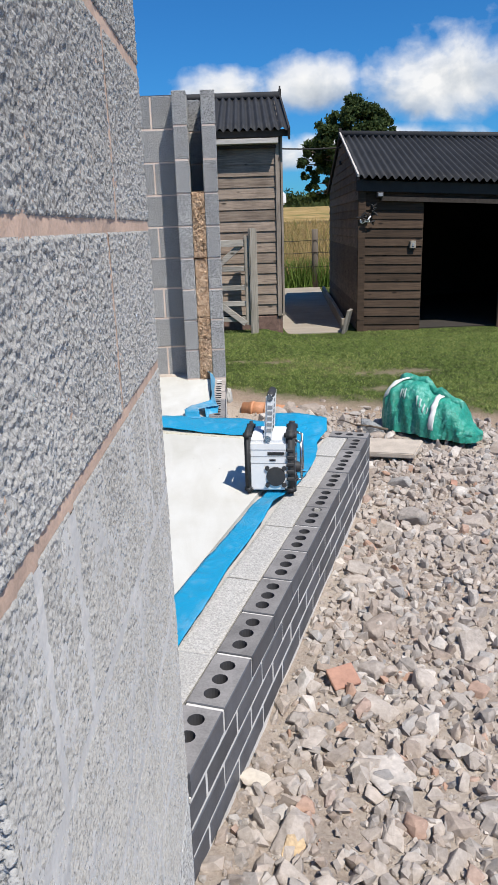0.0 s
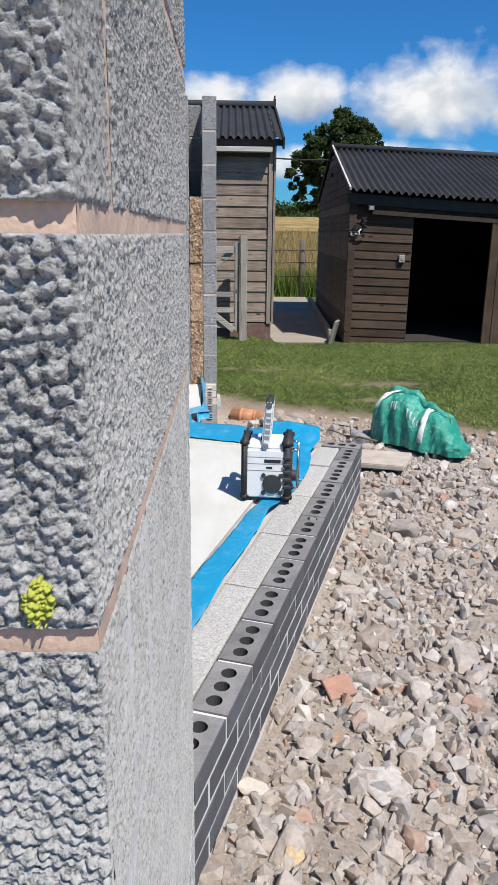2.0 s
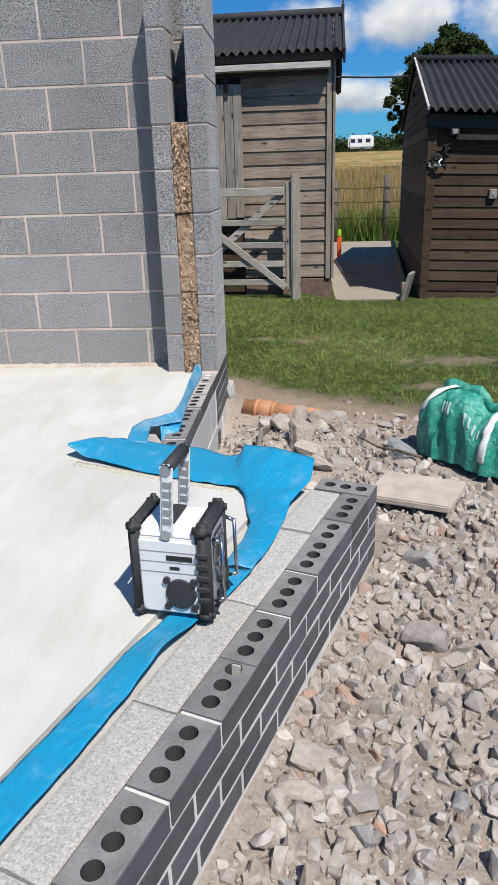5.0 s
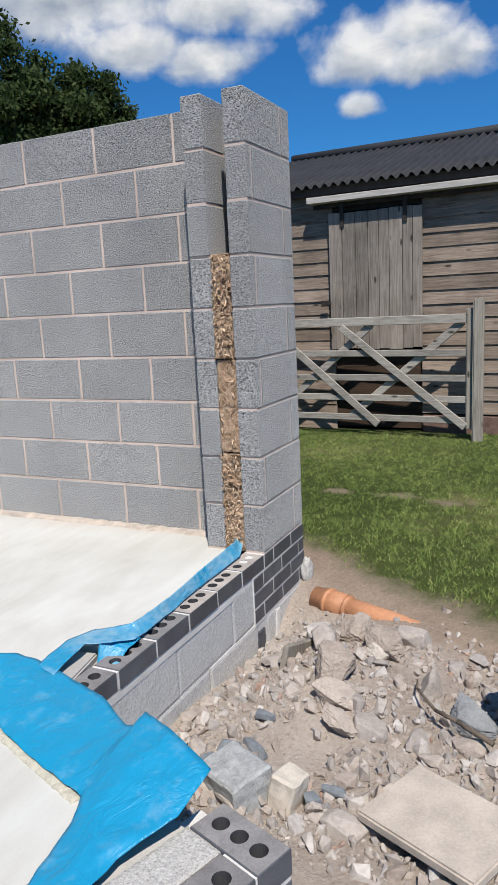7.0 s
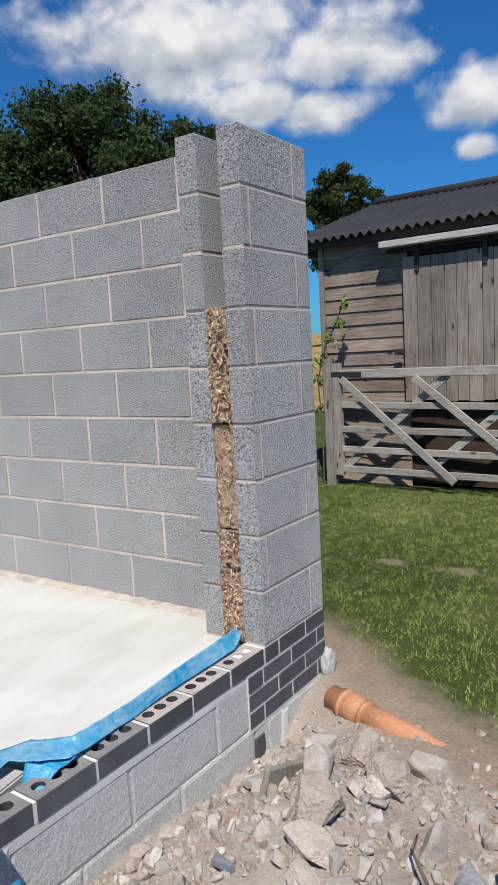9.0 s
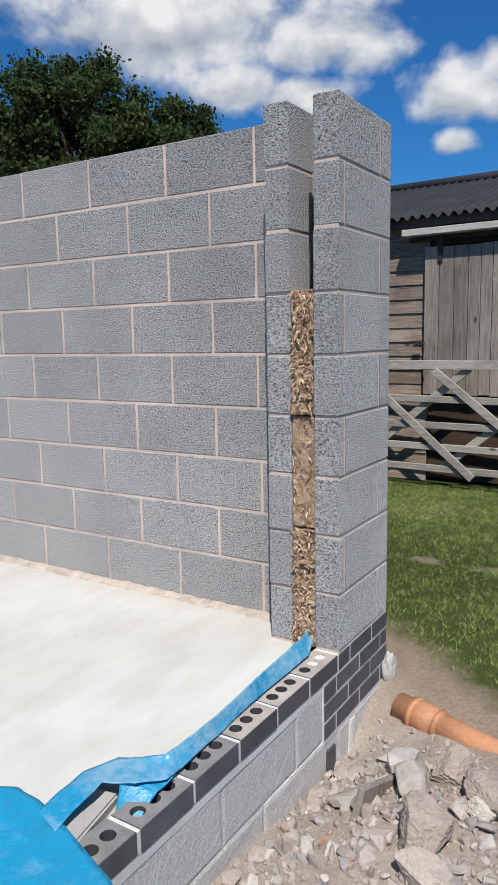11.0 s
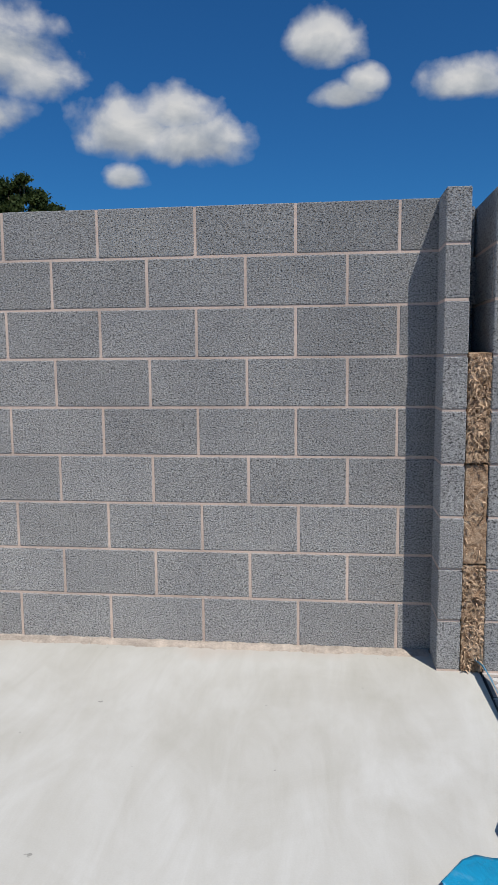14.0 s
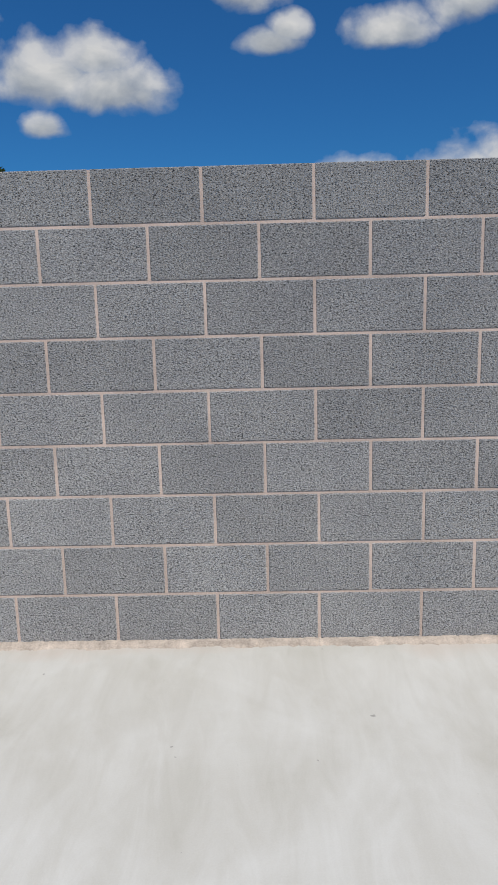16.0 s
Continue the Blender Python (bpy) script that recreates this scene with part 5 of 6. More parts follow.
def build_fence():
    fence = thing("field_fence", "rough round fence posts with sagging wire along the hay field", "fence")
    xs = [-2.2, -0.6, 0.3, 1.38, 2.47, 3.6, 5.2]
    for x in xs:
        bm = bmesh.new()
        tube(bm, (x, 17.0, GROUND - 0.3), (x + jitter(0.04), 17.0, GROUND + 1.22 + jitter(0.08)), 0.085, 0.07, 10)
        part("post", bm, FENCE_WOOD, fence, smooth=True)
    for z in (1.0, 0.72, 0.4):
        bm = bmesh.new()
        for a, b in zip(xs, xs[1:]):
            tube(bm, (a, 16.92, GROUND + z), ((a + b) / 2, 16.92, GROUND + z - 0.02), 0.008, seg=5)
            tube(bm, ((a + b) / 2, 16.92, GROUND + z - 0.02), (b, 16.92, GROUND + z), 0.008, seg=5)
        part("wire", bm, IRON, fence)


def blades(name, pts, h, w, lean, mat, label, category, size=None):
    """Many single grass blades in one mesh."""
    n = len(pts)
    rng = np.random.default_rng(7)
    ang = rng.uniform(0, math.tau, n)
    hh = h * rng.uniform(0.5, 1.25, n) * (1.0 if size is None else np.asarray(size))
    ww = w * rng.uniform(0.6, 1.3, n)
    la = rng.uniform(0, math.tau, n)
    lw = lean * hh * rng.uniform(0.2, 1.0, n)
    base = np.asarray(pts)
    v = np.empty((n, 3, 3))
    side = np.stack([np.cos(ang) * ww / 2, np.sin(ang) * ww / 2, np.zeros(n)], 1)
    v[:, 0], v[:, 1] = base - side, base + side
    v[:, 2] = base + np.stack([np.cos(la) * lw, np.sin(la) * lw, hh], 1)
    me = bpy.data.meshes.new(name)
    me.vertices.add(3 * n)
    me.vertices.foreach_set("co", v.reshape(-1))
    me.loops.add(3 * n)
    me.loops.foreach_set("vertex_index", np.arange(3 * n))
    me.polygons.add(n)
    me.polygons.foreach_set("loop_start", np.arange(0, 3 * n, 3))
    me.polygons.foreach_set("loop_total", np.full(n, 3))
    me.update()
    me.validate()
    me.materials.append(mat)
    return tagged(new(name, me), label, category, kind="stuff")


BLADE = blade_material("lawn_blades", [(0.22, (0.06, 0.085, 0.02)), (0.42, (0.118, 0.178, 0.04)), (0.62, (0.22, 0.28, 0.075)), (0.8, (0.36, 0.37, 0.14)), (0.93, (0.56, 0.50, 0.26))])
HAY = blade_material("ripe_hay", [(0.2, (0.13, 0.17, 0.04)), (0.45, (0.31, 0.215, 0.085)), (0.8, (0.43, 0.29, 0.145))])
LONG_GRASS = blade_material("long_green_grass", [(0.2, (0.07, 0.14, 0.02)), (0.8, (0.18, 0.26, 0.06))])


def lawn_bare(x, y):
    """How worn the turf is: 1 in the middle of a bare patch, under 0 outside."""
    w = 0.55 * noise.noise(Vector((x * 5, y * 5, 11)))
    return max(1 - math.hypot((x - a) / p, (y - b) / q) + w for a, b, p, q in BARE)


def build_grass():
    rng = np.random.default_rng(3)
    pts, size = [], []
    while len(pts) < 270000:
        x, y = rng.uniform(-1.8, 6.0), 4.0 + 6.2 * rng.uniform() ** 1.25
        d = y - lawn_edge(x)
        e = d + 0.9 * (noise.noise(Vector((x * 1.7, y * 1.7, 5))) * 0.3)
        if e < 0.12 or rng.uniform() > min(1.0, 0.25 + e * 1.6):
            continue
        tuft = noise.noise(Vector((x * 11, y * 7, 3))) + 0.6 * noise.noise(Vector((x * 27, y * 17, 6)))
        if tuft < -0.10 and rng.uniform() < 0.8:
            continue
        if lawn_bare(x, y) > rng.uniform(-0.05, 0.7):
            continue
        if (y > 9.62 and x > 0.98) or (y > 9.45 and x < 0.98) or y > 9.9:
            continue
        pts.append((x, y, ground_height(x, y) - 0.003))
        size.append(0.8 + 0.9 * max(0.0, tuft))
    blades("lawn_grass", pts, 0.023, 0.0062, 1.5, BLADE, "short mown green lawn grass with dry patches", "grass", size)
    pts = []
    for _ in range(30000):
        y = 17.1 + 34 * rng.uniform() ** 1.7
        x = rng.uniform(0.2, 3.6) + (y - 17.1) * rng.uniform(-0.05, 0.28)
        pts.append((x, y, ground_height(x, y) - 0.02))
    blades("hay_grass", pts, 0.62, 0.03, 0.5, HAY, "tall ripe hay grass in the field", "grass")
    pts = []
    for _ in range(9000):
        x, y = rng.uniform(0.2, 4.4), 16.95 + abs(rng.normal(0, 0.6))
        pts.append((x, y, GROUND - 0.12))
    blades("fence_grass", pts, 0.62, 0.024, 0.5, LONG_GRASS, "long green grass along the field fence", "grass")


build_path()
build_fence()
build_grass()


def leaf_cloud(name, centres, per, size, mat, parent):
    """Leaf clumps: many small crossed leaves around each centre (x, y, z, r)."""
    rng = np.random.default_rng(len(centres) * 7 + per)
    vs = []
    for x, y, z, r in centres:
        d = rng.normal(0, 1, (per, 3))
        d /= np.linalg.norm(d, axis=1, keepdims=True)
        rad = r * np.abs(rng.normal(0.62, 0.33, per))
        p = np.array((x, y, z)) + d * rad[:, None] * np.array((1, 1, 0.8))
        a, b = rng.normal(0, 1, (per, 3)), rng.normal(0, 1, (per, 3))
        a /= np.linalg.norm(a, axis=1, keepdims=True)
        b -= (b * a).sum(1, keepdims=True) * a
        b /= np.linalg.norm(b, axis=1, keepdims=True)
        s = size * rng.uniform(0.6, 1.3, per)[:, None]
        vs.append(np.stack([p - a * s, p + b * s * 0.55, p + a * s, p - b * s * 0.55], 1))
    v = np.concatenate(vs).reshape(-1, 3)
    n = len(v) // 4
    me = bpy.data.meshes.new(name)
    me.vertices.add(4 * n)
    me.vertices.foreach_set("co", v.reshape(-1))
    me.loops.add(4 * n)
    me.loops.foreach_set("vertex_index", np.arange(4 * n))
    me.polygons.add(n)
    me.polygons.foreach_set("loop_start", np.arange(0, 4 * n, 4))
    me.polygons.foreach_set("loop_total", np.full(n, 4))
    me.update()
    me.validate()
    me.materials.append(mat)
    ob = new(name, me)
    ob.parent = parent
    return ob


LEAF = blade_material("dark_summer_leaves", [(0.2, (0.026, 0.046, 0.016)), (0.55, (0.058, 0.09, 0.03)), (0.85, (0.105, 0.14, 0.05))], 0.4)
BARK = simple("rough_bark", (0.13, 0.10, 0.075), 0.95, var=0.4, scale=6, fine=40, bmp=0.8, dist=0.02)


def build_tree(name, label, x, y, bearing, lobes, clumps, per, leaf, seed, trunk_r=0.2, base=0.0):
    """A tapered trunk, limbs, and a crown of leaf clumps with gaps; lobes: aside, middle height, half width, half height."""
    rng = random.Random(seed)
    tree = thing(name, label, "tree", (x, y, GROUND + base))
    ca, sa = math.cos(radians(bearing)), math.sin(radians(bearing))
    top = Vector((0, 0, max(z + h for _, z, _, h in lobes) * 0.7))
    bm = bmesh.new()
    tube(bm, (0, 0, -0.3), tuple(top * 0.6), trunk_r, trunk_r * 0.7, 10)
    tube(bm, tuple(top * 0.6), tuple(top), trunk_r * 0.7, trunk_r * 0.35, 10)
    part("trunk", bm, BARK, tree, smooth=True)
    centres = []
    area = sum(w * h for _, _, w, h in lobes)
    for aside, mid, w, h in lobes:
        for k in range(int(clumps * w * h / area)):
            p = Vector((rng.gauss(0, 1), rng.gauss(0, 1), rng.gauss(0, 1))).normalized() * rng.uniform(0.5, 0.98)
            r = (w * h) ** 0.5 * rng.uniform(0.09, 0.22)
            a, b = aside + p.x * (w - r * 0.5), p.y * (w - r * 0.5)
            c = Vector((a * ca - b * sa, a * sa + b * ca, mid + p.z * (h - r * 0.5)))
            centres.append((c.x, c.y, c.z, r))
            if k % 5 == 0:
                bm = bmesh.new()
                s = top * rng.uniform(0.5, 0.95)
                tube(bm, tuple(s), (c.x * 0.9, c.y * 0.9, c.z), trunk_r * 0.3, trunk_r * 0.06, 6)
                part("limb", bm, BARK, tree, smooth=True)
    leaf_cloud("crown", centres, per, leaf, LEAF, tree)
    return tree


build_tree("garden_tree", "broad dark green leafy tree behind the block wall", -15.5, 20.8, 43, [(-0.8, 6.9, 3.4, 3.7), (2.0, 6.4, 2.7, 3.1), (3.7, 5.0, 2.3, 2.6), (-3.7, 6.6, 2.2, 3.1), (-6.2, 5.2, 3.0, 3.0), (0.5, 3.4, 4.6, 2.4)],
           950, 480, 0.082, 4, 0.35)
build_tree("oak_tree", "spreading dark oak tree beyond the stable", 10.2, 55, -10, [(0.2, 7.7, 2.3, 2.4), (1.8, 7.6, 1.6, 1.6), (-1.4, 6.7, 2.1, 2.1), (-2.8, 5.6, 1.5, 1.4), (-2.3, 3.9, 1.3, 1.1), (0.2, 4.6, 1.8, 1.6)],
           300, 260, 0.13, 12, 0.4)
build_tree("far_tree", "dark leafy tree beyond the shed roof", -24.8, 56.7, 25, [(0.0, 13.3, 2.8, 3.2), (2.6, 11.8, 2.0, 2.2), (-2.4, 11.8, 2.2, 2.6), (0.0, 9.3, 4.0, 3.0)],
           260, 300, 0.14, 15, 0.4)


def build_far():
    hedge = thing("far_hedge", "dark clipped hedge along the far edge of the field", "hedge", (0, 0, 0))
    rng = random.Random(2)
    z0 = GROUND + (142 - 17) * 0.038
    centres = [(-60 + 1.2 * k + rng.uniform(-0.4, 0.4), 142 + rng.uniform(-0.5, 0.5), z0 + 1.0 + rng.uniform(0, 0.9), 1.6) for k in range(120)]
    leaf_cloud("foliage", centres, 160, 0.30, LEAF, hedge)
    part("stems", box_bm(-62, 86, 141.6, 142.4, z0 - 3, z0 + 1.6), LEAF, hedge)
    van = thing("touring_caravan", "white touring caravan parked far off beside a hedge", "caravan", (10.7, 137, GROUND + 120 * 0.038 - 0.25))
    bm = box_bm(-2.2, 2.2, -1.1, 1.1, 0.5, 2.75, 0.35, 3)
    part("body", bm, WHITE_VAN, van, smooth=False)
    for x in (-1.4, -0.2, 1.2):
        part("window", box_bm(x - 0.4, x + 0.4, -1.125, -1.09, 1.5, 2.1, 0.02), DARK_GLASS, van)
    bm = bmesh.new()
    tube(bm, (0.2, -1.1, 0.35), (0.2, -0.85, 0.35), 0.33)
    part("wheel", bm, DARK_TRIM, van)
    cable = thing("overhead_cable", "thin black cable between the shed and the stable", "cable")
    bm = bmesh.new()
    rings = []
    for k in range(13):
        f = k / 12
        p = Vector((1.08, 10.9, 2.19)).lerp(Vector((2.22, 11.9, 2.27)), f) - Vector((0, 0, 0.012 * math.sin(f * math.pi)))
        rings.append([bm.verts.new(p + Vector((0, 0.012 * math.cos(q * math.tau / 6), 0.012 * math.sin(q * math.tau / 6)))) for q in range(6)])
    for a, b in zip(rings, rings[1:]):
        for q in range(6):
            bm.faces.new((a[q], b[q], b[(q + 1) % 6], a[(q + 1) % 6]))
    bmesh.ops.recalc_face_normals(bm, faces=bm.faces)
    part("line", bm, DARK_TRIM, cable)


WHITE_VAN = simple("white_van_paint", (0.75, 0.76, 0.78), 0.4, var=0.05, scale=0.6, fine=3, bmp=0)
DARK_GLASS = simple("dark_window_glass", (0.03, 0.035, 0.04), 0.1, var=0.1, bmp=0)
build_far()


# ---- drain pipe ----
def build_pipe():
    pipe = thing("drain_pipe", "orange plastic drain pipe half buried in the earth", "pipe")
    a, b = Vector((0.335, 5.40, -0.322)), Vector((1.06, 5.176, -0.358))
    d = (b - a).normalized()
    bm = bmesh.new()
    tube(bm, a, b, 0.055, seg=24)
    part("barrel", bm, TERRACOTTA, pipe, smooth=True)
    bm = bmesh.new()
    tube(bm, a + d * 0.06, a + d * 0.20, 0.064, seg=24)
    tube(bm, a + d * 0.075, a + d * 0.095, 0.069, seg=24)
    tube(bm, a + d * 0.19, a + d * 0.21, 0.067, 0.058, seg=24)
    part("socket", bm, TERRACOTTA, pipe, smooth=True)


build_pipe()

# ---- site radio ----
RADIO_WHITE = simple("white_radio_plastic", (0.72, 0.73, 0.74), 0.45, var=0.06, scale=20, fine=200, bmp=0.05)
RUBBER = simple("black_rubber", (0.035, 0.036, 0.038), 0.65, var=0.3, scale=30, fine=200, bmp=0.2, dist=0.001)
GREY_PANEL = simple("silver_panel", (0.30, 0.31, 0.32), 0.4, 0.3, var=0.1, scale=20, bmp=0.05)
CHROME = simple("steel_bar", (0.45, 0.47, 0.50), 0.25, 1.0, var=0.08, bmp=0)
INK = simple("dark_print", (0.02, 0.02, 0.022), 0.6, var=0.1, bmp=0)


def build_radio():
    radio = thing("site_radio", "white and black rugged site radio with raised handle on the slab", "radio", (0.262, 2.605, 0.004), turn=-9.0)
    radio.scale = (1.13, 1.18, 1.20)
    D, W, H = 0.192, 0.150, 0.235
    bm = bmesh.new()
    box(bm, 0.016, 0.172, 0.008, W - 0.008, 0.012, 0.195)
    bevel_all(bm, 0.006, 2)
    body = part("body", bm, RADIO_WHITE, radio)
    bm = bmesh.new()
    vs = box(bm, 0.022, 0.165, 0.014, W - 0.014, 0.195, 0.222)
    for v in vs:
        if v.co.z > 0.2:
            v.co.y = W / 2 + (v.co.y - W / 2) * 0.8
            v.co.x = 0.09 + (v.co.x - 0.09) * 0.86
    bevel_all(bm, 0.004, 2)
    part("shoulder", bm, RADIO_WHITE, radio)
    # Thin raised grey strips draw the shade lines of grooves.
    for z in (0.115, 0.140, 0.165):
        part("groove_shade_strip", box_bm(0.024, 0.158, 0.0072, 0.009, z, z + 0.002), GREY_PANEL, body)
    # corner bumpers
    def bumper(x0, x1, name):
        bump_ = bmesh.new()
        for y in (0.0, W - 0.028):
            box(bump_, x0, x1, y, y + 0.028, 0.0, H - 0.004)
        for z in (0.0, H - 0.030):
            box(bump_, x0, x1, 0.0, W, z, z + 0.030)
        bevel_all(bump_, 0.008, 2)
        return part(name, bump_, RUBBER, radio, "thick black rubber bumper", smooth=True)
    front = bumper(0.158, D, "front_bumper")
    rear = bumper(0.0, 0.024, "rear_bumper")
    for y in (-0.003, W - 0.027):
        for z in (0.0, H - 0.032):
            for x in (0.152, -0.004):
                part("corner_pad", box_bm(x, x + 0.044 if x > 0 else x + 0.034, y, y + 0.032, z - 0.002 if z else 0.0, z + 0.034, 0.011, 3), RUBBER, front if x > 0 else rear, smooth=True)
    for k in range(5):
        part("rib", box_bm(0.160, 0.190, -0.0035, 0.004, 0.052 + 0.027 * k, 0.066 + 0.027 * k, 0.003), RUBBER, front)
    # control panel on the end
    panel = part("control_panel", box_bm(0.180, 0.1905, 0.026, W - 0.026, 0.030, H - 0.030, 0.003), GREY_PANEL, radio)
    part("display", box_bm(0.190, 0.192, 0.036, W - 0.036, 0.128, 0.166, 0.001), DARK_GLASS, panel)
    bm = bmesh.new()
    tube(bm, (0.190, W / 2 + 0.006, 0.080), (0.208, W / 2 + 0.006, 0.080), 0.021, 0.017, 20)
    part("dial", bm, RUBBER, panel)
    for k in range(4):
        for z in (0.118, 0.176):
            bm = bmesh.new()
            y = 0.044 + 0.0205 * k
            tube(bm, (0.190, y, z), (0.195, y, z), 0.0055, seg=10)
            part("button", bm, CHROME, panel)
    part("socket_cover", box_bm(0.190, 0.194, 0.048, 0.088, 0.036, 0.052, 0.003), RUBBER, panel)
    for y in (0.030, W - 0.012):
        bm = bmesh.new()
        tube(bm, (0.192, y, 0.195), (0.213, y, 0.188), 0.0045, seg=8)
        tube(bm, (0.213, y, 0.190), (0.215, y, 0.050), 0.0045, seg=8)
        tube(bm, (0.215, y, 0.052), (0.192, y, 0.044), 0.0045, seg=8)
        part("guard_bar", bm, CHROME, radio, smooth=True)
    # loudspeaker grille on the near flank
    bm = bmesh.new()
    tube(bm, (0.118, 0.010, 0.066), (0.118, 0.002, 0.066), 0.037, 0.035, 28)
    sp = part("speaker_grille", bm, RUBBER, radio)
    for sx in (-1, 1):
        for sz in (-1, 1):
            bm = bmesh.new()
            tube(bm, (0.118 + sx * 0.032, 0.010, 0.066 + sz * 0.032), (0.118 + sx * 0.032, 0.001, 0.066 + sz * 0.032), 0.0085, seg=12)
            part("lug", bm, RUBBER, sp)
    part("badge", box_bm(0.088, 0.150, 0.0066, 0.0085, 0.146, 0.158, 0.0), INK, body, "dark printed badge")
    part("badge", box_bm(0.095, 0.118, 0.0066, 0.0085, 0.124, 0.131, 0.0), INK, body, "dark printed badge")
    part("badge", box_bm(0.1895, 0.1915, 0.05, 0.105, 0.188, 0.195, 0.0), INK, panel, "dark printed badge")
    part("top_vent", box_bm(0.070, 0.105, 0.03, W - 0.03, 0.221, 0.227, 0.002), RUBBER, radio)
    # handle, swung up
    handle = part("handle", box_bm(0.078, 0.100, 0.020, 0.024, 0.19, 0.20), RUBBER, radio)
    for y in (0.008, W - 0.024):
        bm = bmesh.new()
        box(bm, -0.015, 0.015, 0, 0.016, 0.0, 0.170)
        bevel_all(bm, 0.007, 2)
        arm = part("arm", bm, RADIO_WHITE, handle)
        arm.matrix_basis = pose(0.090, y, 0.196, 0, 4, 0)
        bm = bmesh.new()
        for k in range(5):
            box(bm, -0.006, 0.012, -0.0015, 0.017, 0.036 + 0.021 * k, 0.049 + 0.021 * k)
        rib_ = part("inset", bm, GREY_PANEL, handle)
        rib_.matrix_basis = pose(0.090, y, 0.196, 0, 4, 0)
        for px, pz in ((0.090, 0.206), (0.101, 0.354)):
            bm = bmesh.new()
            tube(bm, (px, y - 0.002, pz), (px, y + 0.018, pz), 0.012, seg=14)
            part("pivot", bm, CHROME, handle)
    bm = bmesh.new()
    tube(bm, (0.101, 0.02, 0.355), (0.101, W - 0.02, 0.355), 0.0145, seg=14)
    part("grip", bm, RUBBER, handle, smooth=True)


build_radio()


# ---- green rubble bag ----
def bag_material():
    m, n, sh, pos = material("green_plastic_painted_glints", 0.32, 0, 0.5)
    a = n.noise(pos, 7.0, 4, 0.6)
    w = n.noise(pos, 26.0, 5, 0.65, 1.2)
    # The palest stop paints teal glints into the bag's green.
    n.link(n.ramp(n.math("ADD", n.math("MULTIPLY", a, 0.5), n.math("MULTIPLY", w, 0.5)), [(0.33, (0.012, 0.16, 0.11)), (0.52, (0.03, 0.30, 0.22)), (0.68, (0.20, 0.52, 0.44))]), sh.inputs["Base Color"])
    bump(n, sh, w, 0.6, 0.02)
    return m


BAG = bag_material()
STRAP = simple("white_webbing", (0.70, 0.70, 0.68), 0.8, var=0.12, scale=20, fine=300, bmp=0.4, dist=0.002)


def eased(x, a, b):
    t = max(0.0, min(1.0, (x - a) / (b - a)))
    return t * t * (3 - 2 * t)


def bag_point(u, v, out=0.0):
    """u along the bag -1..1, v round it 0..1 from the front foot over the top to the back foot."""
    length = 0.36
    prof = max(0.02, (1 - abs(u) ** (7.0 if u < 0 else 3.6))) ** 0.5
    top = 0.345 - 0.085 * eased(u, -0.12, 0.06) - 0.13 * eased(u, 0.52, 0.78) + 0.02 * math.exp(-((u + 0.55) / 0.18) ** 2)
    a = v * math.pi
    deep = 0.145 * (0.35 + 0.65 * prof)
    y = -deep * math.copysign(abs(math.cos(a)) ** 0.75, math.cos(a))
    z = top * (0.35 + 0.65 * prof) * math.sin(a) ** 0.62 if math.sin(a) > 1e-6 else 0.0
    q = Vector((u * 3, v * 3, 0))
    wr = 0.020 * noise.noise(q * 0.9) + 0.006 * noise.noise(Vector((u * 8, v * 4, 3))) - 0.040 * abs(noise.noise(Vector((u * 3.6 + v * 1.5, v * 1.3, 8)))) - 0.016 * abs(noise.noise(Vector((u * 9 - v * 6, v * 4, 4)))) + 0.004 * noise.noise(Vector((u * 25, v * 14, 1)))
    k = 1 + out
    return Vector((u * length * (1 + 0.04 * noise.noise(q)), y * k - wr * math.cos(a) * 1.5 - out * 0.02, max(0.0, z * k + wr * math.sin(a))))


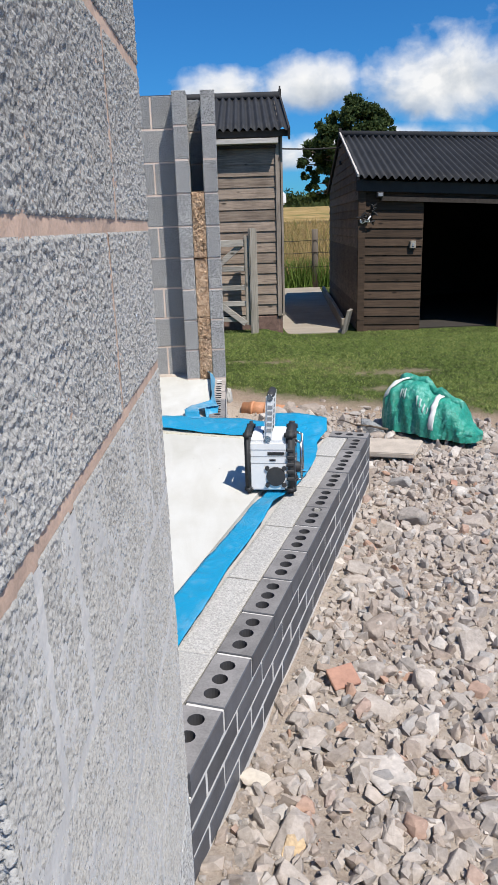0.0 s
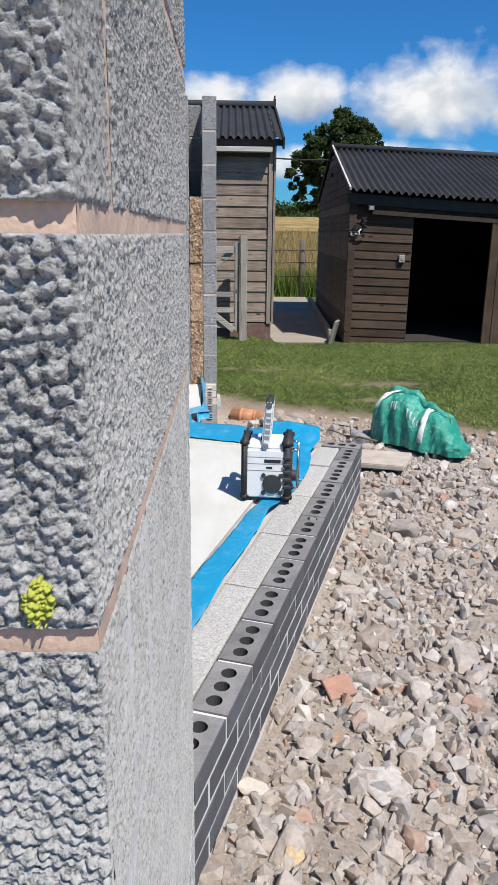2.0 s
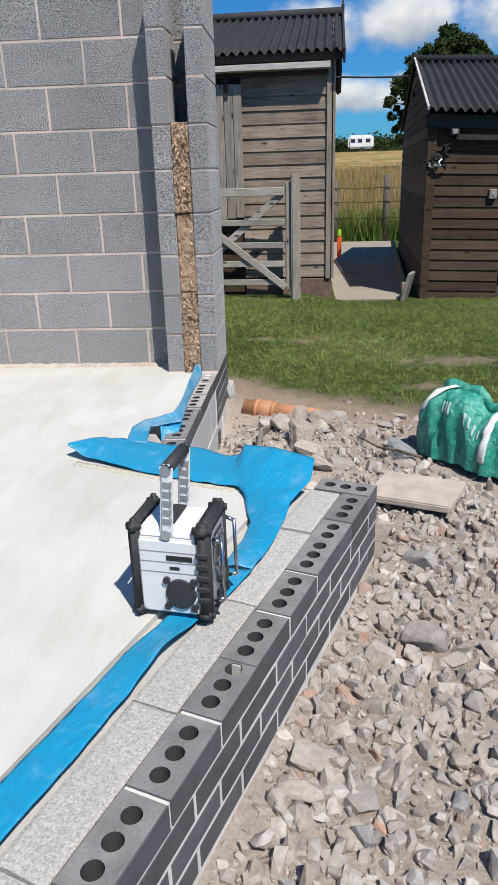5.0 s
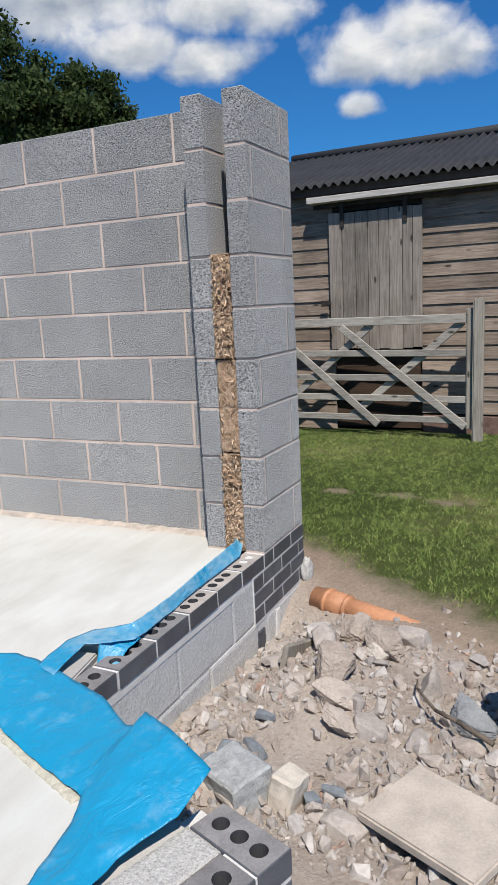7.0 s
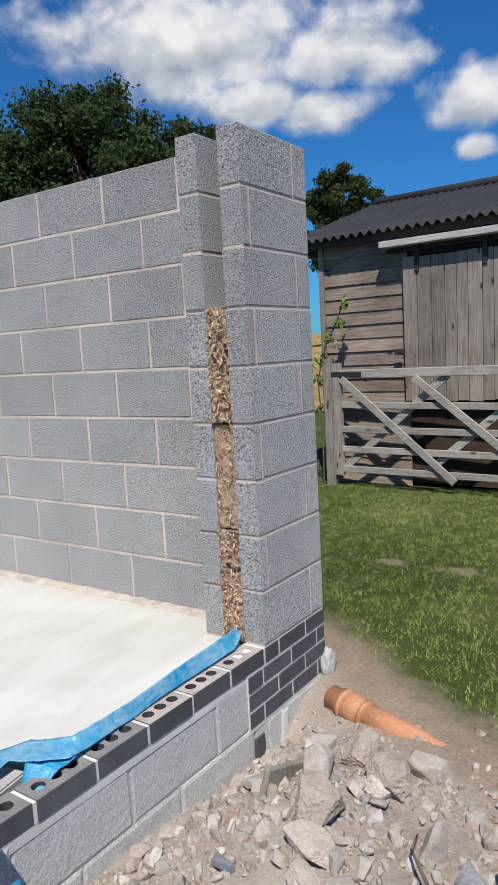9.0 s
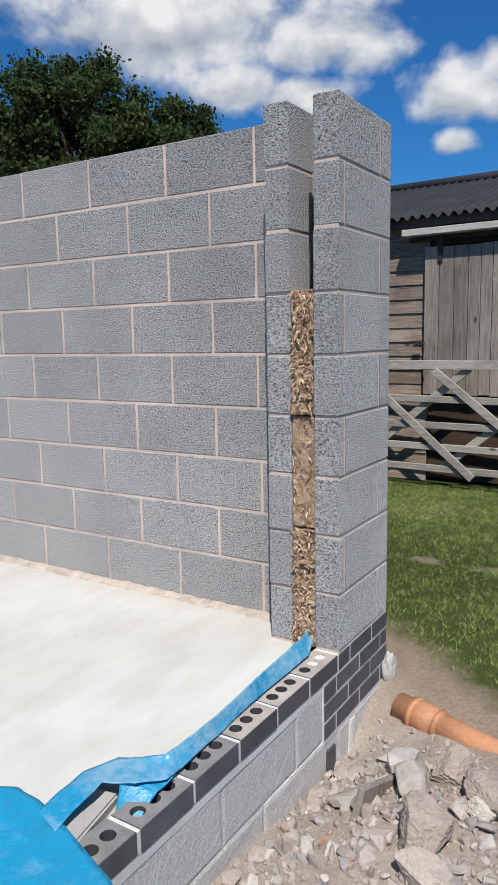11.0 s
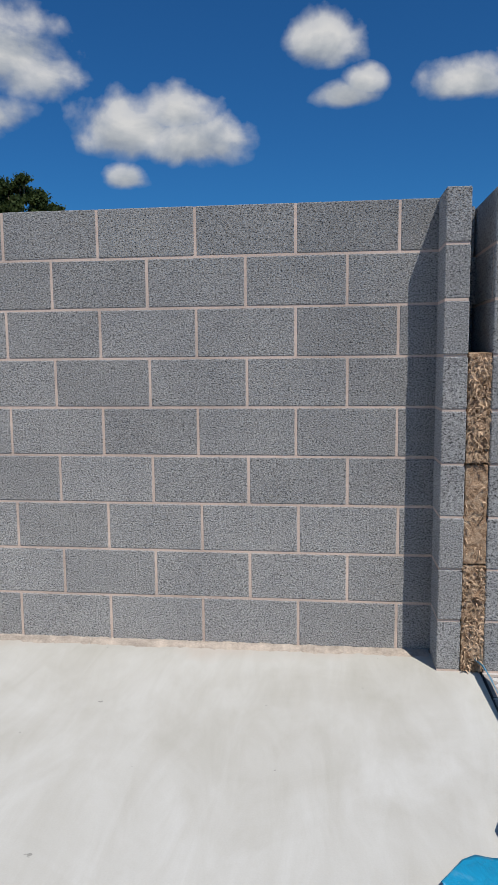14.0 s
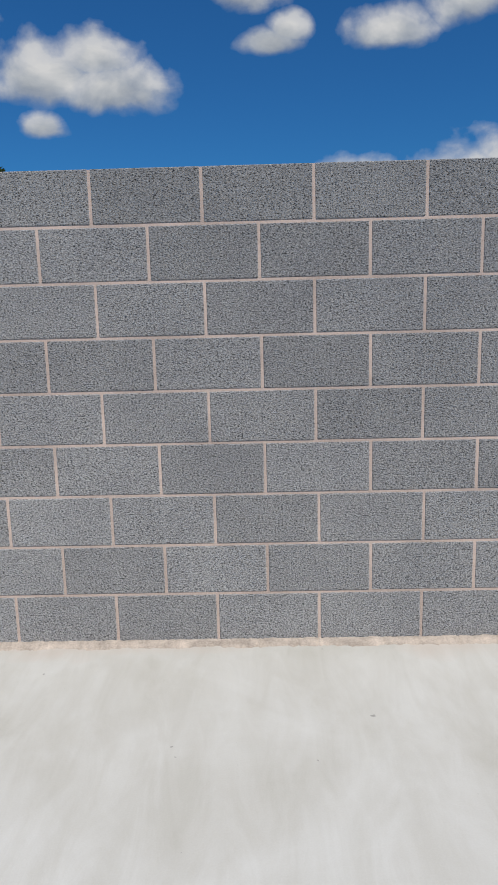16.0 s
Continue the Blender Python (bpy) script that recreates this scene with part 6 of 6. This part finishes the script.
def build_bag():
    bag = thing("rubble_bag", "slumped glossy green rubble bag with white straps on the rubble", "bag", (1.60, 4.38, -0.285), turn=-46)
    bm = bmesh.new()
    nu, nv = 72, 44
    g = [[bm.verts.new(bag_point(-1 + 2 * i / nu, j / nv)) for j in range(nv + 1)] for i in range(nu + 1)]
    for i in range(nu):
        for j in range(nv):
            bm.faces.new((g[i][j], g[i + 1][j], g[i + 1][j + 1], g[i][j + 1]))
    bm.faces.new([g[0][j] for j in range(nv + 1)])
    bm.faces.new([g[nu][j] for j in range(nv, -1, -1)])
    part("sack", bm, BAG, bag, smooth=True)
    for u0, sl, v0, v1 in ((-0.82, 0.34, 0.20, 0.56), (0.22, -0.02, 0.03, 0.56)):
        bm = bmesh.new()
        rows = []
        for k in range(19):
            f = k / 18
            v = v0 + (v1 - v0) * f
            rows.append([bm.verts.new(bag_point(u0 + sl * f + w, v, 0.035)) for w in (-0.055, -0.018, 0.018, 0.055)])
        for a, b in zip(rows, rows[1:]):
            for j in range(3):
                bm.faces.new((a[j], a[j + 1], b[j + 1], b[j]))
        r = bmesh.ops.extrude_face_region(bm, geom=list(bm.faces))
        bmesh.ops.translate(bm, vec=(0, 0.004, -0.002), verts=[v for v in r["geom"] if isinstance(v, bmesh.types.BMVert)])
        part("strap", bm, STRAP, bag, "white webbing strap", smooth=True)
    for u0, u1, v0, v1 in ((-0.52, -0.495, 0.18, 0.28), (-0.46, -0.435, 0.19, 0.28), (-0.40, -0.375, 0.18, 0.29), (-0.14, -0.115, 0.14, 0.24), (-0.08, -0.055, 0.15, 0.24), (-0.01, 0.015, 0.14, 0.25), (0.06, 0.085, 0.15, 0.24)):
        bm = bmesh.new()
        rows = [[bm.verts.new(bag_point(u, v0 + (v1 - v0) * k / 4, 0.012)) for u in (u0, u1)] for k in range(5)]
        for a, b in zip(rows, rows[1:]):
            bm.faces.new((a[0], a[1], b[1], b[0]))
        r = bmesh.ops.extrude_face_region(bm, geom=list(bm.faces))
        bmesh.ops.translate(bm, vec=(0, 0.004, 0), verts=[v for v in r["geom"] if isinstance(v, bmesh.types.BMVert)])
        part("print", bm, PALE_PRINT, bag, "faded pale print", smooth=True)
    # stiff open mouth flap at the back
    bm = bmesh.new()
    rows = []
    for i in range(15):
        u = -0.75 + 1.35 * i / 14
        p = bag_point(u, 0.5)
        h = 0.035 + 0.03 * noise.noise(Vector((u * 4, 1, 0)))
        rows.append([bm.verts.new(p + Vector((0, 0.0, -0.02))), bm.verts.new(p + Vector((0.01, 0.03, h)))])
    for a, b in zip(rows, rows[1:]):
        bm.faces.new((a[0], b[0], b[1], a[1]))
    r = bmesh.ops.extrude_face_region(bm, geom=list(bm.faces))
    bmesh.ops.translate(bm, vec=(0, 0.004, 0), verts=[v for v in r["geom"] if isinstance(v, bmesh.types.BMVert)])
    part("mouth_flap", bm, BAG, bag, smooth=True)


PALE_PRINT = simple("pale_print", (0.45, 0.55, 0.52), 0.5, var=0.3, scale=40, bmp=0)
build_bag()


# ---- fittings on the outbuildings ----
def build_fittings():
    lamp = thing("flood_lamp", "small dark flood lamp under the stable eave", "lamp", STABLE @ Vector((2.12, 8.80, 1.43)))
    part("housing", box_bm(-0.045, 0.045, -0.04, 0.04, -0.035, 0.035, 0.008), DARK_TRIM, lamp)
    part("lens", box_bm(-0.03, 0.03, -0.046, -0.038, -0.022, 0.022, 0.003), GREY_PANEL, lamp)
    part("bracket", box_bm(-0.012, 0.012, 0.03, 0.085, -0.012, 0.012, 0.003), IRON, lamp)
    bridle = thing("hanging_tack", "dark tangled tack with pale buckles hung on the stable corner", "tack", STABLE @ Vector((2.0, 8.83, 1.20)))
    rng = random.Random(5)
    for k in range(7):
        bm = bmesh.new()
        p = Vector((rng.uniform(-0.13, 0.13), rng.uniform(-0.06, 0.0), rng.uniform(-0.06, 0.07)))
        for _ in range(5):
            q = p + Vector((rng.uniform(-0.06, 0.06), rng.uniform(-0.02, 0.02), rng.uniform(-0.05, 0.05)))
            tube(bm, p, q, 0.010, seg=6)
            p = q
        part("strap", bm, DARK_TRIM if k < 5 else RADIO_WHITE, bridle)
    part("hook", box_bm(-0.02, 0.02, -0.02, 0.06, -0.02, 0.02, 0.004), IRON, bridle)
    sw = thing("switch_box", "small pale switch box on the stable boards", "switch", STABLE @ Vector((2.56, 8.865, 0.83)))
    part("case", box_bm(-0.04, 0.04, -0.035, 0.03, -0.05, 0.05, 0.006), POST_WOOD, sw)
    part("rocker", box_bm(-0.015, 0.015, -0.042, -0.034, -0.02, 0.02, 0.002), GREY_PANEL, sw)
    latch = thing("door_latch", "rusted latch plate on the shed boards", "latch", (-0.97, 9.465, 1.10))
    part("plate", box_bm(-0.04, 0.04, -0.012, 0.02, -0.03, 0.03, 0.002), IRON, latch)
    part("staple", box_bm(0.03, 0.07, -0.02, 0.0, -0.015, 0.015, 0.003), IRON, latch)
    climber = thing("climbing_plant", "straggling green climber at the shed corner", "plant", (-1.82, 9.40, GROUND))
    bm = bmesh.new()
    pts = [(0, 0, 0), (0.02, -0.02, 0.6), (0.0, -0.05, 1.1), (0.12, -0.08, 1.45), (0.26, -0.09, 1.68), (0.36, -0.08, 1.95)]
    for a, b in zip(pts, pts[1:]):
        tube(bm, a, b, 0.008, seg=6)
    part("stem", bm, BARK, climber)
    leaf_cloud("foliage", [(0.02, -0.06, 1.1, 0.09), (0.06, -0.07, 1.3, 0.10), (0.16, -0.09, 1.5, 0.11), (0.28, -0.09, 1.68, 0.08), (0.35, -0.08, 1.85, 0.06), (0.0, -0.05, 0.8, 0.08)], 26, 0.030, LONG_GRASS, climber)
    marker = thing("orange_marker", "small orange and green marker standing beside the shed", "marker", (1.30, 13.2, GROUND))
    part("tube", box_bm(-0.035, 0.035, -0.035, 0.035, 0.0, 0.34, 0.015, 2), ORANGE, marker)
    part("cap", box_bm(-0.03, 0.03, -0.03, 0.03, 0.34, 0.45, 0.012, 2), LIME, marker)
    lich = thing("lichen_patch", "bright yellow-green lichen on the coarse block face", "lichen", (0.0145, 0.083, 0.925))
    nu, nv = 60, 76
    u, v = np.meshgrid(np.linspace(-0.013, 0.013, nu), np.linspace(-0.017, 0.017, nv), indexing="ij")
    hgt = pebbles(u + 3.0, v + 5.0, 0.0034, 77)
    rag = np.array([[noise.noise(Vector((a * 260, b * 260, 1))) for a, b in zip(p, q)] for p, q in zip(u.tolist(), v.tolist())])
    keep = (u / 0.0095) ** 2 + (v / 0.0135) ** 2 + 0.75 * rag < 0.85
    bm = bmesh.new()
    g = [[bm.verts.new((u[i, k], 0.0025 - 0.0042 * hgt[i, k] if keep[i, k] else 0.006, v[i, k])) for k in range(nv)] for i in range(nu)]
    for i in range(nu - 1):
        for k in range(nv - 1):
            if keep[i, k] or keep[i + 1, k] or keep[i, k + 1] or keep[i + 1, k + 1]:
                bm.faces.new((g[i][k], g[i + 1][k], g[i + 1][k + 1], g[i][k + 1]))
    bmesh.ops.delete(bm, geom=[x for x in bm.verts if not x.link_faces], context="VERTS")
    part("crust", bm, LICHEN, lich, smooth=True)


ORANGE = simple("orange_plastic", (0.75, 0.13, 0.03), 0.5, var=0.1, bmp=0)
LIME = simple("lime_plastic", (0.35, 0.65, 0.05), 0.5, var=0.1, bmp=0)
LICHEN = simple("yellow_lichen", (0.36, 0.38, 0.06), 0.95, var=0.3, scale=200, fine=900, bmp=0.4, dist=0.001)
build_fittings()


# ---- rubble ----
def hull_shape(rng, flat=0.6, n=12):
    bm = bmesh.new()
    for _ in range(n):
        v = Vector((rng.gauss(0, 1), rng.gauss(0, 1), rng.gauss(0, 1))).normalized()
        v = Vector([math.copysign(abs(c) ** 0.62, c) for c in v]) * rng.uniform(0.82, 1.0)
        bm.verts.new((v.x, v.y * 0.82, v.z * flat))
    r = bmesh.ops.convex_hull(bm, input=list(bm.verts))
    bmesh.ops.delete(bm, geom=[g for g in r["geom_interior"] if isinstance(g, bmesh.types.BMVert)], context="VERTS")
    return bm


def outside_bay(x, y, gap):
    d = Vector((x, y)) - A
    s, n = d.dot(U), d.x * U.y - d.y * U.x
    if s < 2.649 + gap and s > -1.2:
        return n > gap
    if y < 3.75:
        return n > gap
    return x > (C0.x + (y - C0.y) * (C1.x - C0.x) / (C1.y - C0.y)) + gap and x > 0.1


def rubble_free(x, y):
    """Where the dust lies bare, and where other things lie."""
    if math.hypot((x - 1.95) / 0.42, (y - 3.05) / 0.30) < 1 or math.hypot((x - 0.68) / 0.13, (y - 4.24) / 0.15) < 1 or math.hypot((x - 1.0) / 0.15, (y - 4.76) / 0.09) < 1:
        return True
    if math.hypot((x - 1.25) / 0.16, (y - 2.05) / 0.2) < 1 and random.random() < 0.7:
        return True
    if y > 5.05 and x < 1.2:
        return True
    d = Vector((x - 1.56, y - 4.37))
    if abs(d.x * 0.69 - d.y * 0.72) < 0.37 and abs(d.x * 0.72 + d.y * 0.69) < 0.17:
        return True
    return False


def build_rubble():
    rng = random.Random(11)
    bed = thing("rubble_bed", "broken concrete and stone rubble over dusty ground", "rubble", kind="structure")
    shapes = []
    for k in range(16):
        bm = hull_shape(rng, rng.uniform(0.42, 0.75), rng.randint(16, 24))
        bmesh.ops.bevel(bm, geom=list(bm.edges), offset=0.06, segments=1, affect="EDGES", clamp_overlap=True)
        me = bpy.data.meshes.new("stone")
        bm.normal_update()
        bm.to_mesh(me)
        bm.free()
        me.materials.append(RUBBLE)
        shapes.append(me)
    placed = []
    tries = 0
    while len(placed) < 300 and tries < 60000:
        tries += 1
        x = rng.uniform(0.0, 2.6)
        y = 0.2 + 4.9 * rng.random() ** 1.5
        if not outside_bay(x, y, 0.05) or y > lawn_edge(x) - 0.15 or rubble_free(x, y):
            continue
        if math.hypot(x - 1.22, y - 3.97) < 0.25:
            continue
        r = 0.034 + 0.05 * rng.random() ** 2.0
        if any(math.hypot(x - a, y - b) < (r + c) * 0.92 for a, b, c in placed):
            continue
        placed.append((x, y, r))
        m = pose(x, y, ground_height(x, y) + r * rng.uniform(0.05, 0.35), rng.uniform(-22, 22), rng.uniform(-22, 22), rng.uniform(0, 360))
        share("stone", rng.choice(shapes), bed, m @ Matrix.Diagonal((r * rng.uniform(0.9, 1.4), r * rng.uniform(0.75, 1.05), r * rng.uniform(0.7, 1.1), 1)))
    # the uncountable rest
    base = []
    for k in range(24):
        bm = hull_shape(rng, rng.uniform(0.45, 0.8), rng.randint(14, 20))
        bmesh.ops.triangulate(bm, faces=bm.faces)
        bm.verts.index_update()
        base.append((np.array([v.co[:] for v in bm.verts]), np.array([[v.index for v in f.verts] for f in bm.faces])))
        bm.free()
    vs, fs, off = [], [], 0
    count = 0
    while count < 44000:
        x = rng.uniform(0.0, 3.4)
        y = -0.4 + 5.8 * rng.random() ** 1.15
        if not outside_bay(x, y, 0.012) or y > lawn_edge(x) - 0.02 + rng.uniform(-0.25, 0.1):
            continue
        if rubble_free(x, y) and rng.random() < 0.8:
            continue
        count += 1
        r = 0.0042 + 0.036 * rng.random() ** 3.0
        if y > 3.75 and x < 1.25 and r > 0.011 and rng.random() < 0.55:
            r *= 0.55
        v, f = rng.choice(base)
        e = Euler((rng.uniform(0, 6.3), rng.uniform(0, 6.3), rng.uniform(0, 6.3))).to_matrix()
        p = (v * (r * rng.uniform(0.8, 1.4), r, r * rng.uniform(0.7, 1.0))) @ np.array(e).T + (x, y, ground_height(x, y) + r * rng.uniform(-0.3, 0.45))
        vs.append(p)
        fs.append(f + off)
        off += len(v)
    v, f = np.concatenate(vs), np.concatenate(fs)
    me = bpy.data.meshes.new("small_rubble")
    me.from_pydata(v.tolist(), [], f.tolist())
    me.update()
    me.materials.append(RUBBLE_SMALL)
    tagged(new("small_rubble", me), "small broken stones and concrete crumbs in dust", "rubble", kind="stuff")


def build_loose_pieces():
    def lump(name, label, cat, x, y, size, mat, turn, z=0.0, seed=0, tilt=(0, 0), flat=0.7, n=14):
        r = random.Random(seed)
        bm = hull_shape(r, flat, n)
        bmesh.ops.bevel(bm, geom=list(bm.edges), offset=0.05, segments=1, affect="EDGES", clamp_overlap=True)
        bmesh.ops.transform(bm, matrix=Matrix.Diagonal((*size, 1)), verts=bm.verts)
        ob = solid(name, bm, mat)
        ob.matrix_world = pose(x, y, ground_height(x, y) + size[2] * 0.45 + z, tilt[0], tilt[1], turn)
        tagged(ob, label, cat)
        return ob
    def rough_rock(name, label, x, y, size, seed, turn, mat=None, cat="rock"):
        r = random.Random(seed)
        bm = bmesh.new()
        bmesh.ops.create_icosphere(bm, subdivisions=5, radius=1.0)
        planes = [(Vector((r.gauss(0, 1), r.gauss(0, 1), r.gauss(0, 1))).normalized(), r.uniform(0.62, 0.95)) for _ in range(15)]
        for v in bm.verts:
            way = v.co.normalized()
            far_ = min([1.25] + [h / way.dot(p) for p, h in planes if way.dot(p) > 0.05])
            q = way * far_ + Vector((seed, 0, 0))
            v.co = way * far_ * (1 + 0.05 * noise.noise(q * 2.5) - 0.10 * abs(noise.noise(q * 4.5)) + 0.035 * noise.noise(q * 12))
        bmesh.ops.transform(bm, matrix=Matrix.Diagonal((*size, 1)), verts=bm.verts)
        ob = solid(name, bm, mat or BROWN_ROCK)
        ob.matrix_world = pose(x, y, ground_height(x, y) + size[2] * 0.6, 8, 14, turn)
        return tagged(ob, label, cat)
    def squared(name, label, cat, x, y, size, mat, turn, tilt, top, seed):
        """A squared piece with chipped, uneven faces."""
        bm = bmesh.new()
        box(bm, -size[0] / 2, size[0] / 2, -size[1] / 2, size[1] / 2, -size[2], 0)
        bevel_all(bm, 0.008, 1)
        bmesh.ops.subdivide_edges(bm, edges=list(bm.edges), cuts=5, use_grid_fill=True)
        for v in bm.verts:
            q = v.co * 22 + Vector((seed, 0, 0))
            v.co += Vector((noise.noise(q), noise.noise(q + Vector((5, 0, 0))), noise.noise(q + Vector((0, 7, 0))))) * 0.006
        ob = solid(name, bm, mat)
        ob.matrix_world = pose(x, y, top, tilt[0], tilt[1], turn)
        return tagged(ob, label, cat)
    slab = solid("paving_slab", box_bm(-0.19, 0.19, -0.14, 0.14, -0.018, 0.015, 0.006, 2), SANDSTONE)
    slab.matrix_world = pose(1.215, 3.97, -0.255, 2, -3, -26)
    tagged(slab, "buff sandstone paving slab lying on the rubble", "paving slab")
    squared("broken_block", "broken pale grey concrete block in the rubble", "concrete block", 0.585, 3.96, (0.20, 0.15, 0.14), GREY_BLOCK, -28, (8, -4), -0.235, 21)
    squared("cream_stone", "cream squared stone lying in the rubble", "stone", 0.765, 3.985, (0.085, 0.10, 0.12), CREAM, -12, (-6, 8), -0.235, 3)
    rough_rock("dark_rock", "large rough brown rock standing in the rubble", 0.71, 4.60, (0.095, 0.075, 0.085), 5, 40)
    rough_rock("brown_boulder", "flat brown sandstone boulder in the rubble", 0.83, 4.86, (0.12, 0.08, 0.07), 6, -20)
    rough_rock("brown_boulder", "rounded brown rock beside the pipe", 0.68, 4.98, (0.085, 0.07, 0.06), 7, 60)
    rough_rock("grey_lump", "dark grey broken concrete lump near the green bag", 1.21, 4.53, (0.10, 0.07, 0.06), 8, -30, DARK_LUMP, "concrete lump")
    for x, y, sx, sy, turn in ((0.48, 4.14, 0.05, 0.035, 20), (0.57, 4.15, 0.06, 0.04, -30), (0.53, 4.33, 0.045, 0.03, 10), (0.83, 3.99, 0.04, 0.03, 50), (0.875, 4.05, 0.045, 0.035, -10), (0.44, 4.06, 0.05, 0.03, 70)):
        lump("slate_shard", "blue-grey broken engineering brick piece in the rubble", "brick fragment", x, y, (sx, sy, 0.03), SLATE, turn, 0.01, int(x * 100), (turn * 0.4, 12), 0.7, 12)
    rough_rock("buff_stone", "buff angular stone propped on the dust", 0.755, 4.47, (0.085, 0.06, 0.05), 31, 15, BUFF, "stone")
    rough_rock("buff_stone", "flat buff stone lying on the dust", 0.785, 4.36, (0.07, 0.075, 0.035), 32, 60, BUFF, "stone")
    rough_rock("pale_stone", "rounded pale stone beside the pipe", 0.82, 4.79, (0.05, 0.04, 0.04), 33, 10, CREAM, "stone")
    bm = bmesh.new()
    way = [(1.30, 4.36, -0.25), (1.18, 4.42, -0.235), (1.10, 4.47, -0.24), (1.02, 4.56, -0.225), (1.0, 4.66, -0.25)]
    for k, (a, b) in enumerate(zip(way, way[1:])):
        tube(bm, a, b, 0.009 - 0.0015 * k, 0.0075 - 0.0015 * k, 8)
    tagged(solid("dead_root", bm, BARK, smooth=True), "dry brown root lying over the rubble", "root")
    lump("pale_stone", "pale buff stone beside the brick edge", "stone", 0.225, 1.27, (0.052, 0.036, 0.034), CREAM, -25, 0.0, 9, (0, 0), 0.8, 20)
    lump("ochre_stone", "ochre stained stone lying in the rubble", "stone", 0.31, 1.05, (0.036, 0.048, 0.034), OCHRE, 10, 0.0, 10, (0, 0), 0.8, 18)
    lump("flat_stone", "large flat grey-brown stone in the rubble", "stone", 0.585, 1.27, (0.075, 0.105, 0.035), RUBBLE, 20, 0.005, 12, (0, 0), 0.5, 18)
    lump("flat_stone", "large flat grey-brown stone in the rubble", "stone", 0.40, 1.42, (0.06, 0.045, 0.03), RUBBLE, 50, 0.0, 13, (0, 0), 0.5, 16)
    tile = solid("tile_shard", box_bm(-0.045, 0.045, -0.04, 0.04, -0.007, 0.007, 0.003), SHARD)
    tile.matrix_world = pose(0.53, 1.655, ground_height(0.53, 1.655) + 0.035, 18, -6, 14)
    tagged(tile, "orange clay tile shard lying on the rubble", "tile")
    for x, y, s in ((0.66, 1.80, 0.018), (0.93, 1.22, 0.035), (1.45, 3.4, 0.04)):
        lump("brick_fragment", "small red brick fragment in the rubble", "brick fragment", x, y, (s, s * 0.8, s * 0.7), SHARD, x * 300, 0.0, int(x * 50))
    plank = solid("wood_offcut", box_bm(-0.012, 0.012, -0.16, 0.16, -0.06, 0.06, 0.003), POST_WOOD)
    plank.matrix_world = pose(0.50, 4.79, -0.30, -16, 6, -12)
    tagged(plank, "weathered board offcut standing on edge in the rubble", "board")
    for x, y, t in ((2.02, 3.82, 10), (2.25, 3.95, 30), (1.92, 3.95, 50)):
        lump("brown_boulder", "flat brown sandstone boulder in the rubble", "rock", x, y, (0.14, 0.07, 0.06), BROWN_ROCK, t, 0.0, int(x * 90))
    bm = bmesh.new()
    bmesh.ops.create_icosphere(bm, subdivisions=4, radius=1.0)
    for v in bm.verts:
        q = v.co.copy()
        v.co *= 1 + 0.22 * noise.noise(q * 1.6) - 0.28 * abs(noise.noise(q * 3.1)) + 0.07 * noise.noise(q * 8)
    sackc = solid("white_sack", bm, SACK, smooth=True)
    sackc.matrix_world = pose(0.222, 5.585, -0.27) @ Matrix.Diagonal((0.036, 0.05, 0.085, 1))
    tagged(sackc, "crumpled white sack tucked behind the pier", "sack")


SACK = simple("dusty_white_sack", (0.44, 0.43, 0.405), 0.7, var=0.2, scale=25, fine=200, bmp=0.3, dist=0.002)
GREY_BLOCK = simple("broken_grey_block", (0.33, 0.335, 0.335), 0.95, var=0.35, scale=40, fine=150, bmp=0.8, dist=0.006)
SANDSTONE = simple("buff_sandstone", (0.47, 0.405, 0.34), 0.95, var=0.24, scale=11, fine=130, bmp=0.6, dist=0.005)
CREAM = simple("cream_stone", (0.55, 0.49, 0.415), 0.95, var=0.2, scale=20, fine=120, bmp=0.5, dist=0.006)
OCHRE = simple("ochre_stone", (0.50, 0.37, 0.23), 0.95, var=0.3, scale=30, fine=120, bmp=0.5, dist=0.006)
BROWN_ROCK = simple("brown_sandstone", (0.33, 0.275, 0.23), 0.95, var=0.3, scale=12, fine=80, bmp=0.8, dist=0.012)
DARK_LUMP = simple("dark_concrete", (0.22, 0.225, 0.23), 0.95, var=0.3, scale=15, fine=100, bmp=0.7, dist=0.008)
BUFF = simple("buff_stone", (0.43, 0.365, 0.31), 0.95, var=0.25, scale=18, fine=110, bmp=0.7, dist=0.008)
SLATE = simple("blue_grey_brick", (0.16, 0.175, 0.19), 0.85, var=0.3, scale=25, fine=120, bmp=0.5, dist=0.004)
SHARD = simple("orange_clay", (0.40, 0.225, 0.165), 0.9, var=0.2, scale=15, fine=100, bmp=0.3, dist=0.003)
build_loose_pieces()
build_rubble()
